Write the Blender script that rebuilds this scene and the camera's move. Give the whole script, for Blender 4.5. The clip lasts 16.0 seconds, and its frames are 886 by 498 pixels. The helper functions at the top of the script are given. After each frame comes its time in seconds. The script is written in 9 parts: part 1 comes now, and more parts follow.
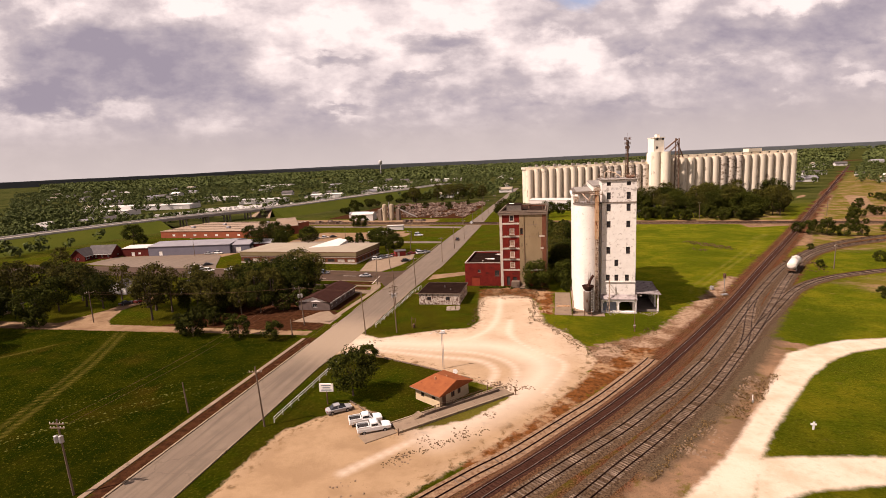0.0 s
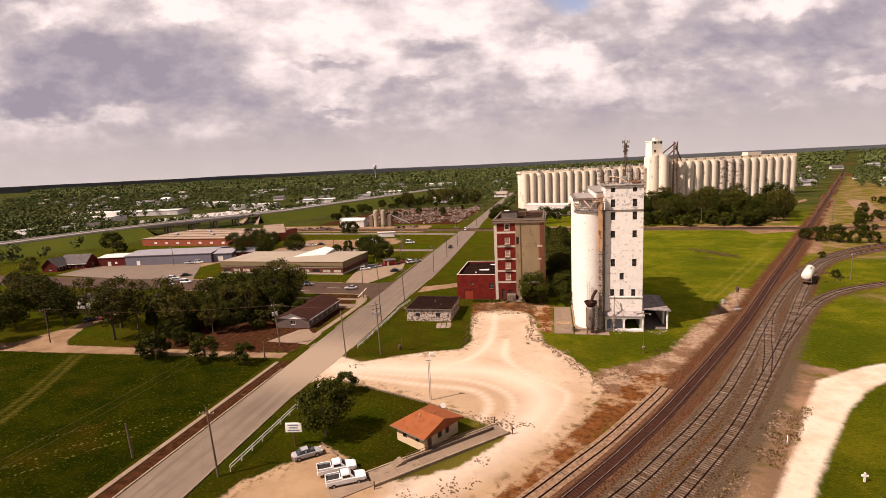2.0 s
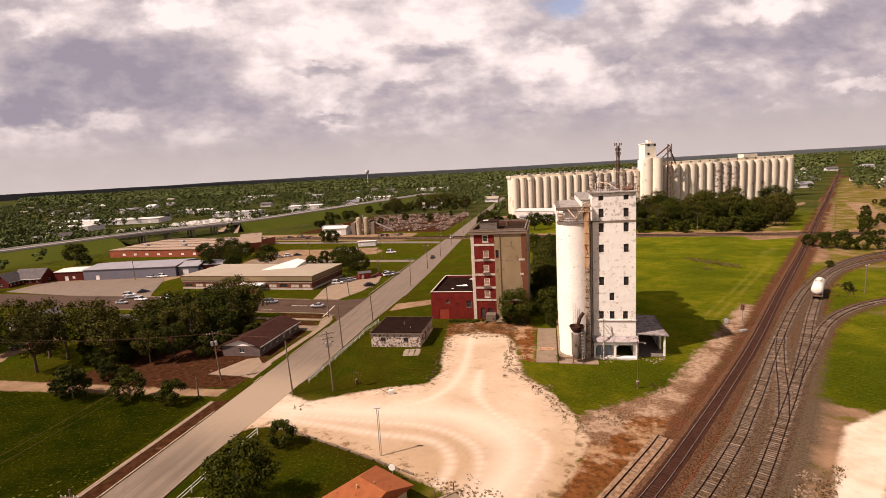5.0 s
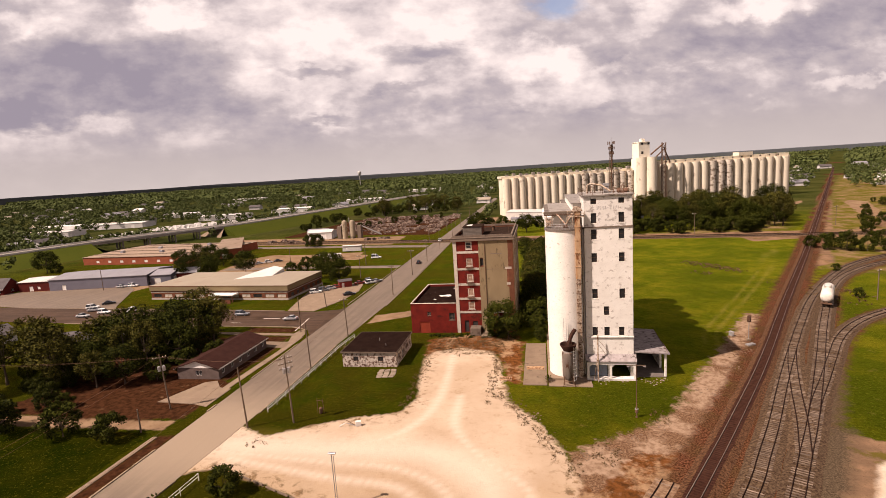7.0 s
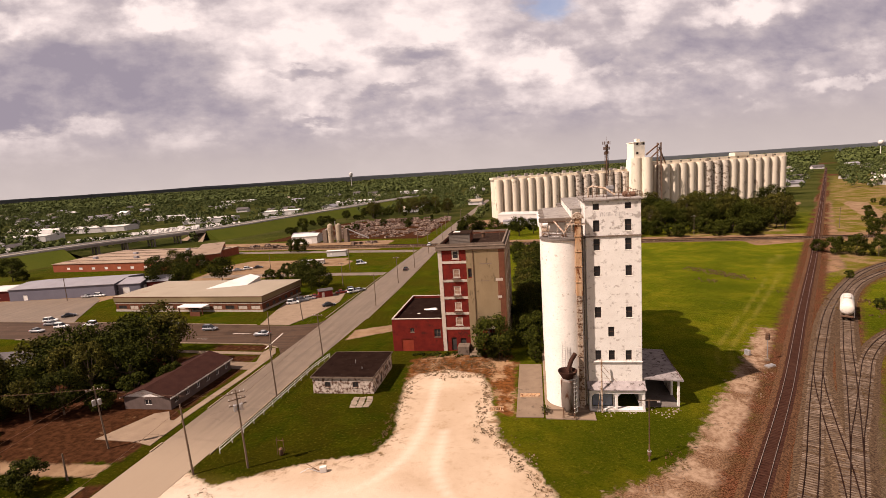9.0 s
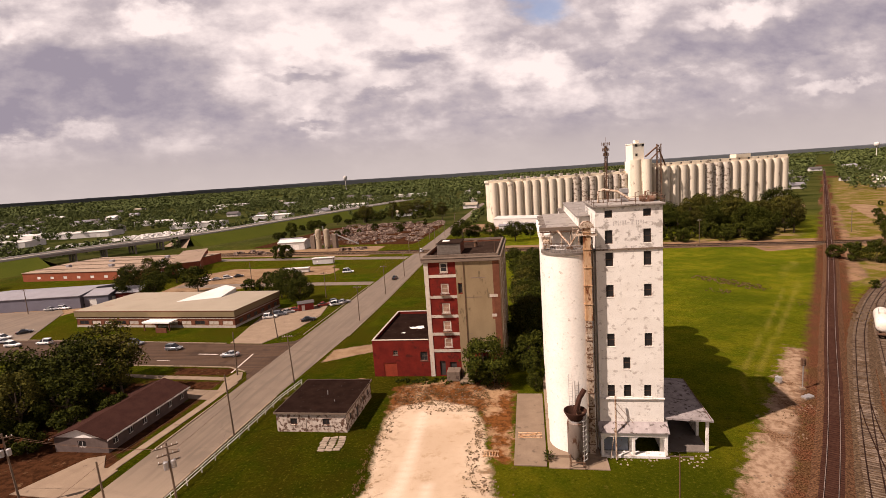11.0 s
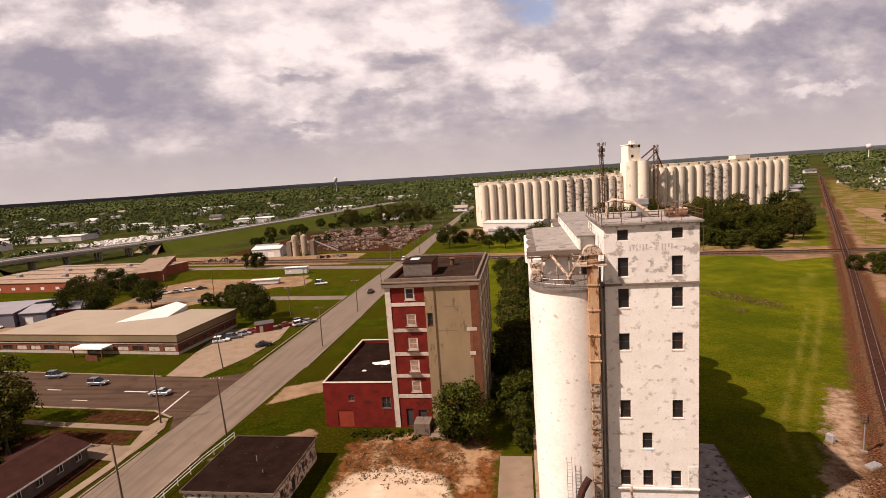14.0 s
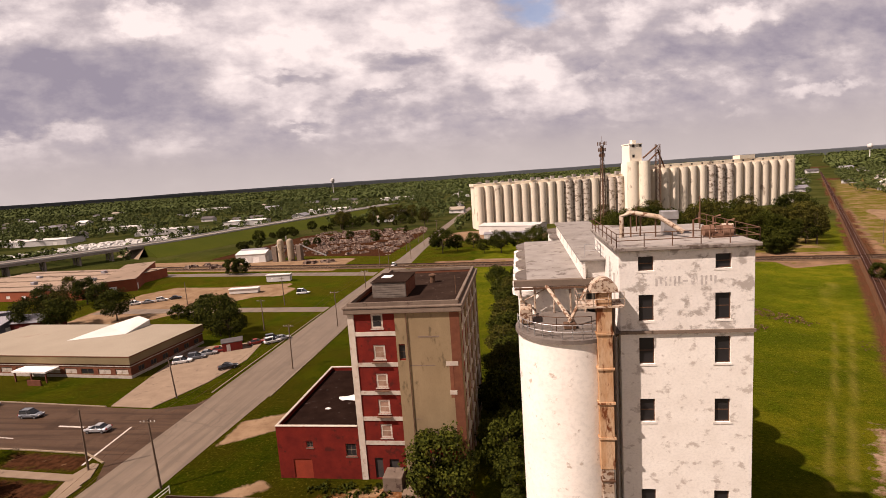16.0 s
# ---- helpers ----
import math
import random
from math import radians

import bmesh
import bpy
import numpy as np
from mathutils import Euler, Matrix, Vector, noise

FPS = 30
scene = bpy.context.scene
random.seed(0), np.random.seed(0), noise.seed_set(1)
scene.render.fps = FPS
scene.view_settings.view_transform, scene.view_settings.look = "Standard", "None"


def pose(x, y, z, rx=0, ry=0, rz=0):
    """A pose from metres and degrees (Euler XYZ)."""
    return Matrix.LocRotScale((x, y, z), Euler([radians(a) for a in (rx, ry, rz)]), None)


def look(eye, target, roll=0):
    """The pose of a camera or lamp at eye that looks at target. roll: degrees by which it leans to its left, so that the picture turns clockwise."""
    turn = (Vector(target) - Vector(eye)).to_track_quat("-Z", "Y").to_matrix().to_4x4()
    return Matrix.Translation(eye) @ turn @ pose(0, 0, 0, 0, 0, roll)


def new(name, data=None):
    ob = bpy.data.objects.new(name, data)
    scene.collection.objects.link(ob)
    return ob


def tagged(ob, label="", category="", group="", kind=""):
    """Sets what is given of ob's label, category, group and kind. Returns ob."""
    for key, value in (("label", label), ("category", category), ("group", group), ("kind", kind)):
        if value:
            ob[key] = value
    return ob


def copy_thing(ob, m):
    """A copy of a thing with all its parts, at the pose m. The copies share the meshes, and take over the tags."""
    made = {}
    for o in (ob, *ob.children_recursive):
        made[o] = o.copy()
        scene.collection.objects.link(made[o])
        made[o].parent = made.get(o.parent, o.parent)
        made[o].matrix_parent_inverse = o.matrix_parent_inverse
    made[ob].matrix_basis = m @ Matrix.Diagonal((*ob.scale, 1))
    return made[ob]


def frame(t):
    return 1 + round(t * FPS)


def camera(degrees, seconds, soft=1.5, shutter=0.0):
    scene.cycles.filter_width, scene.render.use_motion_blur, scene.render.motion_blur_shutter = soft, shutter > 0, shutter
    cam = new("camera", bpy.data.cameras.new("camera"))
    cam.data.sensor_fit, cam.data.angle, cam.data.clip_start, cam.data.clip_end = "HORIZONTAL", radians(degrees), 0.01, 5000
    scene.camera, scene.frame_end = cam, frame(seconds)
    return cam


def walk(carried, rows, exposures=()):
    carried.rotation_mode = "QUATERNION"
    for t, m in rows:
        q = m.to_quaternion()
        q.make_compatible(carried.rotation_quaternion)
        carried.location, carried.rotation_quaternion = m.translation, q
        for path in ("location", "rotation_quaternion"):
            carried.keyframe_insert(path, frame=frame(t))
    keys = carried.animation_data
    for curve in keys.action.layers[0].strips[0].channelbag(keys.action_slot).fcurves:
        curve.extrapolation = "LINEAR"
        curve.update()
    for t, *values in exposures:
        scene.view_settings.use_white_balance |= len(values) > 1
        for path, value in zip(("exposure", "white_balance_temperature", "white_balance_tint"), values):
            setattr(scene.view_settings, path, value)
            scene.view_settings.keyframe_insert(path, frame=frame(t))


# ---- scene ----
cam = camera(81.4, 16.0, 0.5)
PATH = [
    (0, (-21.212, -147.665, 44.068), (-21.644, -145.741, 43.735), -2.7),
    (0.5, (-21.718, -144.364, 44.1), (-22.145, -142.438, 43.769), -2.7),
    (1, (-22.126, -141.081, 44.096), (-22.548, -139.154, 43.767), -2.7),
    (1.5, (-22.34, -137.86, 44.052), (-22.758, -135.931, 43.728), -2.8),
    (2, (-22.268, -134.674, 44.018), (-22.683, -132.743, 43.7), -2.8),
    (2.5, (-21.933, -131.53, 43.995), (-22.345, -129.598, 43.681), -2.9),
    (3, (-21.39, -128.49, 43.98), (-21.801, -126.557, 43.669), -2.9),
    (3.5, (-20.696, -125.496, 43.966), (-21.107, -123.563, 43.66), -3.1),
    (4, (-20.07, -122.548, 43.976), (-20.476, -120.614, 43.672), -3.1),
    (6.5, (-17.52, -107.005, 43.853), (-17.903, -105.065, 43.552), -3.6),
    (7, (-17.323, -103.769, 43.837), (-17.7, -101.828, 43.536), -3.7),
    (7.5, (-17.247, -100.447, 43.805), (-17.615, -98.505, 43.505), -3.7),
    (8, (-17.339, -97.05, 43.775), (-17.699, -95.106, 43.475), -3.7),
    (8.5, (-17.464, -93.619, 43.733), (-17.819, -91.673, 43.434), -3.8),
    (9, (-17.674, -90.055, 43.676), (-18.024, -88.109, 43.378), -3.8),
    (11.5, (-18.258, -71.337, 43.128), (-18.588, -69.385, 42.842), -4.0),
    (12, (-18.136, -67.68, 43.142), (-18.461, -65.728, 42.855), -4.0),
    (12.5, (-17.901, -64.042, 43.167), (-18.221, -62.088, 42.881), -3.9),
    (13, (-17.645, -60.462, 43.145), (-17.96, -58.507, 42.861), -4.0),
    (13.5, (-17.418, -56.87, 43.161), (-17.729, -54.915, 42.877), -3.9),
    (14, (-17.119, -53.192, 43.17), (-17.426, -51.236, 42.887), -3.9),
    (14.5, (-16.744, -49.366, 43.178), (-17.05, -47.41, 42.896), -4.0),
    (15, (-16.435, -45.477, 43.218), (-16.74, -43.52, 42.935), -4.0),
    (15.5, (-16.203, -41.608, 43.238), (-16.506, -39.652, 42.955), -3.9),
    (16, (-15.894, -37.865, 43.228), (-16.197, -35.908, 42.947), -4.0),
]
walk(cam, [(t, look(eye, target, roll)) for t, eye, target, roll in PATH], exposures=[(0, 0.70, 7000, 26), (8, 0.64, 7000, 25), (16, 0.60, 6900, 25)])

# ---- world, sun and exposure ----
SUN_FROM = Vector((-25.2, -16.6, 37.0)).normalized()
wd = bpy.data.worlds.new("overcast_sky")
scene.world = wd
wd.use_nodes = True
wn, wl = wd.node_tree.nodes, wd.node_tree.links
wn.clear()


def wnode(kind, **kw):
    n = wn.new(kind)
    for k, v in kw.items():
        n.inputs[k].default_value = v
    return n


def wmath(op, a, b=None, clamp=False):
    n = wn.new("ShaderNodeMath")
    n.operation, n.use_clamp = op, clamp
    for i, v in enumerate((a, b)):
        if v is None:
            continue
        if isinstance(v, (int, float)):
            n.inputs[i].default_value = v
        else:
            wl.new(v, n.inputs[i])
    return n.outputs[0]


sky = wn.new("ShaderNodeTexSky")
sky.sky_type = "NISHITA"
sky.sun_disc = False
sky.sun_elevation = math.asin(SUN_FROM.z)
sky.sun_rotation = math.atan2(SUN_FROM.x, SUN_FROM.y)
coord = wn.new("ShaderNodeTexCoord")
sep = wn.new("ShaderNodeSeparateXYZ")
wl.new(coord.outputs["Generated"], sep.inputs[0])
def wramp(fac, stops):
    r = wn.new("ShaderNodeValToRGB")
    e = r.color_ramp.elements
    while len(e) > 1:
        e.remove(e[-1])
    e[0].position, e[0].color = stops[0][0], (*stops[0][1], 1)
    for p, c in stops[1:]:
        e.new(p).color = (*c, 1)
    wl.new(fac, r.inputs[0])
    return r.outputs[0]


def wmix(fac, a, b):
    n = wn.new("ShaderNodeMix")
    n.data_type = "RGBA"
    for sock, v in ((n.inputs[0], fac), (n.inputs[6], a), (n.inputs[7], b)):
        if isinstance(v, tuple):
            sock.default_value = (*v, 1)
        elif isinstance(v, float):
            sock.default_value = v
        else:
            wl.new(v, sock)
    return n.outputs[2]


dirn = wn.new("ShaderNodeVectorMath")
dirn.operation = "MULTIPLY"
wl.new(coord.outputs["Generated"], dirn.inputs[0])
dirn.inputs[1].default_value = (1.0, 1.0, 2.3)


def sky_noise(scale, detail, rough, shift, dist=0.0):
    mp = wn.new("ShaderNodeMapping")
    mp.inputs["Location"].default_value = shift
    wl.new(dirn.outputs[0], mp.inputs[0])
    n = wn.new("ShaderNodeTexNoise")
    n.inputs["Scale"].default_value, n.inputs["Detail"].default_value = scale, detail
    n.inputs["Roughness"].default_value, n.inputs["Distortion"].default_value = rough, dist
    wl.new(mp.outputs[0], n.inputs["Vector"])
    return n.outputs["Fac"]


# the northern sky is laid out on a plane ahead: p to the east, q upwards
SKY_E, SKY_N, SKY_U = (0.9815, 0.1807, -0.0638), (-0.1885, 0.9705, -0.1505), (0.0347, 0.1597, 0.9866)


def wdot(vec, way):
    n = wn.new("ShaderNodeVectorMath")
    n.operation = "DOT_PRODUCT"
    wl.new(vec, n.inputs[0])
    n.inputs[1].default_value = way
    return n.outputs["Value"]


def wstep(v, a, b, c=0.0, d=1.0):
    r = wn.new("ShaderNodeMapRange")
    r.interpolation_type = "SMOOTHSTEP"
    wl.new(v, r.inputs[0])
    for i, x in enumerate((a, b, c, d)):
        r.inputs[i + 1].default_value = x
    return r.outputs[0]


north = wdot(coord.outputs["Generated"], SKY_N)
ahead = wstep(north, 0.25, 0.45)
depth = wmath("MAXIMUM", north, 0.1)
plane = wn.new("ShaderNodeCombineXYZ")
wl.new(wmath("DIVIDE", wdot(coord.outputs["Generated"], SKY_E), depth), plane.inputs[0])
wl.new(wmath("DIVIDE", wdot(coord.outputs["Generated"], SKY_U), depth), plane.inputs[1])


def plane_noise(scale, detail, rough, out="Fac", squash=1.7):
    mp = wn.new("ShaderNodeMapping")
    mp.inputs["Scale"].default_value = (1.0, squash, 1.0)
    wl.new(plane.outputs[0], mp.inputs[0])
    n = wn.new("ShaderNodeTexNoise")
    n.inputs["Scale"].default_value, n.inputs["Detail"].default_value, n.inputs["Roughness"].default_value = scale, detail, rough
    wl.new(mp.outputs[0], n.inputs["Vector"])
    return n.outputs[out]


def warp(amount, scale, detail, squash=1.4):
    """The plane, stirred by noise, so that edges billow."""
    n = wn.new("ShaderNodeVectorMath")
    n.operation = "MULTIPLY_ADD"
    c = wn.new("ShaderNodeVectorMath")
    c.operation = "SUBTRACT"
    wl.new(plane_noise(scale, detail, 0.58, "Color", squash), c.inputs[0])
    c.inputs[1].default_value = (0.5, 0.5, 0.5)
    wl.new(c.outputs[0], n.inputs[0])
    n.inputs[1].default_value = (amount, amount, 0.0)
    wl.new(plane.outputs[0], n.inputs[2])
    return n.outputs[0]


PUFFY, SOFT = warp(0.15, 9.0, 8.0), warp(0.20, 5.5, 6.0, 2.4)


def bank(tone, field, p, q, w, h, tilt, level, strength=1.0, edge=0.5):
    """One cloud bank on the plane: an uneven oval of half width w and half height h, mixed in at a level of brightness."""
    mp = wn.new("ShaderNodeMapping")
    mp.vector_type = "TEXTURE"
    mp.inputs["Location"].default_value = (p, q, 0)
    mp.inputs["Rotation"].default_value = (0, 0, radians(tilt))
    mp.inputs["Scale"].default_value = (w, h, 1)
    wl.new(field, mp.inputs[0])
    flat = wn.new("ShaderNodeVectorMath")
    flat.operation = "MULTIPLY"
    wl.new(mp.outputs[0], flat.inputs[0])
    flat.inputs[1].default_value = (1, 1, 0)
    ln = wn.new("ShaderNodeVectorMath")
    ln.operation = "LENGTH"
    wl.new(flat.outputs[0], ln.inputs[0])
    mask = wstep(ln.outputs["Value"], 1.0, 1.0 - edge, 0.0, strength)
    n = wn.new("ShaderNodeMix")
    wl.new(mask, n.inputs[0])
    wl.new(tone, n.inputs[2])
    if isinstance(level, float):
        n.inputs[3].default_value = level
    else:
        wl.new(level, n.inputs[3])
    return n.outputs[0]


bulk = sky_noise(3.1, 4.0, 0.5, (2.3, 0.7, 1.9), 0.0)
tone = wmath("ADD", 0.50, wmath("MULTIPLY", wmath("SUBTRACT", bulk, 0.5), 0.9))
# broad pale middle, grey decks to the east and west
tone = bank(tone, SOFT, -0.16, 0.42, 0.46, 0.19, 0, 0.76, 0.95, 0.7)
tone = bank(tone, SOFT, -0.66, 0.46, 0.36, 0.16, 0, 0.60, 0.8, 0.7)
tone = bank(tone, SOFT, 0.50, 0.27, 0.60, 0.09, 3, 0.42, 0.8, 0.8)
tone = bank(tone, PUFFY, -0.52, 0.460, 0.085, 0.045, 0, 0.96, 0.9, 0.6)
tone = bank(tone, PUFFY, -0.82, 0.43, 0.08, 0.04, 0, 0.84, 0.8, 0.8)
tone = bank(tone, SOFT, -0.66, 0.345, 0.30, 0.09, 2, 0.18, 0.95, 0.75)
tone = bank(tone, SOFT, -0.78, 0.285, 0.27, 0.055, 2, 0.13, 0.95, 0.6)
tone = bank(tone, SOFT, -0.55, 0.305, 0.17, 0.06, -4, 0.17, 0.9, 0.7)
# white tops catching the sun
tone = bank(tone, PUFFY, -0.38, 0.345, 0.060, 0.070, 10, 0.80, 0.85, 0.8)
tone = bank(tone, PUFFY, -0.22, 0.405, 0.20, 0.035, 0, 0.90, 0.85, 0.8)
tone = bank(tone, PUFFY, -0.665, 0.245, 0.075, 0.030, 0, 0.70, 0.9, 0.7)
tone = bank(tone, PUFFY, -0.50, 0.215, 0.14, 0.030, 0, 0.64, 0.8, 0.8)
tone = bank(tone, PUFFY, -0.24, 0.270, 0.10, 0.040, -8, 0.78, 0.8, 0.8)
tone = bank(tone, PUFFY, -0.06, 0.245, 0.08, 0.022, -5, 0.66, 0.8, 0.8)
tone = bank(tone, PUFFY, 0.02, 0.43, 0.10, 0.05, 0, 0.86, 0.8, 0.7)
# grey undersides of the middle rows
tone = bank(tone, SOFT, -0.27, 0.355, 0.11, 0.022, 0, 0.40, 0.8, 0.8)
tone = bank(tone, SOFT, -0.03, 0.375, 0.13, 0.035, 6, 0.34, 0.85, 0.8)
tone = bank(tone, SOFT, -0.09, 0.305, 0.08, 0.018, 0, 0.36, 0.8, 0.8)
tone = bank(tone, SOFT, -0.21, 0.253, 0.09, 0.016, 0, 0.34, 0.8, 0.8)
tone = bank(tone, SOFT, -0.40, 0.238, 0.08, 0.016, 0, 0.36, 0.7, 0.8)
tone = bank(tone, SOFT, 0.10, 0.335, 0.05, 0.05, 30, 0.42, 0.7, 0.8)
# the great cumulus beside the blue gap, then the grey deck over the east
tone = bank(tone, PUFFY, 0.22, 0.345, 0.125, 0.085, -6, 0.68, 0.95, 0.5)
tone = bank(tone, PUFFY, 0.20, 0.375, 0.095, 0.055, 6, 0.93, 0.9, 0.6)
tone = bank(tone, SOFT, 0.23, 0.300, 0.10, 0.030, 0, 0.58, 0.7, 0.8)
tone = bank(tone, SOFT, 0.56, 0.395, 0.25, 0.040, 9, 0.26, 0.95, 0.75)
tone = bank(tone, SOFT, 0.78, 0.425, 0.26, 0.045, 14, 0.22, 0.95, 0.75)
tone = bank(tone, PUFFY, 0.62, 0.468, 0.16, 0.036, 10, 0.86, 0.9, 0.7)
tone = bank(tone, PUFFY, 0.40, 0.450, 0.075, 0.045, 30, 0.80, 0.85, 0.7)
tone = bank(tone, PUFFY, 0.34, 0.355, 0.10, 0.020, 3, 0.74, 0.8, 0.8)
tone = bank(tone, PUFFY, 0.72, 0.350, 0.035, 0.022, 25, 0.66, 0.9, 0.7)
tone = bank(tone, PUFFY, 0.80, 0.325, 0.13, 0.018, 18, 0.82, 0.9, 0.75)
tone = bank(tone, PUFFY, 0.61, 0.275, 0.055, 0.013, 14, 0.64, 0.8, 0.8)
tone = bank(tone, SOFT, 0.36, 0.270, 0.12, 0.016, 0, 0.28, 0.8, 0.8)
tone = bank(tone, SOFT, 0.12, 0.258, 0.10, 0.013, 0, 0.34, 0.7, 0.8)
rest = wmath("ADD", 0.5, wmath("MULTIPLY", wmath("SUBTRACT", bulk, 0.5), 1.6))
pick = wn.new("ShaderNodeMix")
wl.new(ahead, pick.inputs[0])
wl.new(rest, pick.inputs[2])
wl.new(tone, pick.inputs[3])
tone = pick.outputs[0]
billow, fluff = plane_noise(9.0, 6.0, 0.55), plane_noise(30.0, 4.0, 0.55)
tone = wmath("ADD", tone, wmath("ADD", wmath("MULTIPLY", wmath("SUBTRACT", billow, 0.5), 1.15), wmath("MULTIPLY", wmath("SUBTRACT", fluff, 0.5), 0.30)))
tone = wmath("ADD", wmath("MULTIPLY", wmath("SUBTRACT", tone, 0.5), 1.3), 0.5)
cloud = wramp(tone, [(0.0, (0.335, 0.325, 0.385)), (0.25, (0.43, 0.415, 0.455)), (0.5, (0.555, 0.53, 0.54)), (0.75, (0.79, 0.755, 0.735)), (1.0, (1.02, 0.975, 0.92))])
haze = wramp(sep.outputs[2], [(0.0, (0.60, 0.575, 0.545)), (0.05, (0.545, 0.52, 0.505)), (0.12, (0.50, 0.48, 0.49))])
low = wstep(sep.outputs[2], 0.115, 0.03, 0.0, 0.92)
cloudy = wmix(low, cloud, haze)
# overhead, out of view, added grey cloud bases cut the fill light
base = wstep(sep.outputs[2], 0.36, 0.66, 0.0, 0.80)
cloudy = wmix(base, cloudy, (0.16, 0.15, 0.17))
clear = wn.new("ShaderNodeValue")
clear.outputs[0].default_value = 0.0
gap = bank(clear.outputs[0], SOFT, 0.205, 0.480, 0.070, 0.055, -8, 0.8, 1.0, 0.8)
gap = wmath("MULTIPLY", wmath("MULTIPLY", gap, wstep(tone, 0.95, 0.72)), ahead)
bg_sky = wnode("ShaderNodeBackground", Strength=0.10)
wl.new(sky.outputs[0], bg_sky.inputs[0])
bg_cloud = wnode("ShaderNodeBackground", Strength=0.62)
wl.new(cloudy, bg_cloud.inputs[0])
mixer = wn.new("ShaderNodeMixShader")
wl.new(wmath("MULTIPLY", gap, 0.85), mixer.inputs[0])
wl.new(bg_cloud.outputs[0], mixer.inputs[1])
wl.new(bg_sky.outputs[0], mixer.inputs[2])
wout = wn.new("ShaderNodeOutputWorld")
wl.new(mixer.outputs[0], wout.inputs[0])

sun = new("sun", bpy.data.lights.new("sun", "SUN"))
sun.data.energy, sun.data.angle, sun.data.color = 5.0, radians(0.6), (1.0, 0.93, 0.82)
sun.matrix_world = look(SUN_FROM * 300, (0, 0, 0))

# ---- helpers of this scene ----


def part(name, bm, material, parent=None, label=""):
    """Links a bmesh as one mesh object under a thing or a part."""
    me = bpy.data.meshes.new(name)
    bm.normal_update()
    rounded = any(f.smooth for f in bm.faces)
    bm.to_mesh(me)
    bm.free()
    if rounded:
        me.set_sharp_from_angle(angle=0.7)
    me.materials.append(material)
    ob = new(name, me)
    if parent is not None:
        ob.parent = parent
    if label:
        ob["label"] = label
    return ob


def thing(name, m, label, category, group="", kind=""):
    """An Empty at the base of a thing, at the pose m."""
    ob = new(name)
    ob.empty_display_size = 0.3
    ob.matrix_basis = m
    return tagged(ob, label, category, group, kind)


def again(ob, name, parent, m):
    """Another piece that shares the mesh of ob."""
    o = new(name, ob.data)
    o.parent = parent
    o.matrix_basis = m
    return o


def quad(bm, pts):
    return bm.faces.new([bm.verts.new(p) for p in pts])


def box(bm, x0, x1, y0, y1, z0, z1, m=None):
    v = [Vector((x, y, z)) for z in (z0, z1) for y in (y0, y1) for x in (x0, x1)]
    if m is not None:
        v = [m @ p for p in v]
    b = [bm.verts.new(p) for p in v]
    for f in ((0, 2, 3, 1), (4, 5, 7, 6), (0, 1, 5, 4), (2, 6, 7, 3), (0, 4, 6, 2), (1, 3, 7, 5)):
        bm.faces.new([b[i] for i in f])


def boxes(*rows):
    bm = bmesh.new()
    for r in rows:
        box(bm, *r)
    return bm


def bevelled(bm, width, segments=1):
    bmesh.ops.bevel(bm, geom=bm.edges[:], offset=width, segments=segments, affect="EDGES", profile=0.6)
    return bm


def tube(bm, pts, r, sides=8, cap=True, r1=None):
    """A tube along points, from radius r to r1."""
    pts = [Vector(p) for p in pts]
    r1 = r if r1 is None else r1
    rings = []
    for i, p in enumerate(pts):
        d = (pts[min(i + 1, len(pts) - 1)] - pts[max(i - 1, 0)]).normalized()
        a = d.orthogonal().normalized() if abs(d.z) < 0.99 else Vector((1, 0, 0))
        a = (a - d * a.dot(d)).normalized()
        b = d.cross(a)
        rr = r + (r1 - r) * i / max(1, len(pts) - 1)
        rings.append([bm.verts.new(p + (a * math.cos(t) + b * math.sin(t)) * rr) for t in [2 * math.pi * k / sides for k in range(sides)]])
    for q0, q1 in zip(rings, rings[1:]):
        for k in range(sides):
            f = bm.faces.new((q0[k], q0[(k + 1) % sides], q1[(k + 1) % sides], q1[k]))
            f.smooth = sides > 6
    if cap:
        bm.faces.new(rings[0][::-1])
        bm.faces.new(rings[-1])


def tubes(rows, sides=6):
    bm = bmesh.new()
    for pts, r in rows:
        tube(bm, pts, r, sides)
    return bm


def lathe(bm, profile, cx=0, cy=0, sides=48, a0=0.0, a1=2 * math.pi, caps=True):
    """Turns (radius, z) rows about an upright axis."""
    closed = abs(a1 - a0) > 6.28
    n = sides if closed else sides + 1
    rings = []
    for r, z in profile:
        rings.append([bm.verts.new((cx + r * math.cos(a0 + (a1 - a0) * k / sides), cy + r * math.sin(a0 + (a1 - a0) * k / sides), z)) for k in range(n)])
    for q0, q1, (ra, za), (rb, zb) in zip(rings, rings[1:], profile, profile[1:]):
        steep = abs(zb - za) > 0.5 * abs(rb - ra)
        for k in range(n if closed else n - 1):
            f = bm.faces.new((q0[k], q0[(k + 1) % n], q1[(k + 1) % n], q1[k]))
            f.smooth = steep
    if caps and closed:
        bm.faces.new(rings[0][::-1])
        bm.faces.new(rings[-1])


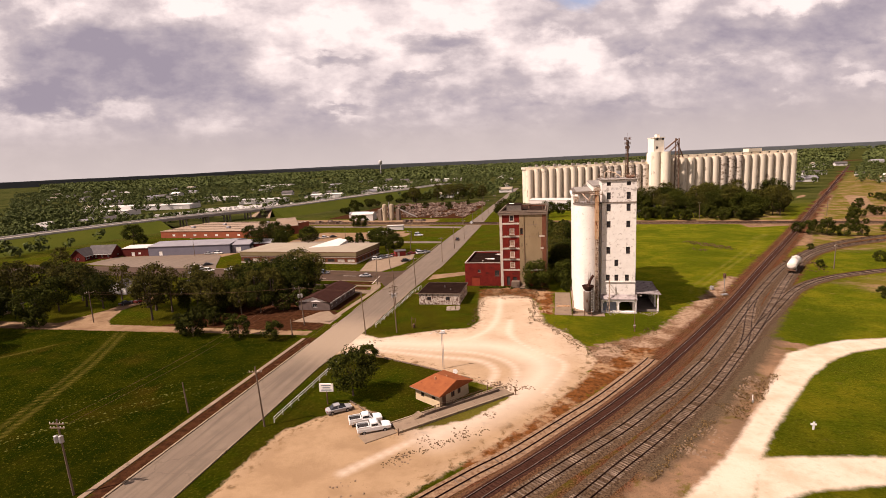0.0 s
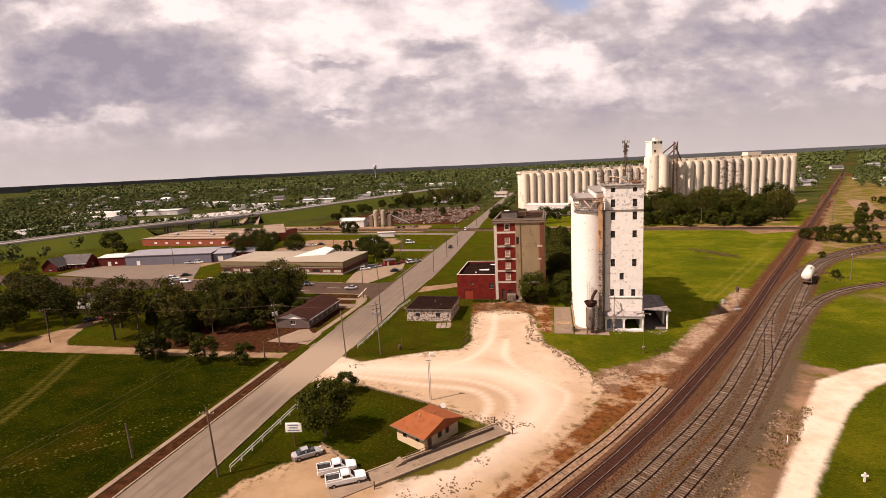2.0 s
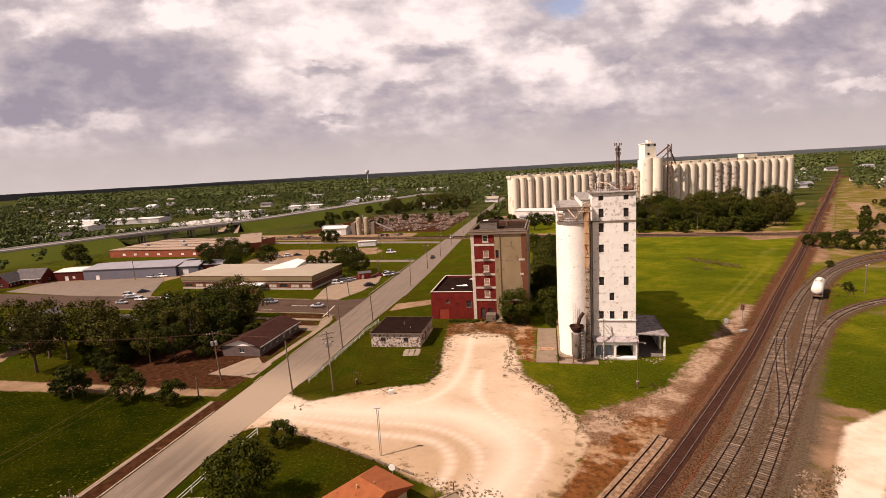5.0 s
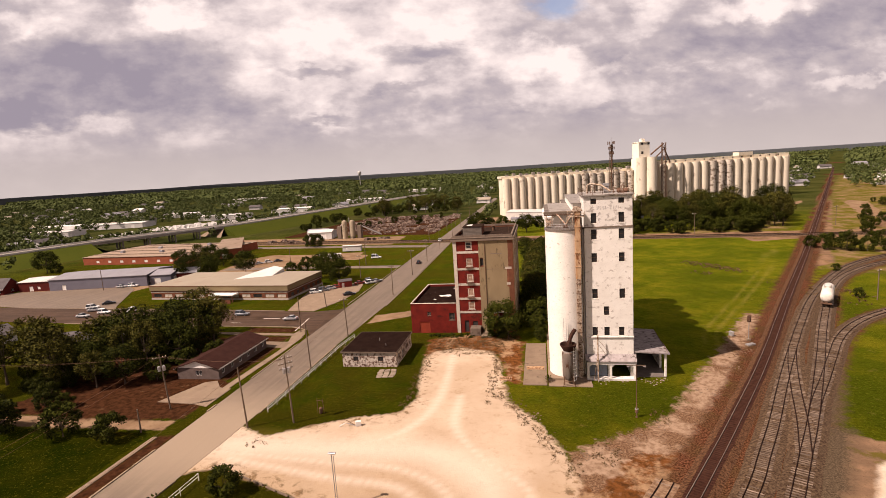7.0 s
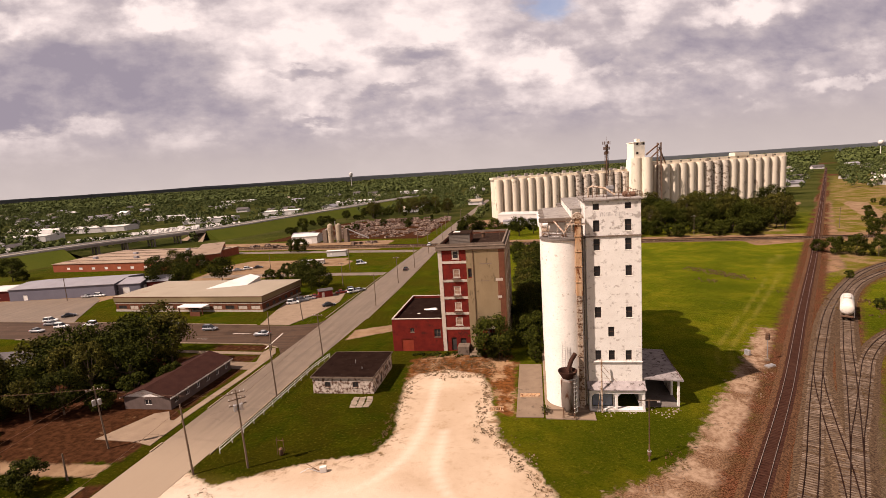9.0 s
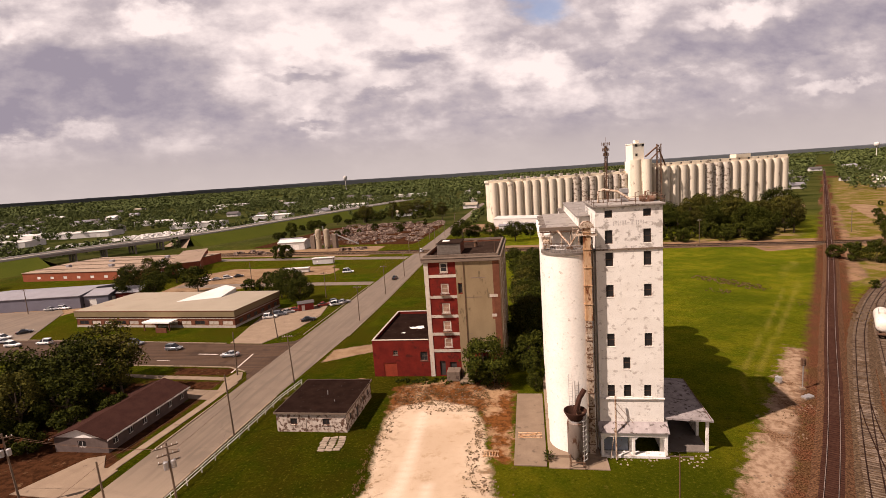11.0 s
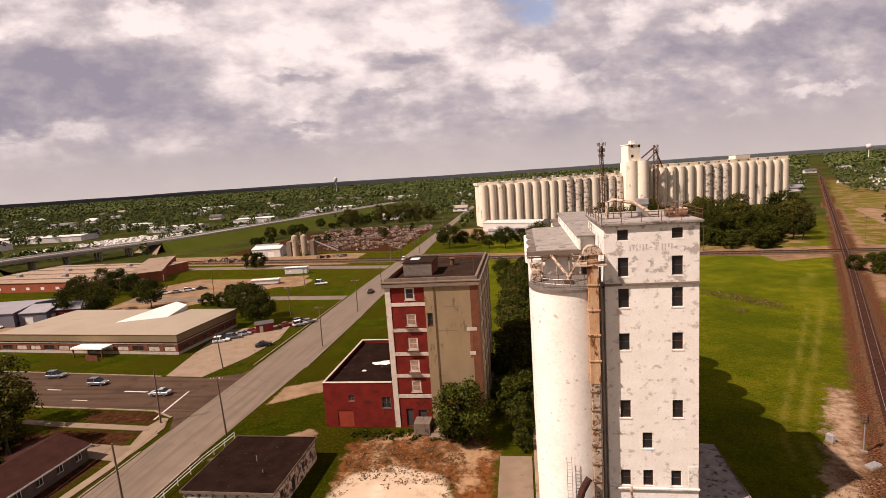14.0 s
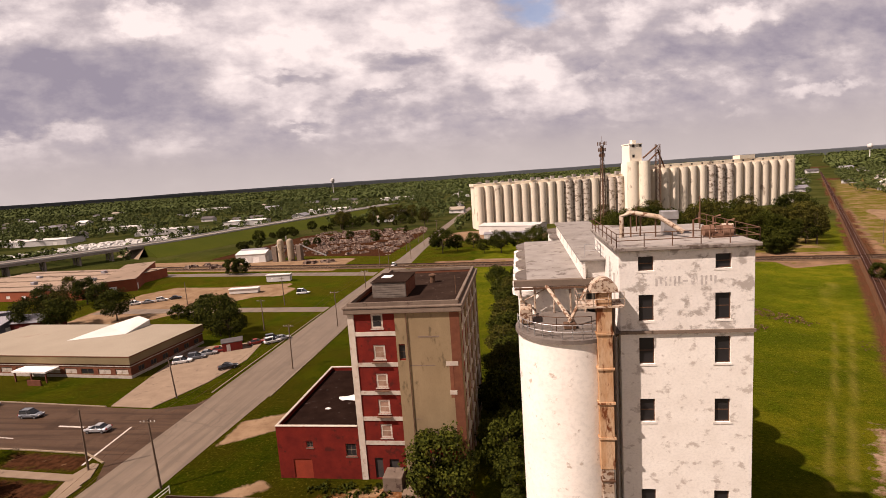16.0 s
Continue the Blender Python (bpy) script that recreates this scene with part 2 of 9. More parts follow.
def wall(bm, m, length, height, thick, holes=()):
    """A wall along local x with its outer face on local y = 0, thickness towards +y; holes are (x0, x1, z0, z1)."""
    xs = sorted({0.0, length, *[h[0] for h in holes], *[h[1] for h in holes]})
    zs = sorted({0.0, height, *[h[2] for h in holes], *[h[3] for h in holes]})
    cells = {}
    for i in range(len(xs) - 1):
        for k in range(len(zs) - 1):
            cx, cz = (xs[i] + xs[i + 1]) / 2, (zs[k] + zs[k + 1]) / 2
            cells[i, k] = not any(h[0] < cx < h[1] and h[2] < cz < h[3] for h in holes)
    verts = {}

    def v(x, y, z):
        key = (round(x, 4), y, round(z, 4))
        if key not in verts:
            verts[key] = bm.verts.new(m @ Vector((x, y, z)))
        return verts[key]

    for (i, k), solid in cells.items():
        if not solid:
            continue
        x0, x1, z0, z1 = xs[i], xs[i + 1], zs[k], zs[k + 1]
        bm.faces.new((v(x0, 0, z0), v(x1, 0, z0), v(x1, 0, z1), v(x0, 0, z1)))
        bm.faces.new((v(x0, thick, z0), v(x0, thick, z1), v(x1, thick, z1), v(x1, thick, z0)))
        if not cells.get((i - 1, k)):
            bm.faces.new((v(x0, 0, z0), v(x0, 0, z1), v(x0, thick, z1), v(x0, thick, z0)))
        if not cells.get((i + 1, k)):
            bm.faces.new((v(x1, 0, z0), v(x1, thick, z0), v(x1, thick, z1), v(x1, 0, z1)))
        if not cells.get((i, k - 1)):
            bm.faces.new((v(x0, 0, z0), v(x0, thick, z0), v(x1, thick, z0), v(x1, 0, z0)))
        if not cells.get((i, k + 1)):
            bm.faces.new((v(x0, 0, z1), v(x1, 0, z1), v(x1, thick, z1), v(x0, thick, z1)))


def walled(m, length, height, thick, holes=()):
    bm = bmesh.new()
    wall(bm, m, length, height, thick, holes)
    return bm


def window_part(parent, m, w, h, frame_mat, glass_mat, bars=(1, 1), fr=0.09, name="window", sill=None):
    """A window in local x (width) and z (height), its glass recessed towards +y."""
    bm = bmesh.new()
    for r in ((0, w, 0, fr), (0, w, h - fr, h), (0, fr, fr, h - fr), (w - fr, w, fr, h - fr)):
        box(bm, r[0], r[1], 0.10, 0.18, r[2], r[3])
    for i in range(1, bars[0] + 1):
        x = w * i / (bars[0] + 1)
        box(bm, x - 0.03, x + 0.03, 0.11, 0.165, fr, h - fr)
    for i in range(1, bars[1] + 1):
        z = h * i / (bars[1] + 1)
        box(bm, fr, w - fr, 0.115, 0.16, z - 0.03, z + 0.03)
    ob = part(name, bm, frame_mat, parent)
    ob.matrix_basis = m
    part("pane", boxes((fr * 0.5, w - fr * 0.5, 0.13, 0.145, fr * 0.5, h - fr * 0.5)), glass_mat, ob)
    if sill:
        part("sill", boxes((-0.12, w + 0.12, -0.10, 0.12, -0.14, -0.004)), sill, ob)
    return ob


# ---- materials ----
MATS = {}


def mat(name, base, other=None, scale=0.6, fine=9.0, rough=0.85, metal=0.0, bump=0.25, stain=None, stain_scale=0.35, stain_at=0.58, streak=1.0, blotch=0.25, spread=0.12, spec=0.06, world=False):
    """A worn surface: two scales of variation between base and other, stains with their own shape, fine relief."""
    if name in MATS:
        return MATS[name]
    ma = bpy.data.materials.new(name)
    MATS[name] = ma
    ma.use_nodes = True
    n, l = ma.node_tree.nodes, ma.node_tree.links
    bs = n["Principled BSDF"]
    bs.inputs["Roughness"].default_value, bs.inputs["Metallic"].default_value = rough, metal
    bs.inputs["Specular IOR Level"].default_value = spec
    other = other or tuple(c * 0.7 for c in base)
    tc = n.new("ShaderNodeTexCoord")
    geo = n.new("ShaderNodeNewGeometry")
    src = geo.outputs["Position"] if world else tc.outputs["Object"]
    mp = n.new("ShaderNodeMapping")
    mp.inputs["Scale"].default_value = (1, 1, 1 / streak)
    l.new(src, mp.inputs[0])

    def tex(sc, detail, ro=0.55):
        t = n.new("ShaderNodeTexNoise")
        t.inputs["Scale"].default_value, t.inputs["Detail"].default_value, t.inputs["Roughness"].default_value = sc, detail, ro
        l.new(mp.outputs[0], t.inputs["Vector"])
        return t.outputs["Fac"]

    def ramp(fac, p0, p1):
        r = n.new("ShaderNodeMapRange")
        r.inputs[1].default_value, r.inputs[2].default_value = p0, p1
        l.new(fac, r.inputs[0])
        return r.outputs[0]

    def mix(fac, a, b):
        x = n.new("ShaderNodeMix")
        x.data_type = "RGBA"
        for s, val in ((x.inputs[0], fac), (x.inputs[6], a), (x.inputs[7], b)):
            if isinstance(val, tuple):
                s.default_value = (*val, 1)
            elif isinstance(val, float):
                s.default_value = val
            else:
                l.new(val, s)
        return x.outputs[2]

    coarse, grain = tex(scale, 4.0), tex(fine, 5.0, 0.65)
    c = mix(ramp(coarse, 0.5 - blotch, 0.5 + blotch), base, other)
    dark = tuple(v * 0.62 for v in base)
    g = n.new("ShaderNodeMath")
    g.operation = "MULTIPLY"
    l.new(ramp(grain, 0.45, 0.75), g.inputs[0])
    g.inputs[1].default_value = 0.45
    c = mix(g.outputs[0], c, dark)
    if stain:
        c = mix(ramp(tex(stain_scale, 7.0, 0.62), stain_at, stain_at + 0.08), c, stain)
    hv = n.new("ShaderNodeHueSaturation")
    info = n.new("ShaderNodeObjectInfo")
    mr = n.new("ShaderNodeMapRange")
    mr.inputs[3].default_value, mr.inputs[4].default_value = 1 - spread, 1 + spread
    l.new(info.outputs["Random"], mr.inputs[0])
    l.new(mr.outputs[0], hv.inputs["Value"])
    l.new(c, hv.inputs["Color"])
    l.new(hv.outputs[0], bs.inputs["Base Color"])
    if bump:
        b = n.new("ShaderNodeBump")
        b.inputs["Strength"].default_value, b.inputs["Distance"].default_value = bump, 0.08
        l.new(grain, b.inputs["Height"])
        l.new(b.outputs[0], bs.inputs["Normal"])
    return ma


def glass(name, tint, rough=0.08, spec=0.6):
    ma = bpy.data.materials.new(name)
    MATS[name] = ma
    ma.use_nodes = True
    bs = ma.node_tree.nodes["Principled BSDF"]
    bs.inputs["Base Color"].default_value = (*tint, 1)
    bs.inputs["Roughness"].default_value = rough
    bs.inputs["Specular IOR Level"].default_value = spec
    return ma


M_WHITE = mat("whitewashed_concrete", (0.76, 0.71, 0.64), (0.66, 0.60, 0.53), 0.45, 5.0, 0.9, bump=0.14, stain=(0.46, 0.40, 0.345), stain_scale=1.1, stain_at=0.56, streak=0.8, spread=0.03)
M_PEEL = mat("peeling_concrete", (0.74, 0.69, 0.63), (0.62, 0.56, 0.50), 0.5, 5.0, 0.9, bump=0.16, stain=(0.36, 0.315, 0.275), stain_scale=0.85, stain_at=0.525, streak=0.8, spread=0.04)
M_SILO = mat("silo_concrete", (0.76, 0.705, 0.635), (0.68, 0.62, 0.55), 0.3, 3.0, 0.9, bump=0.25, stain=(0.44, 0.37, 0.30), stain_scale=1.3, stain_at=0.615, streak=0.9, spread=0.03)
M_FARSILO = mat("far_silo_concrete", (0.72, 0.625, 0.485), (0.62, 0.53, 0.41), 0.12, 1.5, 0.9, bump=0.1, stain=(0.30, 0.24, 0.18), stain_scale=0.22, stain_at=0.60, streak=2.0, spread=0.06)
M_FARSTAIN = mat("blotched_silo_concrete", (0.64, 0.56, 0.46), (0.48, 0.40, 0.32), 0.16, 1.5, 0.9, bump=0.1, stain=(0.20, 0.15, 0.11), stain_scale=0.34, stain_at=0.51, streak=0.7, spread=0.06)
M_ROOFW = mat("pale_roof_coating", (0.31, 0.275, 0.245), (0.21, 0.18, 0.155), 0.5, 5.0, 0.9, stain=(0.13, 0.105, 0.09), stain_scale=0.7, stain_at=0.56)
M_ROOFEDGE = mat("stained_slab_edge", (0.30, 0.26, 0.225), (0.20, 0.165, 0.14), 0.8, 6.0, 0.9, stain=(0.10, 0.075, 0.06), stain_scale=1.2, stain_at=0.52)
# dirty decks; also the shed floor, where the dark tone imitates shade
M_DECKDIRT_SHADE = mat("dirty_deck_and_shade_concrete", (0.17, 0.14, 0.118), (0.115, 0.092, 0.078), 0.7, 5.0, 0.9, stain=(0.11, 0.085, 0.07), stain_scale=1.0, stain_at=0.57)
M_RUST = mat("rusty_sheet_steel", (0.40, 0.19, 0.075), (0.56, 0.40, 0.26), 1.1, 7.0, 0.85, 0.0, bump=0.4, stain=(0.15, 0.05, 0.02), stain_scale=1.6, stain_at=0.53, streak=3.0)
M_RUSTPALE = mat("streaked_galvanised_steel", (0.50, 0.42, 0.34), (0.36, 0.24, 0.15), 1.2, 8.0, 0.7, 0.2, stain=(0.14, 0.07, 0.04), stain_scale=2.6, stain_at=0.50, streak=0.8)
M_STEEL = mat("grey_blue_steel", (0.24, 0.27, 0.33), (0.17, 0.19, 0.23), 0.7, 6.0, 0.55, 0.4, stain=(0.20, 0.12, 0.07), stain_scale=1.2, stain_at=0.62)
M_DARKSTEEL = mat("dark_rusted_steel", (0.10, 0.06, 0.045), (0.17, 0.09, 0.05), 1.5, 8.0, 0.75, 0.3)
M_GALV = mat("galvanised_pipe", (0.45, 0.43, 0.42), (0.32, 0.29, 0.27), 2.0, 9.0, 0.5, 0.6)
# near-black colour that stands in for shade inside openings
M_DARK = mat("painted_interior_shade", (0.035, 0.030, 0.028), (0.055, 0.045, 0.04), 1.0, 5.0, 0.95, bump=0.1)
M_GLASS = glass("dim_window_glass", (0.018, 0.016, 0.016), 0.45, 0.25)
M_GLASSB = glass("vehicle_glass", (0.02, 0.022, 0.025), 0.05)
M_REDBRICK = mat("red_brick", (0.165, 0.019, 0.012), (0.095, 0.012, 0.009), 0.7, 9.0, 0.9, bump=0.4, stain=(0.07, 0.014, 0.010), stain_scale=0.8, stain_at=0.57, spread=0.05)
M_BROWNBRICK = mat("brown_brick", (0.17, 0.065, 0.035), (0.11, 0.04, 0.024), 0.9, 11.0, 0.9, bump=0.4)
M_STUCCO = mat("stained_tan_stucco", (0.27, 0.195, 0.112), (0.205, 0.145, 0.082), 0.35, 7.0, 0.92, bump=0.3, stain=(0.13, 0.095, 0.055), stain_scale=0.7, stain_at=0.60, streak=2.2)
M_BAND = mat("painted_band_concrete", (0.50, 0.43, 0.36), (0.36, 0.29, 0.23), 1.0, 8.0, 0.9, stain=(0.30, 0.2, 0.16), stain_scale=1.2, stain_at=0.6)
M_CORNICE = mat("weathered_cornice", (0.19, 0.14, 0.105), (0.125, 0.09, 0.068), 0.8, 8.0, 0.9, stain=(0.07, 0.045, 0.035), stain_scale=1.0, stain_at=0.6)
M_TAR = mat("tar_roof", (0.020, 0.012, 0.009), (0.036, 0.022, 0.016), 0.35, 4.0, 0.95, spec=0.0, stain=(0.10, 0.075, 0.06), stain_scale=0.9, stain_at=0.62)
M_TARDARK = mat("black_patched_tar_roof", (0.010, 0.0052, 0.0040), (0.022, 0.012, 0.009), 0.5, 4.0, 0.9, stain=(0.085, 0.066, 0.058), stain_scale=1.1, stain_at=0.64, spec=0.0)
M_CONCRETE = mat("pale_concrete", (0.235, 0.168, 0.115), (0.175, 0.122, 0.083), 0.4, 6.0, 0.9, bump=0.2, stain=(0.12, 0.085, 0.06), stain_scale=0.5, stain_at=0.60, world=True)
M_KERB = mat("kerb_concrete", (0.27, 0.205, 0.14), (0.20, 0.145, 0.095), 0.7, 6.0, 0.9, stain=(0.10, 0.075, 0.04), stain_scale=0.8, stain_at=0.58, world=True)
M_WOOD = mat("weathered_timber", (0.17, 0.12, 0.085), (0.12, 0.085, 0.06), 1.2, 12.0, 0.9, streak=6.0)
M_TIE = mat("creosoted_tie", (0.060, 0.040, 0.029), (0.23, 0.168, 0.125), 0.8, 9.0, 0.9, world=True, spread=0.35)
M_RAIL = mat("rail_steel", (0.020, 0.009, 0.006), (0.035, 0.016, 0.010), 0.5, 9.0, 0.7, 0.2)
M_RAILSHINE = mat("worn_rail_head", (0.42, 0.33, 0.28), (0.32, 0.24, 0.20), 0.4, 9.0, 0.5, 0.6)
M_TRIM = mat("white_painted_trim", (0.75, 0.71, 0.66), (0.66, 0.61, 0.55), 1.0, 8.0, 0.7)
M_SHINGLE = mat("brown_shingle", (0.026, 0.0095, 0.007), (0.042, 0.017, 0.012), 0.6, 14.0, 0.95, bump=0.5)
M_ORANGE = mat("orange_brown_shingle", (0.27, 0.085, 0.032), (0.20, 0.06, 0.024), 0.9, 14.0, 0.95, bump=0.5, stain=(0.13, 0.04, 0.018), stain_scale=1.0, stain_at=0.62)
M_SIDING = mat("pale_siding", (0.60, 0.56, 0.52), (0.50, 0.46, 0.42), 0.5, 8.0, 0.85)
M_CREAM = mat("cream_block", (0.50, 0.375, 0.235), (0.42, 0.31, 0.19), 0.7, 9.0, 0.9)


def leaf_mat(name, a, b):
    ma = bpy.data.materials.new(name)
    ma.use_nodes = True
    n, l = ma.node_tree.nodes, ma.node_tree.links
    bs = n["Principled BSDF"]
    bs.inputs["Roughness"].default_value = 0.75
    bs.inputs["Specular IOR Level"].default_value = 0.04
    geo = n.new("ShaderNodeNewGeometry")
    info = n.new("ShaderNodeObjectInfo")
    mx = n.new("ShaderNodeMix")
    mx.data_type = "RGBA"
    mx.inputs[6].default_value, mx.inputs[7].default_value = (*a, 1), (*b, 1)
    l.new(geo.outputs["Random Per Island"], mx.inputs[0])
    hv = n.new("ShaderNodeHueSaturation")
    mr = n.new("ShaderNodeMapRange")
    mr.inputs[3].default_value, mr.inputs[4].default_value = 0.75, 1.25
    l.new(info.outputs["Random"], mr.inputs[0])
    l.new(mr.outputs[0], hv.inputs["Value"])
    l.new(mx.outputs[2], hv.inputs["Color"])
    l.new(hv.outputs[0], bs.inputs["Base Color"])
    return ma


# near-black to bright, mixed at random: sunlit and shaded leaves put into colour
M_LEAF = leaf_mat("leaf_green", (0.006, 0.009, 0.0010), (0.050, 0.053, 0.0065))
M_LEAFOLIVE = leaf_mat("leaf_olive", (0.014, 0.015, 0.0024), (0.082, 0.070, 0.012))
# leaves of distant trees, lightened so the colour carries the haze
M_LEAFHAZE = leaf_mat("hazed_far_leaf", (0.046, 0.060, 0.017), (0.088, 0.100, 0.030))
M_DRYWEED = leaf_mat("dry_weed", (0.055, 0.030, 0.011), (0.16, 0.10, 0.042))
M_BARK = mat("bark", (0.12, 0.085, 0.06), (0.07, 0.05, 0.035), 1.5, 9.0, 0.95, bump=0.6, streak=4.0)

# ---- ground ----
SAND = [
    [(-74.5, -40.0), (-74.5, -20.5), (-71.0, -24.8), (-66, -27.3), (-58, -22.5), (-51, -19), (-44.5, -17.5), (-42.3, -11), (-44, -3), (-45.5, 10), (-44, 15), (-38, 17.5), (-30, 15), (-27.5, 8), (-26.3, 0), (-24.5, -11.6),
     (-18.5, -20), (-14.5, -30), (-13, -37), (-16, -47), (-23, -60), (-33, -75), (-36, -66), (-30, -57), (-33, -53.5), (-46, -45.8), (-58, -41), (-66, -38.2), (-70.0, -37.6)],
    [(-68.2, -130), (-68.5, -85), (-67.5, -74), (-62, -67.5), (-59.5, -62.5), (-54.8, -65), (-48.9, -70.5), (-44, -70.5), (-36, -66), (-30, -57), (-22, -60), (-32, -75), (-43, -90), (-58, -113), (-64, -130)],
]
WHITE_ROAD = [
    [(120, -12), (60, -15.5), (51.7, -17.1), (42, -19.5), (35.8, -22.9), (27, -29), (20, -41), (12.3, -55.5), (3.3, -70.8), (-5.6, -82.9), (-16, -98), (-30, -120), (-16, -120), (-4, -98), (4.5, -79), (7.5, -71.8), (12, -63.5),
     (17.7, -54.8), (26, -42), (33.5, -33), (40, -27.5), (48.3, -23.6), (60, -21), (120, -17)],
    [(6.5, -72), (14, -70.5), (24.1, -69.2), (40, -67.5), (90, -64), (90, -71), (40, -74), (20.2, -76.5), (10.8, -79.1), (2, -84)],
]
SHOULDER = [
    [(-14.5, -29), (-9, -25), (-2, -20.5), (4, -15), (9, -6), (17, 4), (24, 13), (30, 24), (34, 40), (38, 42), (33, 30), (20, 8), (6, -18), (-6, -38), (-12, -46), (-16, -42)],
    [(0, -33), (8, -20), (20, 2), (34, 30), (41, 44), (37, 46), (24, 22), (9, -5), (1, -19), (-5, -30)],
]
SOIL = [
    [(-15, -44), (-4, -28), (4, -28), (-3, -46), (-10, -54)],
    [(-45, -80), (-41, -77), (-36.5, -73), (-33, -70), (-35, -74), (-40, -79.5)], [(-31, -57), (-27, -55), (-25, -50), (-28, -51), (-33, -55)],
    [(-31, 21), (-24, 20), (-22.5, 5), (-22.5, -4), (-25.5, -3), (-27, 8)],
    [(-46, 12), (-38, 15), (-28, 13), (-25, 20), (-24, 27), (-36, 27.5), (-47, 24)], [(-27, 12), (-22.5, 8), (-22.5, 22), (-26, 24)],
    [(-13, -37), (-9, -44), (-22, -66), (-34, -82), (-36, -76), (-20, -54)],
]
DIRT_ROAD = [
    [(-87, -23), (-260, -21), (-260, -29), (-140, -27.4), (-87, -26.5)],
    [(-152, -24), (-174, -24), (-170, -8), (-171, 10), (-164, 10), (-164, -8), (-158, -19)],
    [(-69.5, 47), (-57, 53), (-50, 64), (-40, 76), (-40, 72), (-48, 60), (-56, 47), (-69.5, 38)],
    [(-69.5, 18), (-66, 21), (-56, 28.6), (-54, 27), (-65, 17)],
    [(-40, 205), (200, 172), (200, 186), (-40, 222)], [(-110, 205), (-260, 232), (-260, 262), (-110, 244)],
    [(-112, 152), (-180, 158), (-178, 178), (-112, 168)], [(176, 231), (184, 272), (220, 362), (232, 352), (196, 268), (190, 228)], [(160, 330), (216, 398), (232, 352), (420, 330), (420, 326), (229, 346), (214, 388), (165, 326)],
]
YARD = [[(-215, 262), (-157, 262), (-92, 246), (-90, 370), (-150, 410), (-200, 380)], [(-260, 84), (-196, 80), (-190, 110), (-258, 112)], [(-180, 118), (-150, 118), (-118, 160), (-118, 178), (-185, 170)], [(-70, 300), (0, 290), (5, 345), (-66, 355)]]

DARK_SOIL = [[(-136, -22), (-98, -23.5), (-86, -22), (-86, -6), (-90, -3), (-90, 16), (-100, 18), (-108, 26), (-138, 26), (-140, 0), (-128, -8), (-130, -16)], [(-86.6, -140), (-83.2, -140), (-82.9, -28), (-86.3, -28)], [(-91, -4), (-87.6, -4), (-87.6, 18), (-90, 19), (-91, 16)], [(-108, 27.5), (-88.5, 26.5), (-88.5, 22), (-104, 22)], [(-106, 35), (-90, 34.5), (-89, 30), (-104, 30.5)]]
BARE = [[(27, -20), (20, -29), (12, -43), (6, -53), (-6.5, -71.5), (-17, -86), (-31, -105), (-46, -126), (-26, -120), (-14, -98), (-3.6, -82.9), (5.3, -70.8), (14.3, -55.5), (22, -41), (29, -29), (34, -24)],
        [(29, -4), (41, 19), (56, 48), (66, 64), (60, 64), (44, 36), (30, 8)],
        [(76, 100), (98, 150), (108, 172), (128, 215), (150, 255), (230, 420), (240, 418), (186, 305), (146, 225), (128, 186), (112, 160), (96, 122), (92, 112)], [(150, 196), (190, 215), (230, 260), (240, 300), (216, 290), (180, 240)],
        [(-60, 206), (30, 194), (84, 183), (84, 168), (100, 172), (135, 172), (200, 162), (200, 190), (115, 200), (30, 210), (-60, 220)]]


def inside(polys, px, py):
    """Signed distance to the nearest outline, positive inside any of the outlines."""
    best = np.full(px.shape, -1e3)
    for poly in polys:
        d2 = np.full(px.shape, 1e9)
        odd = np.zeros(px.shape, bool)
        for (ax, ay), (bx, by) in zip(poly, poly[1:] + poly[:1]):
            ex, ey = bx - ax, by - ay
            t = np.clip(((px - ax) * ex + (py - ay) * ey) / (ex * ex + ey * ey), 0, 1)
            d2 = np.minimum(d2, (px - ax - t * ex) ** 2 + (py - ay - t * ey) ** 2)
            if ay != by:
                odd ^= ((ay > py) != (by > py)) & (px < ex * (py - ay) / ey + ax)
        best = np.maximum(best, np.where(odd, 1, -1) * np.sqrt(d2))
    return best


def smooth_line(pts, step):
    """Points about every step metres along a smooth line through pts."""
    out = []
    P = [Vector((*p[:2], 0)) for p in pts]
    P = [P[0] * 2 - P[1]] + P + [P[-1] * 2 - P[-2]]
    for a, b, c, d in zip(P, P[1:], P[2:], P[3:]):
        n = max(1, int((c - b).length / step))
        for k in range(n):
            t = k / n
            out.append(0.5 * ((2 * b) + (c - a) * t + (2 * a - 5 * b + 4 * c - d) * t * t + (3 * b - a - 3 * c + d) * t ** 3))
    out.append(P[-2])
    return out


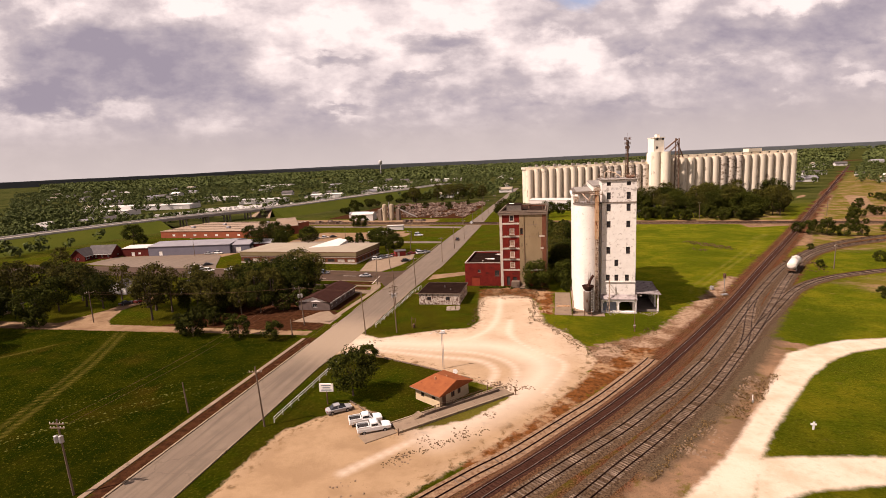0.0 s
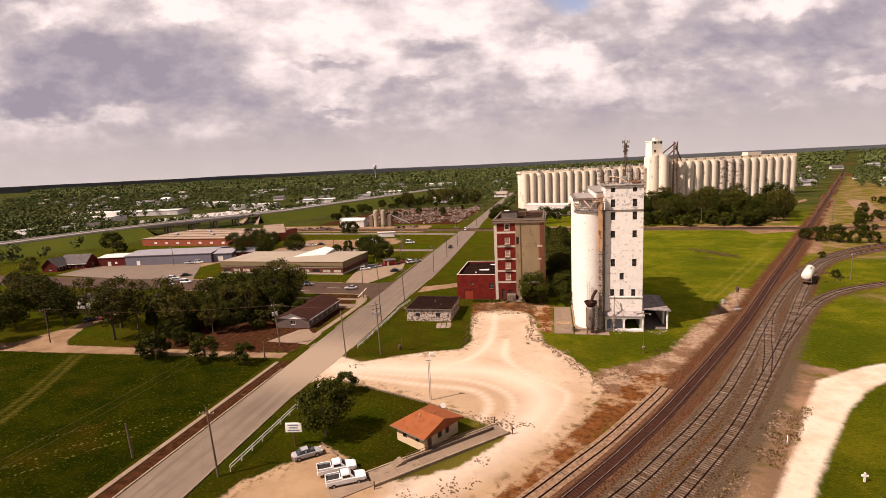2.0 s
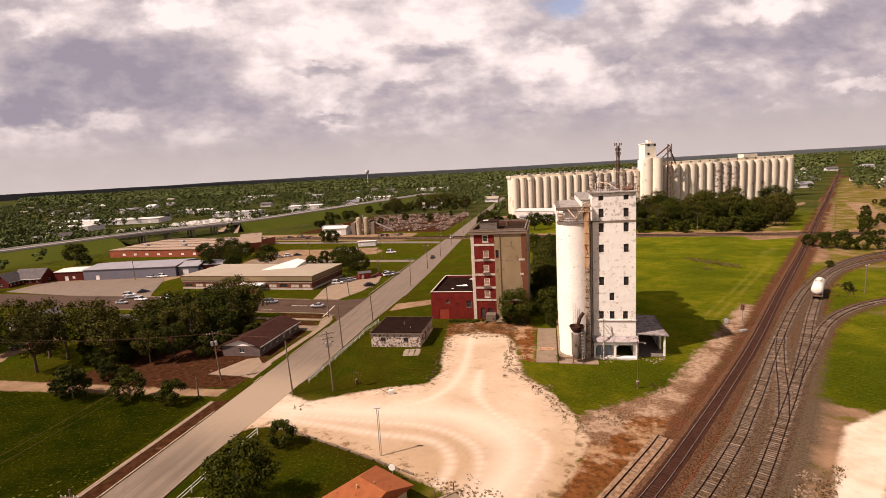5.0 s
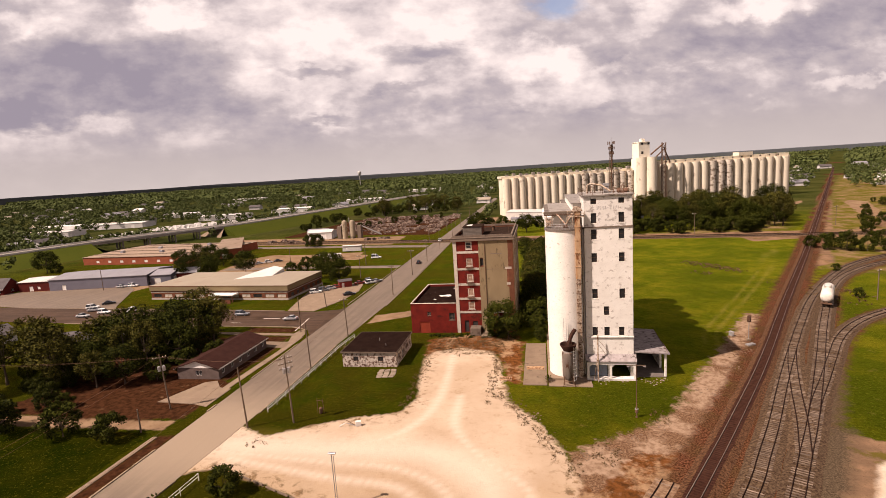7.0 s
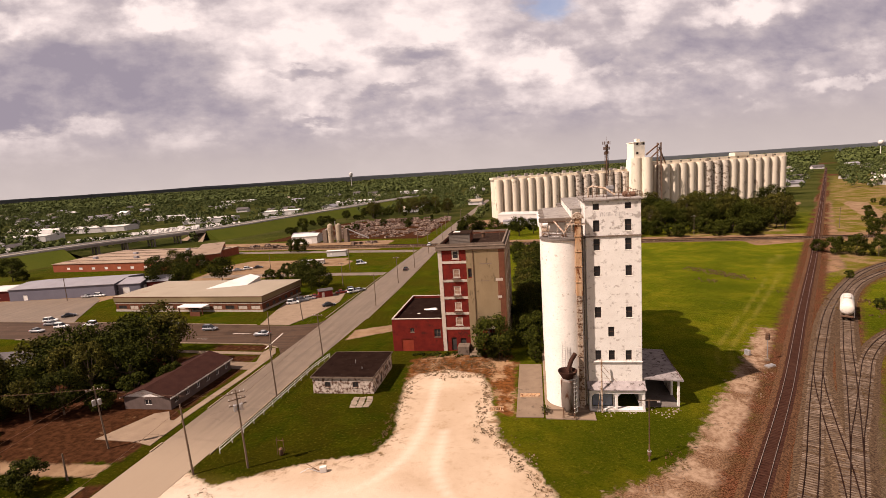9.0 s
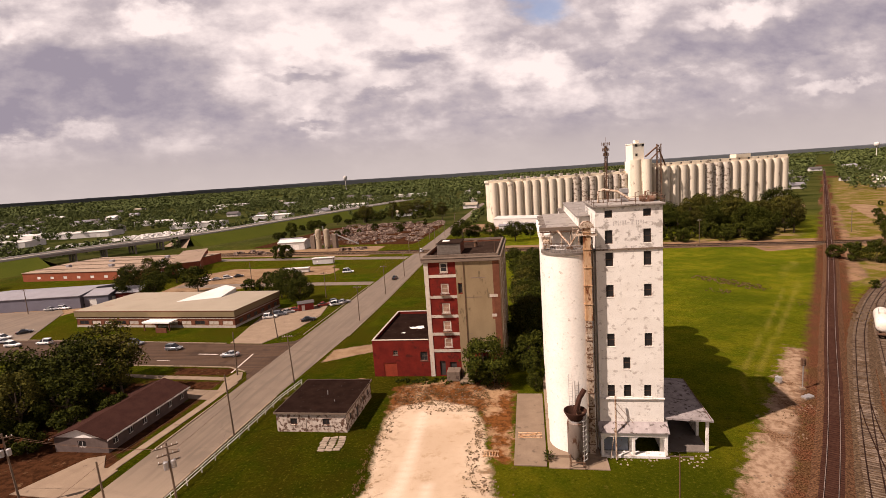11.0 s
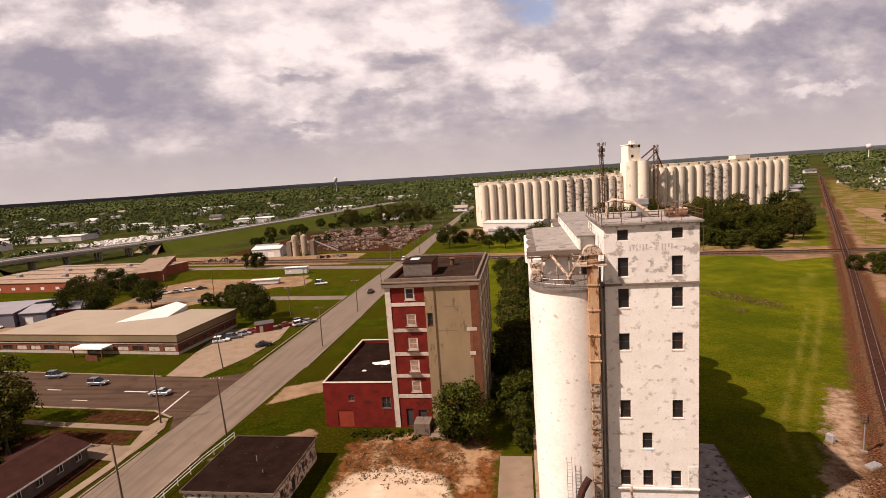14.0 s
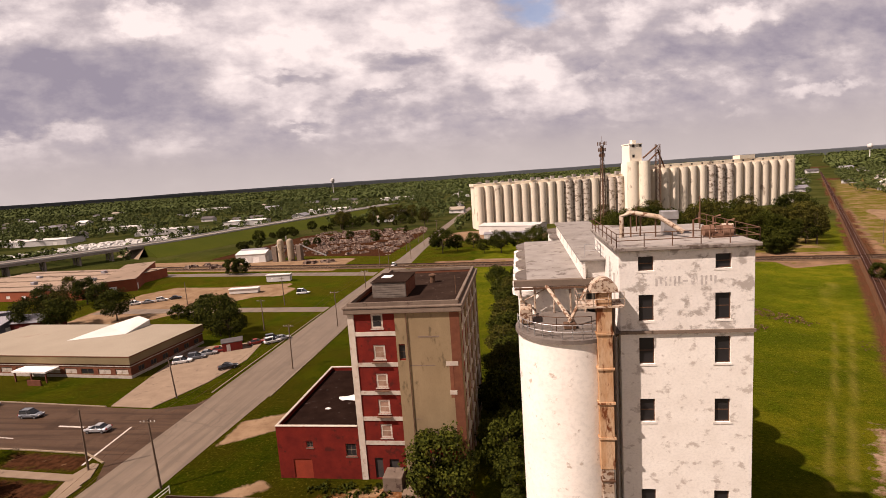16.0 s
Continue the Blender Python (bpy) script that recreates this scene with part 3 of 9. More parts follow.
TRACKS = {
    "main": [(-85, -150), (-62, -125), (-45, -104.5), (-30.8, -85.7), (-24.4, -77.3), (-15.6, -64.9), (-10.0, -56.5), (-3.4, -46), (3.8, -33.6), (13.3, -16.8), (28.4, 11), (52.6, 58.4), (92.8, 136), (115, 180), (292, 530), (620, 1180), (1100, 2130)],
    "second": [(-57, -126), (-40, -103), (-26.7, -86), (-20.4, -78), (-11.3, -66.7), (-5.7, -58.7), (0.8, -49.2), (9.2, -35.4), (13.2, -27.9), (18.9, -17.1), (26.8, -1.2), (35.3, 15.3), (45.1, 33.7), (58.5, 57.6), (73.3, 80), (88.4, 99.6), (100.8, 112), (114, 122), (138, 136), (175, 149), (240, 160)],
    "third": [(-48, -126), (-32, -104), (-17.9, -84.5), (-12.5, -76.9), (-7.6, -70.3), (-1.9, -62.2), (5.1, -51.7), (10.9, -41.8), (18.9, -27.2), (24.6, -16.8), (32.8, -1), (41, 15.2), (47.9, 29.1), (57, 46.6), (66.5, 64.5), (78.3, 83), (90.8, 97), (106, 109.2), (132, 124), (170, 137), (240, 148)],
    "fourth": [(24.6, -16.8), (29, -8.8), (34.5, 0.2), (41.2, 11.4), (49.2, 24.3), (57.8, 34.8), (67.4, 43.2), (78, 49.5), (97, 58), (135, 69)],
    "cross": [(36.4, 17.4), (32.5, 8.5), (27.5, -4.5), (23.0, -17), (19.0, -27)],
    "siding": [(-56, -115), (-42, -93), (-33.9, -82.2), (-28.1, -75.4), (-19.5, -63.5), (-13.2, -54.6), (-4.1, -39.7), (-1.5, -35)],
}
LINES = {k: smooth_line(v, 0.58) for k, v in TRACKS.items()}
BALLAST = []
for key, half in (("main", 4.8), ("second", 2.7), ("third", 3.2), ("fourth", 2.6)):
    ln = smooth_line(TRACKS[key], 8)
    side = []
    for i, p in enumerate(ln):
        d = (ln[min(i + 1, len(ln) - 1)] - ln[max(i - 1, 0)]).normalized()
        side.append((p, Vector((d.y, -d.x, 0)) * half))
    BALLAST.append([((p - s).x, (p - s).y) for p, s in side] + [((p + s).x, (p + s).y) for p, s in side[::-1]])


def steps(*runs):
    out = []
    for a, b, s in runs:
        out += list(np.arange(a, b, s))
    return np.array(out)


gx = steps((-4900, -1300, 300), (-1300, -420, 55), (-420, -180, 10), (-180, -112, 0.9), (-112, 62, 0.62), (62, 140, 2.5), (140, 420, 12), (420, 1300, 70), (1300, 4901, 300))
gy = steps((-400, -135, 30), (-135, -105, 3), (-105, 42, 0.62), (42, 100, 1.6), (100, 300, 5), (300, 700, 20), (700, 1500, 80), (1500, 4901, 340))
PX, PY = np.meshgrid(gx, gy)
nx, ny = len(gx), len(gy)
idx = np.arange(nx * ny).reshape(ny, nx)
faces = np.stack([idx[:-1, :-1], idx[:-1, 1:], idx[1:, 1:], idx[1:, :-1]], -1).reshape(-1, 4)
hz = 0.05 * np.sin(PX * 0.21 + 1.3 * np.sin(PY * 0.13)) * np.sin(PY * 0.17)
hz *= np.clip((np.abs(PX + 77) - 9) / 10, 0, 1) - 0.6
far_r = np.sqrt((PX + 20) ** 2 + (PY + 60) ** 2)
rise = np.clip((far_r - 900) / 4000, 0, 1) ** 1.6 * 34 * (0.8 + 0.3 * np.sin(np.arctan2(PX + 20, PY + 60) * 9))
gz = np.where(far_r < 120, np.minimum(hz * 0.5, 0.0) - 0.01, -0.01) + rise
gme = bpy.data.meshes.new("ground")
gme.from_pydata(np.stack([PX, PY, gz], -1).reshape(-1, 3).tolist(), [], faces.tolist())
gme.polygons.foreach_set("use_smooth", np.ones(len(gme.polygons), bool))
CINDER = []
for key, off, lo, hi in (("third", 4.6, -84, -14), ("third", 3.2, -20, 30)):
    ln = [p for p in smooth_line(TRACKS[key], 6) if lo < p.y < hi]
    CINDER.append([(p.x + 1.0, p.y - 0.6) for p in ln] + [(p.x + off, p.y - off * 0.55) for p in ln[::-1]])
DRY = [[(96, 92), (82, 100), (100, 140), (116, 172), (150, 240), (300, 540), (420, 760), (520, 760), (420, 420), (300, 170), (240, 120), (170, 110), (120, 100)], [(20, 196), (96, 184), (118, 210), (140, 262), (126, 268), (104, 236), (60, 222)], [(66, 38), (96, 52), (150, 60), (260, 60), (260, 20), (120, 10), (80, 4)]]
MASKS = {"dry": DRY, "sand": SAND, "ballast": BALLAST, "shoulder": SHOULDER, "cinder": CINDER, "soil": SOIL, "white_gravel": WHITE_ROAD, "dirt_road": DIRT_ROAD + YARD[1:], "bare_dirt": BARE, "dark_soil": DARK_SOIL + YARD[:1], "tan_lot": [SAND[1]]}
for key, polys in MASKS.items():
    at = gme.attributes.new(key, "FLOAT", "POINT")
    at.data.foreach_set("value", np.clip(inside(polys, PX, PY), -7, 7).astype(np.float32).ravel())
# worn lines left by wheels on the sand and the meadow
wear = np.zeros(PX.shape)
for pts, half in (([(-70, -30), (-52, -30.5), (-38, -30), (-28, -35), (-24.5, -44), (-30, -58), (-41, -72)], 6.5), ([(-70, -28), (-56, -29), (-45, -27), (-39, -18), (-38, -4), (-39, 12)], 1.5), ([(-70, -32.5), (-54, -34), (-40, -35), (-31, -41), (-30, -52), (-38, -66), (-52, -84)], 1.5), ([(-68, -34.5), (-50, -38), (-38, -40), (-34, -47), (-38, -58), (-46, -70)], 1.5), ([(-34, -10), (-33, -22), (-27, -32), (-20, -40), (-24, -54)], 1.5), ([(-155, -40), (-170, -70), (-178, -110)], 0.9), ([(22, 20), (26, 32), (46, 67), (66, 104), (82, 140)], 1.0), ([(19.5, 21), (23.6, 33), (43.6, 68.5), (63.5, 106), (79, 141)], 0.9), ([(-142.4, -29.2), (-131, -50), (-121.6, -71.7), (-110, -100)], 0.9), ([(-144.6, -29.6), (-133.2, -51), (-123.8, -72.7), (-112, -101)], 0.8)):
    ln = np.array([(p.x, p.y) for p in smooth_line(pts, 1.5)])
    d = np.full(PX.shape, 1e3)
    near = (PX > ln[:, 0].min() - 8) & (PX < ln[:, 0].max() + 8) & (PY > ln[:, 1].min() - 8) & (PY < ln[:, 1].max() + 8)
    qx, qy = PX[near], PY[near]
    m_ = np.full(qx.shape, 1e3)
    for x_, y_ in ln:
        m_ = np.minimum(m_, np.hypot(qx - x_, qy - y_))
    d[near] = m_
    wear = np.maximum(wear, np.clip(1 - np.abs(d / half), 0, 1))
gme.attributes.new("wear", "FLOAT", "POINT").data.foreach_set("value", wear.astype(np.float32).ravel())
meadow = inside([[(-88, -27.5), (-87.5, -140), (-400, -140), (-400, -30), (-180, -27)]], PX, PY)
gme.attributes.new("meadow", "FLOAT", "POINT").data.foreach_set("value", np.clip(meadow, -7, 7).astype(np.float32).ravel())


rough_ = np.clip((np.hypot(PX + 20, PY + 60) - 330) / 120, 0, 1)
gme.attributes.new("woodland", "FLOAT", "POINT").data.foreach_set("value", rough_.astype(np.float32).ravel())


def ground_material():
    ma = bpy.data.materials.new("ground_cover")
    ma.use_nodes = True
    n, l = ma.node_tree.nodes, ma.node_tree.links
    bs = n["Principled BSDF"]
    bs.inputs["Roughness"].default_value = 0.95
    bs.inputs["Specular IOR Level"].default_value = 0.0
    pos = n.new("ShaderNodeNewGeometry").outputs["Position"]

    def tex(sc, detail=5.0, ro=0.6, dist=0.0):
        t = n.new("ShaderNodeTexNoise")
        t.inputs["Scale"].default_value, t.inputs["Detail"].default_value = sc, detail
        t.inputs["Roughness"].default_value, t.inputs["Distortion"].default_value = ro, dist
        l.new(pos, t.inputs["Vector"])
        return t.outputs["Fac"]

    def put(sock, v):
        if isinstance(v, tuple):
            sock.default_value = (*v, 1)
        elif isinstance(v, (int, float)):
            sock.default_value = v
        else:
            l.new(v, sock)

    def rng(v, a, b, c=0.0, d=1.0):
        r = n.new("ShaderNodeMapRange")
        r.interpolation_type = "SMOOTHSTEP"
        for i, x in enumerate((v, a, b, c, d)):
            put(r.inputs[i], x)
        return r.outputs[0]

    def mth(op, a, b):
        r = n.new("ShaderNodeMath")
        r.operation = op
        put(r.inputs[0], a)
        put(r.inputs[1], b)
        return r.outputs[0]

    def mix(f, a, b):
        x = n.new("ShaderNodeMix")
        x.data_type = "RGBA"
        put(x.inputs[0], f)
        put(x.inputs[6], a)
        put(x.inputs[7], b)
        return x.outputs[2]

    def attr(key):
        a = n.new("ShaderNodeAttribute")
        a.attribute_name = key
        return a.outputs["Fac"]

    big, mid, fine, tiny, edge = tex(0.035), tex(0.16, 6.0), tex(0.9, 6.0, 0.65), tex(5.0, 3.0, 0.7), tex(0.45, 7.0, 0.72, 0.4)
    grass = mix(rng(mid, 0.32, 0.68), (0.046, 0.058, 0.0026), (0.090, 0.084, 0.0050))
    grass = mix(rng(big, 0.4, 0.65), grass, (0.036, 0.046, 0.0025))
    grass = mix(mth("MULTIPLY", rng(fine, 0.5, 0.75), 0.6), grass, (0.014, 0.020, 0.0015))
    grass = mix(mth("MULTIPLY", rng(tex(0.28, 6.0, 0.7), 0.60, 0.74), 0.55), grass, (0.15, 0.115, 0.028))
    field = mix(rng(mid, 0.35, 0.65), (0.0070, 0.0115, 0.0006), (0.0165, 0.0185, 0.0010))
    field = mix(mth("MULTIPLY", rng(fine, 0.45, 0.75), 0.6), field, (0.004, 0.0068, 0.0005))
    field = mix(mth("MULTIPLY", rng(tex(0.05, 3.0), 0.55, 0.72), 0.6), field, (0.032, 0.020, 0.003))
    field = mix(mth("MULTIPLY", rng(tex(0.7, 6.0, 0.75), 0.60, 0.72), 0.6), field, (0.036, 0.036, 0.007))
    xyz = n.new("ShaderNodeSeparateXYZ")
    l.new(pos, xyz.inputs[0])
    lawn = mix(rng(mid, 0.35, 0.65), (0.018, 0.027, 0.0013), (0.034, 0.037, 0.0021))
    lawn = mix(mth("MULTIPLY", rng(fine, 0.48, 0.72), 0.6), lawn, (0.007, 0.012, 0.0009))
    lawn = mix(mth("MULTIPLY", rng(tex(0.06, 4.0), 0.40, 0.58), 0.7), lawn, (0.030, 0.025, 0.0024))
    grass = mix(rng(mth("ADD", xyz.outputs[0], mth("MULTIPLY", mid, 8.0)), -28.0, -40.0), grass, lawn)
    grass = mix(rng(mth("ADD", attr("meadow"), mth("MULTIPLY", mth("SUBTRACT", edge, 0.5), 3.0)), -0.3, 0.5), grass, field)
    fleck = tex(2.2, 5.0, 0.72)
    grass = mix(mth("MULTIPLY", rng(fleck, 0.52, 0.66), 0.45), grass, (0.012, 0.018, 0.001))
    grass = mix(mth("MULTIPLY", rng(fleck, 0.44, 0.34), 0.40), grass, (0.17, 0.15, 0.022))
    grass = mix(mth("MULTIPLY", attr("woodland"), 0.85), grass, mix(rng(tex(0.02, 4.0), 0.35, 0.65), (0.020, 0.026, 0.008), (0.050, 0.050, 0.016)))
    soil = mix(rng(fine, 0.35, 0.7), (0.135, 0.052, 0.018), (0.050, 0.022, 0.009))
    soil = mix(rng(tex(0.16, 6.0, 0.7), 0.47, 0.60), soil, mix(rng(fine, 0.4, 0.65), (0.27, 0.175, 0.108), (0.20, 0.125, 0.075)))
    sand = mix(rng(tex(0.07, 4.0), 0.35, 0.65), (0.43, 0.345, 0.275), (0.355, 0.272, 0.205))
    sand = mix(mth("MULTIPLY", rng(attr("tan_lot"), -5.0, 4.0), 0.85), sand, mix(rng(mid, 0.35, 0.65), (0.27, 0.19, 0.128), (0.222, 0.15, 0.097)))
    sand = mix(mth("MULTIPLY", rng(xyz.outputs[1], -30.0, -44.0), 0.55), sand, mix(rng(mid, 0.38, 0.62), (0.30, 0.205, 0.125), (0.235, 0.155, 0.092)))
    sand = mix(mth("MULTIPLY", rng(tex(0.33, 7.0, 0.75), 0.54, 0.68), 0.5), sand, (0.24, 0.165, 0.10))
    sand = mix(mth("MULTIPLY", rng(fine, 0.5, 0.8), 0.35), sand, (0.22, 0.15, 0.09))
    sand = mix(mth("MULTIPLY", rng(tex(1.7, 4.0, 0.7), 0.68, 0.74), 0.6), sand, (0.10, 0.07, 0.04))
    sand = mix(mth("MULTIPLY", mth("MULTIPLY", rng(edge, 0.50, 0.62), rng(attr("sand"), 4.5, 0.5)), 0.85), sand, mix(rng(fine, 0.4, 0.65), (0.17, 0.10, 0.05), (0.07, 0.045, 0.02)))
    sand = mix(mth("MULTIPLY", attr("wear"), 0.7), sand, (0.52, 0.455, 0.405))
    speck = tex(3.6, 5.0, 0.75)
    bal = mix(rng(speck, 0.38, 0.64), (0.022, 0.007, 0.004), (0.150, 0.066, 0.038))
    bal = mix(rng(mid, 0.42, 0.62), bal, mix(rng(speck, 0.40, 0.66), (0.032, 0.015, 0.008), (0.125, 0.070, 0.036)))
    cinder = mix(rng(speck, 0.36, 0.66), (0.040, 0.028, 0.019), (0.110, 0.082, 0.056))
    shoulder = mix(rng(tex(0.11, 6.0, 0.7), 0.43, 0.53), mix(rng(speck, 0.38, 0.64), (0.07, 0.036, 0.021), (0.20, 0.125, 0.08)), mix(rng(fine, 0.4, 0.65), (0.28, 0.20, 0.148), (0.175, 0.115, 0.08)))
    white = mix(rng(mid, 0.35, 0.7), (0.51, 0.44, 0.385), (0.41, 0.335, 0.265))
    white = mix(mth("MULTIPLY", rng(fine, 0.5, 0.8), 0.4), white, (0.27, 0.19, 0.125))
    dirt = mix(rng(tex(0.12, 6.0, 0.65), 0.38, 0.62), (0.215, 0.135, 0.088), (0.130, 0.084, 0.056))
    dirt = mix(mth("MULTIPLY", rng(speck, 0.52, 0.66), 0.7), dirt, (0.10, 0.055, 0.03))
    dirt = mix(mth("MULTIPLY", rng(tex(0.13, 7.0, 0.72), 0.54, 0.63), 0.85), dirt, (0.085, 0.070, 0.012))
    dry = mix(rng(tex(0.09, 7.0, 0.7), 0.44, 0.60), mix(rng(mid, 0.35, 0.65), (0.105, 0.088, 0.018), (0.072, 0.070, 0.010)), mix(rng(fine, 0.4, 0.65), (0.20, 0.135, 0.075), (0.135, 0.095, 0.045)))
    earth = mix(rng(fine, 0.35, 0.65), (0.055, 0.023, 0.012), (0.025, 0.011, 0.006))
    earth = mix(mth("MULTIPLY", rng(tex(0.35, 6.0, 0.7), 0.60, 0.68), 0.6), earth, (0.14, 0.085, 0.05))
    road = mix(rng(mid, 0.35, 0.65), (0.235, 0.162, 0.108), (0.165, 0.108, 0.070))
    road = mix(mth("MULTIPLY", rng(fine, 0.45, 0.75), 0.5), road, (0.13, 0.085, 0.055))
    thin = n.new("ShaderNodeHueSaturation")
    thin.inputs["Value"].default_value = 0.55
    l.new(grass, thin.inputs["Color"])
    col = mix(mth("MULTIPLY", attr("wear"), 0.5), thin.outputs[0], (0.15, 0.115, 0.03))
    blades = mth("SUBTRACT", 1.0, mth("MULTIPLY", attr("woodland"), 0.5))
    ragged = mth("SUBTRACT", edge, 0.5)
    for key, c, amp, a, b in (("dry", dry, 16.0, -5.0, 6.0), ("dirt_road", road, 2.5, -0.4, 0.4), ("shoulder", shoulder, 9.0, -0.9, 0.9), ("soil", soil, 7.0, -0.7, 0.6), ("bare_dirt", dirt, 5.0, -0.8, 0.8), ("dark_soil", earth, 5.0, -0.8, 0.8), ("ballast", bal, 5.0, -1.2, 1.2), ("cinder", cinder, 5.0, -1.6, 1.6), ("sand", sand, 4.0, -0.5, 0.5), ("white_gravel", white, 1.8, -0.5, 0.7)):
        over = rng(mth("ADD", attr(key), mth("MULTIPLY", ragged, amp)), a, b)
        col = mix(over, col, c)
        blades = mth("MULTIPLY", blades, mth("SUBTRACT", 1.0, over))
    l.new(blades, bs.inputs["Sheen Weight"])
    bs.inputs["Sheen Roughness"].default_value = 0.35
    tint = n.new("ShaderNodeHueSaturation")
    tint.inputs["Value"].default_value = 7.0
    l.new(grass, tint.inputs["Color"])
    l.new(tint.outputs[0], bs.inputs["Sheen Tint"])
    warm = n.new("ShaderNodeVectorMath")
    warm.operation = "MULTIPLY"
    l.new(col, warm.inputs[0])
    warm.inputs[1].default_value = (1.04, 0.97, 0.86)
    l.new(warm.outputs[0], bs.inputs["Base Color"])
    b = n.new("ShaderNodeBump")
    b.inputs["Strength"].default_value, b.inputs["Distance"].default_value = 0.6, 0.12
    l.new(mth("ADD", fine, mth("MULTIPLY", tiny, 0.5)), b.inputs["Height"])
    l.new(b.outputs[0], bs.inputs["Normal"])
    return ma


gme.materials.append(ground_material())
tagged(new("ground", gme), "mown grass, sand lot and ballast ground of the rail yard", "ground", kind="structure")


# ---- streets ----
def street_material(name, base, other, crack, seam, dusty=False, spec=0.45):
    ma = mat(name, base, other, 0.22, 3.0, 0.6, bump=0.2, spec=spec, stain=tuple(c * 0.72 for c in base), stain_scale=0.16, stain_at=0.56, world=True)
    n, l = ma.node_tree.nodes, ma.node_tree.links
    hv = [x for x in n if x.bl_idname == "ShaderNodeHueSaturation"][0]
    n["Principled BSDF"].inputs["Specular Tint"].default_value = (1.0, 0.84, 0.68, 1)
    old = hv.inputs["Color"].links[0].from_socket
    geo = n.new("ShaderNodeNewGeometry")
    warp = n.new("ShaderNodeTexNoise")
    warp.inputs["Scale"].default_value, warp.inputs["Detail"].default_value = 0.5, 5.0
    l.new(geo.outputs["Position"], warp.inputs["Vector"])
    add = n.new("ShaderNodeVectorMath")
    add.operation = "MULTIPLY_ADD"
    l.new(warp.outputs["Color"], add.inputs[0])
    add.inputs[1].default_value = (3.0, 3.0, 0)
    l.new(geo.outputs["Position"], add.inputs[2])
    vo = n.new("ShaderNodeTexVoronoi")
    vo.feature = "DISTANCE_TO_EDGE"
    vo.inputs["Scale"].default_value = seam
    l.new(add.outputs[0], vo.inputs["Vector"])
    mr = n.new("ShaderNodeMapRange")
    mr.inputs[1].default_value, mr.inputs[2].default_value, mr.inputs[3].default_value, mr.inputs[4].default_value = 0.002, 0.007, 0.45, 0.0
    l.new(vo.outputs["Distance"], mr.inputs[0])
    mx = n.new("ShaderNodeMix")
    mx.data_type = "RGBA"
    l.new(mr.outputs[0], mx.inputs[0])
    l.new(old, mx.inputs[6])
    mx.inputs[7].default_value = (*crack, 1)
    sc = n.new("ShaderNodeTexNoise")
    sc.inputs["Scale"].default_value, sc.inputs["Detail"].default_value, sc.inputs["Roughness"].default_value = 0.30, 6.0, 0.7
    l.new(geo.outputs["Position"], sc.inputs["Vector"])
    mr2 = n.new("ShaderNodeMapRange")
    mr2.inputs[1].default_value, mr2.inputs[2].default_value, mr2.inputs[3].default_value, mr2.inputs[4].default_value = 0.66, 0.72, 0.0, 0.6
    l.new(sc.outputs["Fac"], mr2.inputs[0])
    mx2 = n.new("ShaderNodeMix")
    mx2.data_type = "RGBA"
    l.new(mr2.outputs[0], mx2.inputs[0])
    l.new(mx.outputs[2], mx2.inputs[6])
    mx2.inputs[7].default_value = (0.30, 0.24, 0.19, 1)
    # long streaks worn by wheels along the street
    mp = n.new("ShaderNodeMapping")
    mp.inputs["Scale"].default_value = (1.0, 0.045, 1.0) if dusty else (0.045, 1.0, 1.0)
    l.new(geo.outputs["Position"], mp.inputs[0])
    st = n.new("ShaderNodeTexNoise")
    st.inputs["Scale"].default_value, st.inputs["Detail"].default_value, st.inputs["Roughness"].default_value = 0.75, 5.0, 0.62
    l.new(mp.outputs[0], st.inputs["Vector"])
    mr4 = n.new("ShaderNodeMapRange")
    mr4.inputs[1].default_value, mr4.inputs[2].default_value, mr4.inputs[3].default_value, mr4.inputs[4].default_value = 0.46, 0.62, 0.0, 0.75
    l.new(st.outputs["Fac"], mr4.inputs[0])
    mx4 = n.new("ShaderNodeMix")
    mx4.data_type = "RGBA"
    l.new(mr4.outputs[0], mx4.inputs[0])
    l.new(mx2.outputs[2], mx4.inputs[6])
    mx4.inputs[7].default_value = (*[c * 0.55 for c in base], 1)
    mx2 = mx4
    if dusty:
        xyz = n.new("ShaderNodeSeparateXYZ")
        l.new(add.outputs[0], xyz.inputs[0])
        off = n.new("ShaderNodeMath")
        off.operation = "ADD"
        l.new(xyz.outputs[1], off.inputs[0])
        off.inputs[1].default_value = 26.0
        ab = n.new("ShaderNodeMath")
        ab.operation = "ABSOLUTE"
        l.new(off.outputs[0], ab.inputs[0])
        mr3 = n.new("ShaderNodeMapRange")
        mr3.interpolation_type = "SMOOTHSTEP"
        mr3.inputs[1].default_value, mr3.inputs[2].default_value, mr3.inputs[3].default_value, mr3.inputs[4].default_value = 4.0, 24.0, 0.85, 0.0
        l.new(ab.outputs[0], mr3.inputs[0])
        mx3 = n.new("ShaderNodeMix")
        mx3.data_type = "RGBA"
        l.new(mr3.outputs[0], mx3.inputs[0])
        l.new(mx2.outputs[2], mx3.inputs[6])
        mx3.inputs[7].default_value = (0.32, 0.235, 0.16, 1)
        l.new(mx3.outputs[2], hv.inputs["Color"])
        return ma
    l.new(mx2.outputs[2], hv.inputs["Color"])
    return ma


M_STREET = street_material("worn_pale_asphalt", (0.205, 0.150, 0.106), (0.150, 0.107, 0.076), (0.085, 0.058, 0.04), 0.07, True)
M_CROSS = street_material("brown_asphalt", (0.066, 0.037, 0.022), (0.090, 0.053, 0.033), (0.045, 0.03, 0.02), 0.06, spec=0.1)


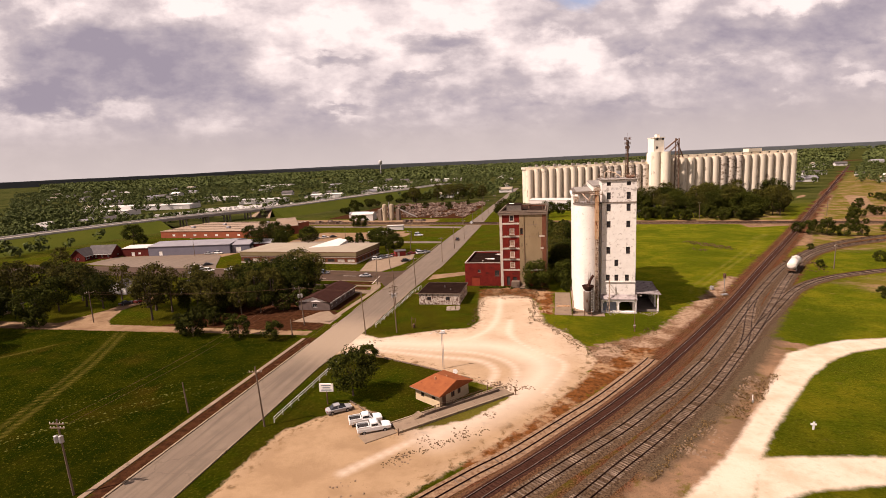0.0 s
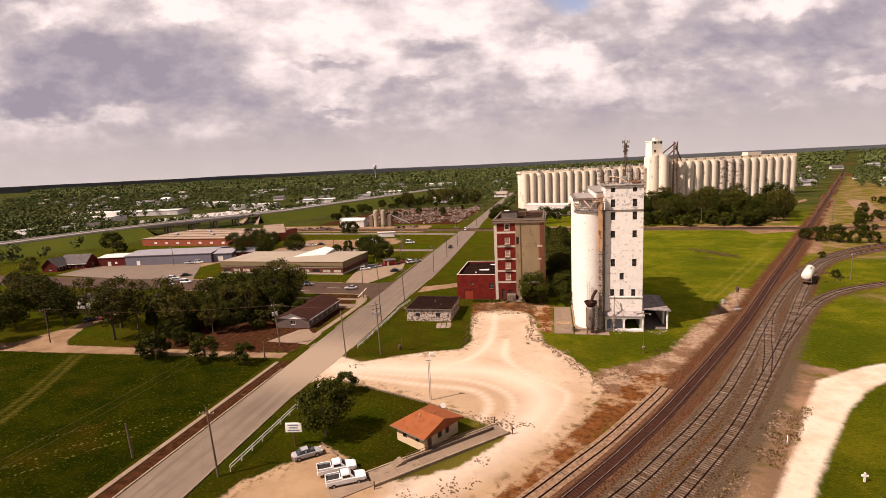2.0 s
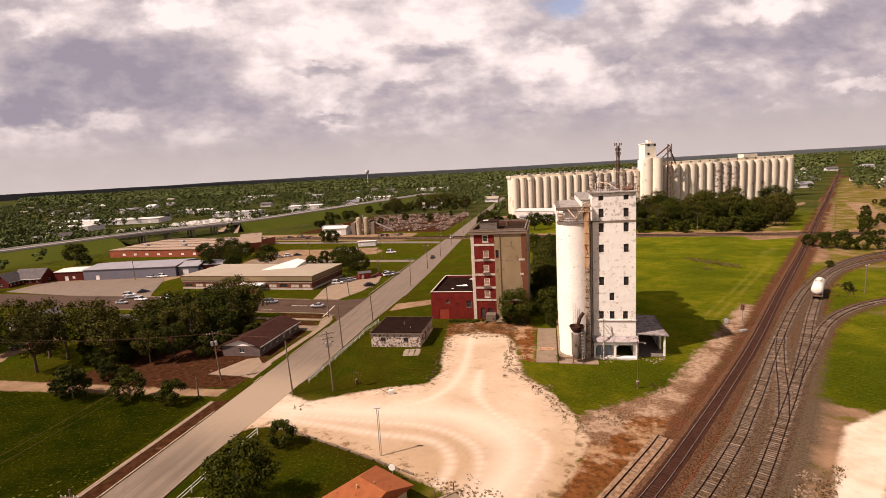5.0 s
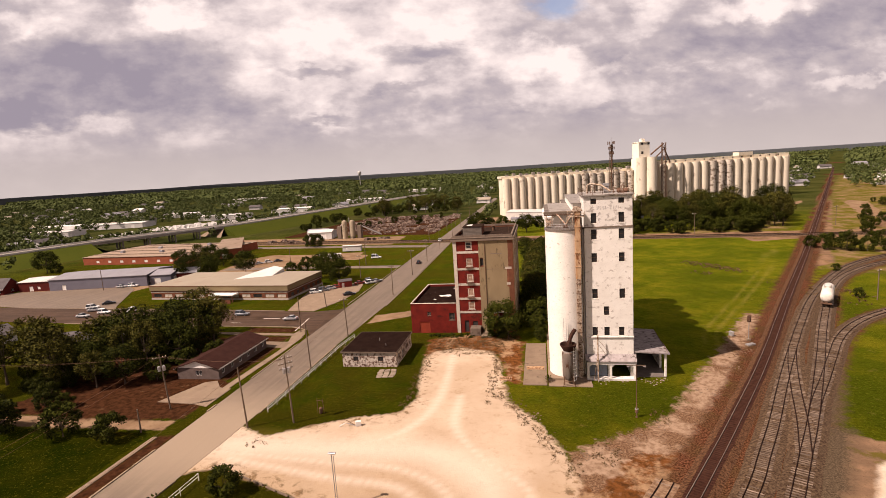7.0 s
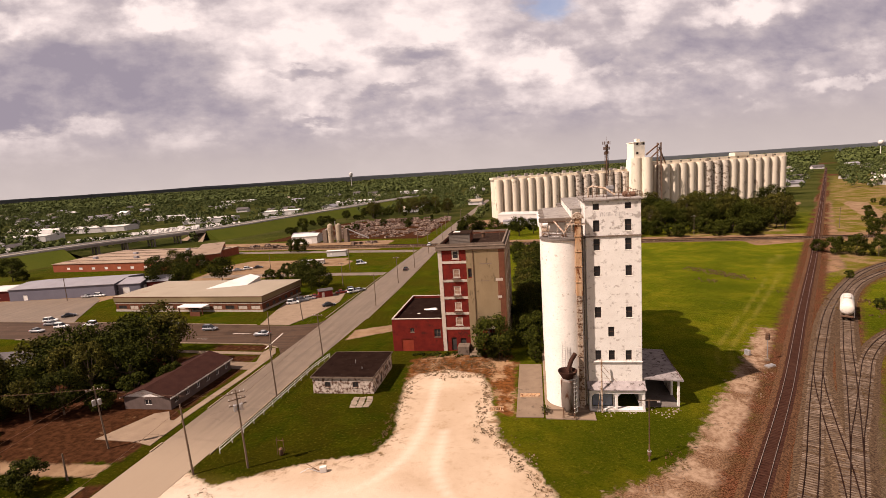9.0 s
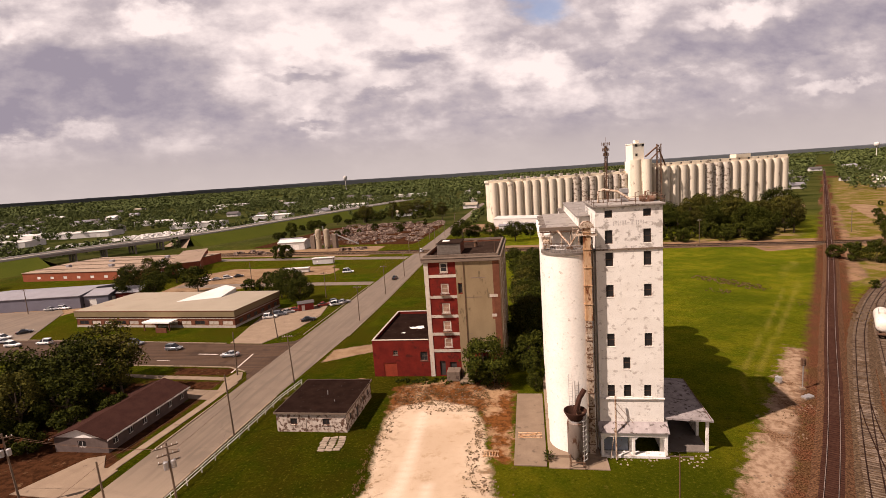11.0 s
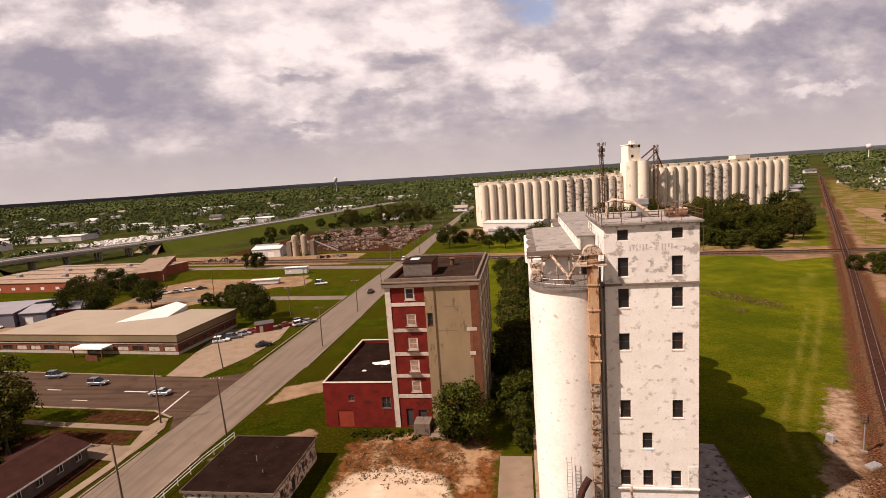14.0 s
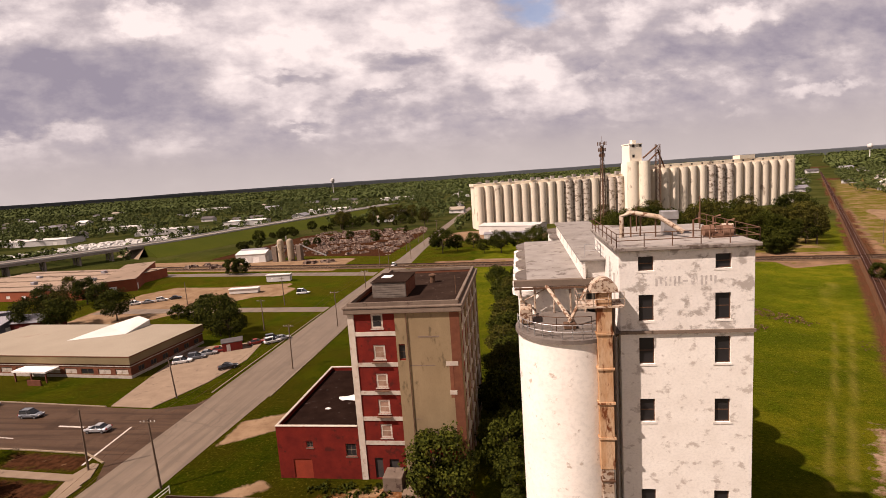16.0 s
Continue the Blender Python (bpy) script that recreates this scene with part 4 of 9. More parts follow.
def strip(name, left, right, z, material, label, category, thick=0.25):
    """A paved strip between two lines of points."""
    bm = bmesh.new()
    a = [bm.verts.new((*p, z)) for p in left]
    b = [bm.verts.new((*p, z)) for p in right]
    for i in range(len(a) - 1):
        bm.faces.new((a[i], b[i], b[i + 1], a[i + 1]))
    bmesh.ops.extrude_face_region(bm, geom=bm.faces[:])
    for v in a + b:
        v.co.z -= thick
    bmesh.ops.recalc_face_normals(bm, faces=bm.faces[:])
    return tagged(part(name, bm, material), label, category, kind="structure")


YS = [-150, -110, -95, -75, -50, -30, -10, 20, 60, 100, 150, 200, 232, 260, 320, 400, 500, 640]
XL = [-83.6, -83.5, -83.4, -83.2, -83, -82.9, -82.9, -82.9, -83, -83.2, -83.5, -83, -82.5, -82.5, -82.5, -82.5, -82.5, -82.5]
XR = [-73.6, -73.5, -73.5, -73.5, -73.8, -72.4, -71.8, -71.5, -69.8, -70, -71, -72, -73, -74, -75, -76, -76, -76]
strip("road", list(zip(XL, YS)), list(zip(XR, YS)), 0.03, M_STREET, "long worn pale asphalt street with patched cracks", "road")
strip("road_side", [(-300, 70), (-200, 61), (-135, 55.8), (-104, 53), (-92, 52), (-84, 54.5), (-82.8, 58)], [(-300, 52), (-200, 43), (-135, 37.8), (-104, 36.2), (-92, 35.4), (-86, 32.5), (-82.8, 27)], 0.034, M_CROSS, "wide brown asphalt cross street", "road")
strip("road_far", [(-84, 196), (-140, 206), (-250, 222)], [(-84, 188), (-140, 198), (-250, 214)], 0.02, M_STREET, "pale side lane leading to the yard", "road")
strip("road_lane", [(-84.2, 132), (-120, 135), (-180, 139)], [(-84.2, 126), (-120, 129), (-180, 132)], 0.02, M_STREET, "narrow pale lane beside the lawn", "road")


def kerb(pts, h=0.17, w=0.32):
    bm = bmesh.new()
    for (ax, ay), (bx, by) in zip(pts, pts[1:]):
        d = Vector((bx - ax, by - ay, 0))
        s = Vector((-d.y, d.x, 0)).normalized() * w / 2
        n = max(1, int(d.length / 3.0))
        for k in range(n):
            p, q = Vector((ax, ay, 0)) + d * (k / n), Vector((ax, ay, 0)) + d * ((k + 0.985) / n)
            lift = h + 0.02 * noise.noise(p * 0.7)
            v = [bm.verts.new(c + Vector((0, 0, z))) for z in (-0.2, lift) for c in (p - s, q - s, q + s, p + s)]
            for f in ((0, 3, 2, 1), (4, 5, 6, 7), (0, 1, 5, 4), (1, 2, 6, 5), (2, 3, 7, 6), (3, 0, 4, 7)):
                bm.faces.new([v[i] for i in f])
    return tagged(part("kerb", bm, M_KERB), "pale concrete kerb along the street", "kerb", kind="structure")


kerb([(-83.7, -140), (-83.3, -75), (-83.1, -33)])
kerb([(-83.0, -19), (-83.0, -16)])
kerb([(-83.0, -3), (-83.0, 20)])
kerb([(-73.4, -140), (-73.3, -75), (-73.6, -47), (-73.0, -41)])
kerb([(-71.8, -19), (-71.4, 19)])
kerb([(-69.5, 58), (-69.6, 100), (-71.6, 200)])
kerb([(-84.0, 60), (-84.1, 124)])
kerb([(-86.2, 32.4), (-92, 35.2), (-104, 36), (-135, 37.6), (-180, 41)])
kerb([(-104, 53.2), (-135, 56), (-200, 61.2)])
pav_z = 0.09
for pts, lab in (([(-87, -12), (-85.4, -12), (-84.2, 14), (-84.2, 26), (-85.8, 26), (-85.9, 14)], "pale concrete pavement beside the street"), ([(-87.5, -140), (-86.5, -140), (-86.0, -29), (-86.9, -29)], "narrow worn concrete walk beside the meadow"), ([(-97, -15.5), (-88.2, -16), (-84.6, -17), (-84.6, -8.5), (-87.6, -8), (-90.5, -4.5), (-93, -5.5)], "pale concrete driveway apron"),
                 ([(-97.3, 22.6), (-88.5, 21.8), (-85.6, 22), (-85.6, 17), (-88.5, 17.4), (-97.3, 18.6)], "pale concrete pad behind the long house"), ([(-118, 29.6), (-108.7, 28.4), (-88.2, 27.2), (-86.4, 21), (-84.7, 21), (-84.7, 28.2), (-86.6, 32.0), (-88.0, 32.2), (-88.6, 28.9), (-108, 30.2), (-118, 31.2)], "stained concrete pavement round the street corner"),
                 ([(-262, 70), (-262, 90), (-203, 97), (-197, 92), (-180, 64), (-176, 58.5), (-219, 62)], "wide cracked pale asphalt car park"),
                 ([(-103, 53.4), (-93, 52.6), (-88.5, 66), (-87, 80), (-90, 95), (-110, 90)], "pale concrete car park beside the office"),
                 ([(-22, -4.2), (-17.2, -4.2), (-17.2, 20.5), (-22, 20.5)], "long pale concrete pad beside the silos"), ([(-16.9, -4.6), (-8.4, -4.8), (-8.4, 1.4), (-16.9, 1.4)], "cracked concrete slab in front of the silo"),
                 ([(0.2, 0.6), (6.4, 0.6), (6.4, 15.5), (0.2, 15.5)], "dusty concrete floor of the drive-through shed, painted dark as if shaded")):
    bm = bmesh.new()
    pav_z += 0.004
    bm.faces.new([bm.verts.new((*p, pav_z)) for p in pts])
    r = bmesh.ops.extrude_face_region(bm, geom=bm.faces[:])
    for g in r["geom"]:
        if isinstance(g, bmesh.types.BMVert):
            g.co.z -= 0.3
    bmesh.ops.recalc_face_normals(bm, faces=bm.faces[:])
    # the shed floor gets a darker concrete, its shade put into the colour
    tagged(part("pavement", bm, M_STREET if "asphalt" in lab else M_DECKDIRT_SHADE if "shed" in lab else M_CONCRETE), lab, "pavement", kind="structure")


# painted lines on the cross street
M_LINE = mat("worn_road_paint", (0.52, 0.46, 0.40), (0.30, 0.24, 0.20), 1.5, 8.0, 0.9, world=True)


def lane_line(a, b, w=0.16, dash=0.0):
    a, b = Vector((*a, 0.042)), Vector((*b, 0.042))
    d = (b - a).normalized()
    n = int((b - a).length / dash) if dash else 1
    for k in range(n):
        p = a.lerp(b, k / n)
        q = a.lerp(b, (k + (0.4 if dash else 1.0)) / n)
        s = Vector((-d.y, d.x, 0)) * w / 2
        bm = bmesh.new()
        quad(bm, [p - s, q - s, q + s, p + s])
        r = bmesh.ops.extrude_face_region(bm, geom=bm.faces[:])
        for g in r["geom"]:
            if isinstance(g, bmesh.types.BMVert):
                g.co.z += 0.004
        tagged(part("road_line", bm, M_LINE), "worn pale paint line on the cross street", "road line", kind="structure")


lane_line((-89.4, 31.6), (-91.0, 44.6), 0.4)
lane_line((-101, 44.4), (-107, 44.8), 0.5)
lane_line((-112, 40.0), (-116, 40.3), 0.3)
lane_line((-124, 45.6), (-128, 45.9), 0.4)


# ---- railway tracks ----
M_BED = mat("red_ballast_shoulder", (0.034, 0.013, 0.006), (0.135, 0.068, 0.034), 3.4, 7.0, 0.95, bump=0.6, world=True, blotch=0.14)
M_BEDPALE = mat("pale_ballast", (0.036, 0.019, 0.011), (0.125, 0.080, 0.046), 3.4, 7.0, 0.95, bump=0.6, world=True, blotch=0.14)


M_OILY = mat("oil_stained_ballast", (0.020, 0.0065, 0.004), (0.055, 0.021, 0.013), 3.0, 5.0, 0.95, bump=0.6, world=True, blotch=0.14)
M_SIDINGBED = mat("sandy_ballast", (0.13, 0.07, 0.038), (0.27, 0.175, 0.11), 1.6, 5.0, 0.95, bump=0.6, world=True, blotch=0.14)
M_DARKTIE = mat("oil_dark_tie", (0.034, 0.013, 0.008), (0.065, 0.030, 0.019), 0.8, 9.0, 0.9, world=True)


def track(line, bed, z, label, shine, tie=None):
    root = thing("railway_track", pose(0, 0, 0), label, "railway track", "tracks of the yard")
    side = []
    for i, p in enumerate(line):
        d = (line[min(i + 1, len(line) - 1)] - line[max(i - 1, 0)]).normalized()
        side.append(Vector((d.y, -d.x, 0)))
    bm = bmesh.new()
    rows = []
    for p, s in list(zip(line, side))[::4]:
        j = 0.25 * noise.noise(p * 0.5)
        rows.append([bm.verts.new(p + s * o + Vector((0, 0, h))) for o, h in ((-2.5 + j, -0.06), (-1.45, z - 0.03), (1.45, z - 0.03), (2.5 + j, -0.06))])
    for a, b in zip(rows, rows[1:]):
        for k in range(3):
            bm.faces.new((a[k], a[k + 1], b[k + 1], b[k]))
    part("ballast_bed", bm, bed, root)
    if tie:
        bm = bmesh.new()
        rows = []
        for p, s in list(zip(line, side))[::4]:
            j = 0.12 * noise.noise(p * 0.9)
            rows.append([bm.verts.new(p + s * o + Vector((0, 0, z - 0.015))) for o in (-1.32 + j, 1.32 + j)])
        for a, b in zip(rows, rows[1:]):
            bm.faces.new((a[0], a[1], b[1], b[0]))
        part("oily_ballast", bm, M_OILY, root, "dark oil-stained ballast between the rails")
    rng_ = random.Random(len(line))
    bm = bmesh.new()
    box(bm, -1.3, 1.3, -0.115, 0.115, -0.08, 0.035)
    first, near = None, 0
    verts, fcs = [], []
    for p, s in zip(line, side):
        if p.length > 420:
            continue
        yaw = math.degrees(math.atan2(s.y, s.x)) + rng_.uniform(-1.8, 1.8)
        m = pose(p.x + rng_.uniform(-0.04, 0.04), p.y, z + rng_.uniform(*((-0.02, 0.005) if tie else (-0.075, 0.0) if z > 0.1 else (-0.16, -0.05))), 0, 0, yaw)
        if -104 < p.y < 40 and near < 300 and p.x > -60:
            near += 1
            if first is None:
                first = part("tie", bm, tie or M_TIE, root)
                first.matrix_basis = m
            else:
                again(first, "tie", root, m)
            continue
        o = len(verts)
        for h in (-0.08, 0.035):
            for a_, b_ in ((-1.3, -0.115), (1.3, -0.115), (1.3, 0.115), (-1.3, 0.115)):
                verts.append(tuple(m @ Vector((a_, b_, h))))
        fcs += [(o + 4, o + 5, o + 6, o + 7), (o, o + 1, o + 5, o + 4), (o + 1, o + 2, o + 6, o + 5), (o + 2, o + 3, o + 7, o + 6), (o + 3, o, o + 4, o + 7)]
    if verts:
        me = bpy.data.meshes.new("far_tie")
        me.from_pydata(verts, [], fcs)
        me.materials.append(tie or M_TIE)
        ties = new("far_tie", me)
        ties.parent = root
        tagged(ties, kind="stuff")
    for sgn in (-1, 1):
        bm, bm2 = bmesh.new(), bmesh.new()
        prof = ((-0.07, 0.02), (0.07, 0.02), (0.035, 0.06), (0.036, 0.17), (-0.036, 0.17), (-0.035, 0.06))
        rows, tops = [], []
        for p, s in zip(line[::2], side[::2]):
            c = p + s * sgn * 0.753
            rows.append([bm.verts.new(c + s * o + Vector((0, 0, z + h))) for o, h in prof])
            tops.append([bm2.verts.new(c + s * o + Vector((0, 0, z + 0.174))) for o in (-0.03, 0.03)])
        for a, b in zip(rows, rows[1:]):
            for k in range(6):
                bm.faces.new((a[k], a[(k + 1) % 6], b[(k + 1) % 6], b[k]))
        for a, b in zip(tops, tops[1:]):
            bm2.faces.new((a[0], a[1], b[1], b[0]))
        rail = part("rail", bm, M_RAIL, root)
        part("rail_head", bm2, M_RAILSHINE if shine else M_RAIL, rail)


track(LINES["main"], M_BED, 0.42, "main line on dark red ballast with worn rails", True, M_DARKTIE)
track(LINES["second"], M_BEDPALE, 0.22, "rusty second track curving away through the yard", False)
track(LINES["third"], M_BEDPALE, 0.18, "rusty yard track under the tank wagon", False)
track(LINES["fourth"], M_BEDPALE, 0.16, "rusty spur track bending across the grass", False)
track(LINES["cross"], M_BEDPALE, 0.20, "crossover between two yard tracks", False)
track(LINES["siding"], M_SIDINGBED, 0.03, "half-buried pale siding beside the sand lot", False)
for k, pts in enumerate(([(-260, 236), (-84, 208), (36, 192), (113, 182), (200, 170), (340, 150)], [(-260, 244), (-84, 215), (36, 198), (113, 187), (200, 175), (340, 156)])):
    track(smooth_line(pts, 0.8), M_BEDPALE, 0.4, "low track crossing the main line at a diamond", k == 0)

# ---- the white grain elevator ----
IDENT = Matrix.Identity(4)


def left_wall(x, y1):
    """Pose of a wall whose outer face looks to -x; local x runs from y1 towards -y."""
    return pose(x, y1, 0, 0, 0, -90)


def right_wall(x, y0):
    return pose(x, y0, 0, 0, 0, 90)


def back_wall(x1, y):
    return pose(x1, y, 0, 0, 0, 180)


def railing(parent, pts, h=1.05, r=0.03, gap=1.5, material=None, name="railing"):
    bm = bmesh.new()
    for a, b in zip(pts, pts[1:]):
        a, b = Vector(a), Vector(b)
        for f in (0.5, 1.0):
            tube(bm, [a + Vector((0, 0, h * f)), b + Vector((0, 0, h * f))], r, 5)
        n = max(1, int((b - a).length / gap))
        for k in range(n + 1):
            p = a.lerp(b, k / n)
            tube(bm, [p, p + Vector((0, 0, h))], r, 5)
    return part(name, bm, material or M_GALV, parent)


def grain_elevator():
    root = thing("grain_elevator", IDENT, "tall whitewashed concrete grain elevator with peeling paint and rusty leg", "grain elevator")
    X0, D, H = -9.05, 12.0, 37.0
    rows = [(35.5, 36.55), (31.8, 33.75), (28.55, 30.55), (24.05, 25.85), (16.65, 18.6)]
    holes = [(x, x + 1.06, a, b) for a, b in rows for x in (-7.76, -2.57)]
    holes += [(-5.58, -4.56, 13.2, 15.0), (-7.84, -6.82, 8.95, 10.75), (-5.55, -4.53, 8.95, 10.75), (-2.72, -1.70, 8.95, 10.75)]
    lower = [(-8.6, -5.0, 0.12, 3.0), (-4.2, -0.6, 0.12, 3.0)]
    part("front_wall", walled(pose(X0, 0, 0), -X0, 31.0, 0.3, [(a - X0, b - X0, c, d) for a, b, c, d in holes + lower if d < 31]), M_WHITE, root)
    part("upper_front_wall", walled(pose(X0, -0.02, 31.0), -X0, 6.0, 0.32, [(a - X0, b - X0, c - 31, d - 31) for a, b, c, d in holes if d > 31]), M_PEEL, root)
    for a, b, c, d in holes:
        window_part(root, pose(a, 0.06, c), b - a, d - c, M_DARKSTEEL, M_GLASS, (0, 1), 0.06, sill=M_WHITE)
    part("left_wall", walled(left_wall(X0, D), D - 0.3, H, 0.3, [(5.2, 6.2, 31.1, 33.9), (7.6, 8.6, 33.0, 35.6), (9.4, 10.2, 31.2, 35.0)]), M_WHITE, root)
    part("right_wall", walled(right_wall(0, 0.3), D - 0.3, H, 0.3, [(2 + 3.5 * k, 3 + 3.5 * k, z, z + 1.9) for k in range(3) for z in (16.6, 24, 28.5, 31.8)]), M_WHITE, root)
    part("back_wall", walled(back_wall(-0.3, D), -X0 - 0.6, H, 0.3, []), M_WHITE, root)
    # floors coloured near-black, as the unlit inside behind the windows
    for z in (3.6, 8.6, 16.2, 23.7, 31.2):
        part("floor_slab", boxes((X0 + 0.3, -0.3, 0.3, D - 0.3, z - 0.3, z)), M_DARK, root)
    part("roof_slab", bevelled(boxes((X0 - 0.35, 0.35, -0.38, D + 0.3, H, H + 0.28)), 0.05), M_ROOFEDGE, root, "stained grey-brown roof slab edge")
    part("roof_coating", boxes((X0 - 0.2, 0.2, -0.22, D + 0.15, H + 0.284, H + 0.30)), M_ROOFW, root)
    part("belt_course", boxes((X0 - 0.05, 0.1, -0.16, 0.0, 30.86, 31.1)), M_CORNICE, root)
    part("ledge", bevelled(boxes((X0 - 0.02, 0.12, -0.22, 0.0, 8.55, 8.78)), 0.04), M_PEEL, root)
    railing(root, [(X0 - 0.2, -0.2, H + 0.28), (0.2, -0.2, H + 0.28), (0.2, D, H + 0.28)], 1.0, 0.035, 1.8, M_DARKSTEEL)
    railing(root, [(X0 - 0.2, -0.2, H + 0.28), (X0 - 0.2, D, H + 0.28)], 1.0, 0.035, 1.8, M_DARKSTEEL)
    # spouts and machinery on the roof
    part("spout", tubes([([(-7.9, 5.0, 37.3), (-7.9, 5.0, 39.0), (-7.3, 5.0, 39.3), (-5.2, 4.4, 38.9), (-3.6, 3.6, 37.7)], 0.19)], 10), M_RUSTPALE, root)
    for pts in ([(-7.2, 5, 37.3), (-7.2, 5, 39)], [(-5.4, 4.6, 37.3), (-5.4, 4.6, 38.7)], [(-6.4, 5.4, 37.3), (-6.4, 5.0, 39)]):
        part("spout_support", tubes([(pts, 0.06)]), M_DARKSTEEL, root)
    part("vent_head", bevelled(boxes((-4.6, -3.6, 5.2, 6.2, 37.28, 38.5), (-4.7, -3.5, 5.1, 6.3, 38.55, 39.2)), 0.04), M_GALV, root)
    bm = boxes((-1.9, -0.6, 2.4, 4.2, 37.28, 37.6), (-1.3, -0.4, 2.8, 3.6, 37.6, 38.1))
    tube(bm, [(-2.4, 3.0, 37.8), (-1.7, 3.0, 37.8)], 0.42, 16)
    tube(bm, [(-1.2, 2.6, 37.75), (-0.5, 2.6, 37.75)], 0.36, 14)
    for px, py, pz in ((-2.9, 3.6, 38.6), (-2.2, 2.2, 38.3), (-1.4, 3.8, 38.7), (-0.6, 3.3, 38.4)):
        tube(bm, [(px, py, 37.3), (px, py, pz), (px + 0.5, py, pz + 0.15)], 0.07, 6)
    part("blower", bm, mat("brown_rusted_iron", (0.14, 0.065, 0.04), (0.24, 0.14, 0.095), 1.5, 8.0, 0.85), root, "rusty blower on the roof")
    part("blower_casing", tubes([([(-0.8, 3.9, 37.75), (0.0, 3.9, 37.75)], 0.42)], 14), M_RUSTPALE, root)
    for x, y, hgt in ((-6.0, 8.5, 2.2), (-1.0, 8.0, 2.8), (-2.8, 10.0, 1.8)):
        part("roof_post", tubes([([(x, y, 37.28), (x, y, 37.28 + hgt)], 0.05)], 6), M_DARKSTEEL, root)
    # silos
    SX, TOP, UP = -12.6, 30.9, 33.6
    shafts = [(SX, 2.6, 3.9, TOP)] + [(-13.3, 10.0 + 6.2 * k, 3.15, UP) for k in range(4)] + [(-8.6, 16.0 + 7.05 * k, 3.15, UP) for k in range(5)] + [(-3.9, 15.6 + 7.05 * k, 3.45, UP) for k in range(5)]
    for cx, cy, R, z1 in shafts:
        bm = bmesh.new()
        lathe(bm, [(R, 0.0), (R, 1.2), (R, z1 - 0.35), (R + 0.16, z1 - 0.3), (R + 0.16, z1)], cx, cy, 56)
        part("silo", bm, M_SILO, root)
        bm = bmesh.new()
        lathe(bm, [(R + 0.20, z1 - 0.28), (R + 0.20, z1 + 0.02), (0.02, z1 + 0.03)], cx, cy, 56, caps=False)
        part("silo_cap", bm, M_DECKDIRT_SHADE, root, "grey-brown weathered silo cap")
    part("connecting_wall", boxes((-10.6, X0, 2.2, 2.6, 0, TOP)), M_STUCCO, root)
    part("silo_deck", boxes((SX - 2.6, X0, -0.2, 5.6, TOP + 0.03, TOP + 0.10)), M_DECKDIRT_SHADE, root)
    part("roof_deck", boxes((-15.6, X0, 6.4, 30.6, UP + 0.004, UP + 0.2), (X0, -2.4, 12.3, 45.6, UP + 0.004, UP + 0.2), (-10.6, X0, 30.6, 43.6, UP + 0.004, UP + 0.2)), M_ROOFW, root)
    part("edge_beam", bevelled(boxes((SX - 4.15, X0 - 0.9, 6.0, 6.4, UP - 0.35, UP + 0.25)), 0.04), M_CORNICE, root)
    part("edge_beam", boxes((SX - 4.1, X0 - 0.9, 5.84, 6.0, UP - 0.55, UP - 0.38)), M_DARKSTEEL, root)
    for k in range(8):
        bm = bmesh.new()
        lathe(bm, [(1.0, UP - 1.5), (1.35, UP - 1.4), (1.35, UP - 0.95), (1.0, UP - 0.85)], -15.6, 8.4 + 3.1 * k, 20)
        part("ledge_hood", bm, M_PEEL, root)
    gx0, gx1, gz = -10.9, -6.6, 35.3
    part("gallery_wall", walled(left_wall(gx0, 37.0), 31.0, gz - UP - 0.2, 0.2, [(2.5 + 4.6 * k, 3.7 + 4.6 * k, 0.35, 1.15) for k in range(6)]), M_WHITE, root).matrix_basis = pose(0, 0, UP + 0.2)
    part("gallery_wall", boxes((gx1 - 0.2, gx1, D + 0.3, 37.0, UP + 0.2, gz), (gx0 + 0.2, gx1 - 0.2, 36.8, 37.0, UP + 0.2, gz)), M_WHITE, root)
    part("gallery_wall", boxes((gx0 + 0.2, X0, 6.4, 6.6, UP + 0.2, gz)), M_PEEL, root)
    # dark sheet behind the openings, painted as the gallery's unlit inside
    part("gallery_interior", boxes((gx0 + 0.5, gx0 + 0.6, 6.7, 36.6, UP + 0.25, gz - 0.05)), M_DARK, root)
    part("gallery_roof", bevelled(boxes((gx0 - 0.25, X0 - 0.02, 5.9, D + 0.32, gz, gz + 0.18), (gx0 - 0.25, gx1 + 0.25, D + 0.32, 37.3, gz, gz + 0.18)), 0.03), M_ROOFW, root)
    railing(root, [(-10.6, 7.0, gz + 0.18), (-9.3, 7.0, gz + 0.18), (-9.3, 10.5, gz + 0.18)], 1.1, 0.03, 1.2)
    # deck clutter on the front silo
    pts = [(SX + 3.9 * math.cos(a), 2.6 + 3.9 * math.sin(a), TOP + 0.08) for a in [math.pi * (1.02 + 0.06 * k) for k in range(14)]]
    railing(root, pts, 1.0, 0.03, 1.4, M_GALV)
    railing(root, [(-15.6, 1.4, TOP + 0.08), (-13.6, 0.6, TOP + 0.08), (-11.0, 0.6, TOP + 0.08)], 1.1, 0.03, 1.3, M_DARKSTEEL)
    part("deck_frame", tubes([([(x, 6.1, TOP), (x, 6.1, UP)], 0.09) for x in (-16.2, -15.0, -13.4, -12.0, -10.8)] + [([(-14.0, 5.9, UP - 0.3), (-12.4, 1.6, TOP + 0.6)], 0.16), ([(-11.0, 3.0, UP + 0.1), (-12.6, 1.4, TOP + 0.5)], 0.14), ([(-16.2, 6.1, TOP + 1.0), (-13.4, 6.1, TOP + 2.5)], 0.06), ([(-15.0, 6.1, TOP + 0.3), (-16.2, 3.2, TOP + 2.0)], 0.10)]), M_RUSTPALE, root)
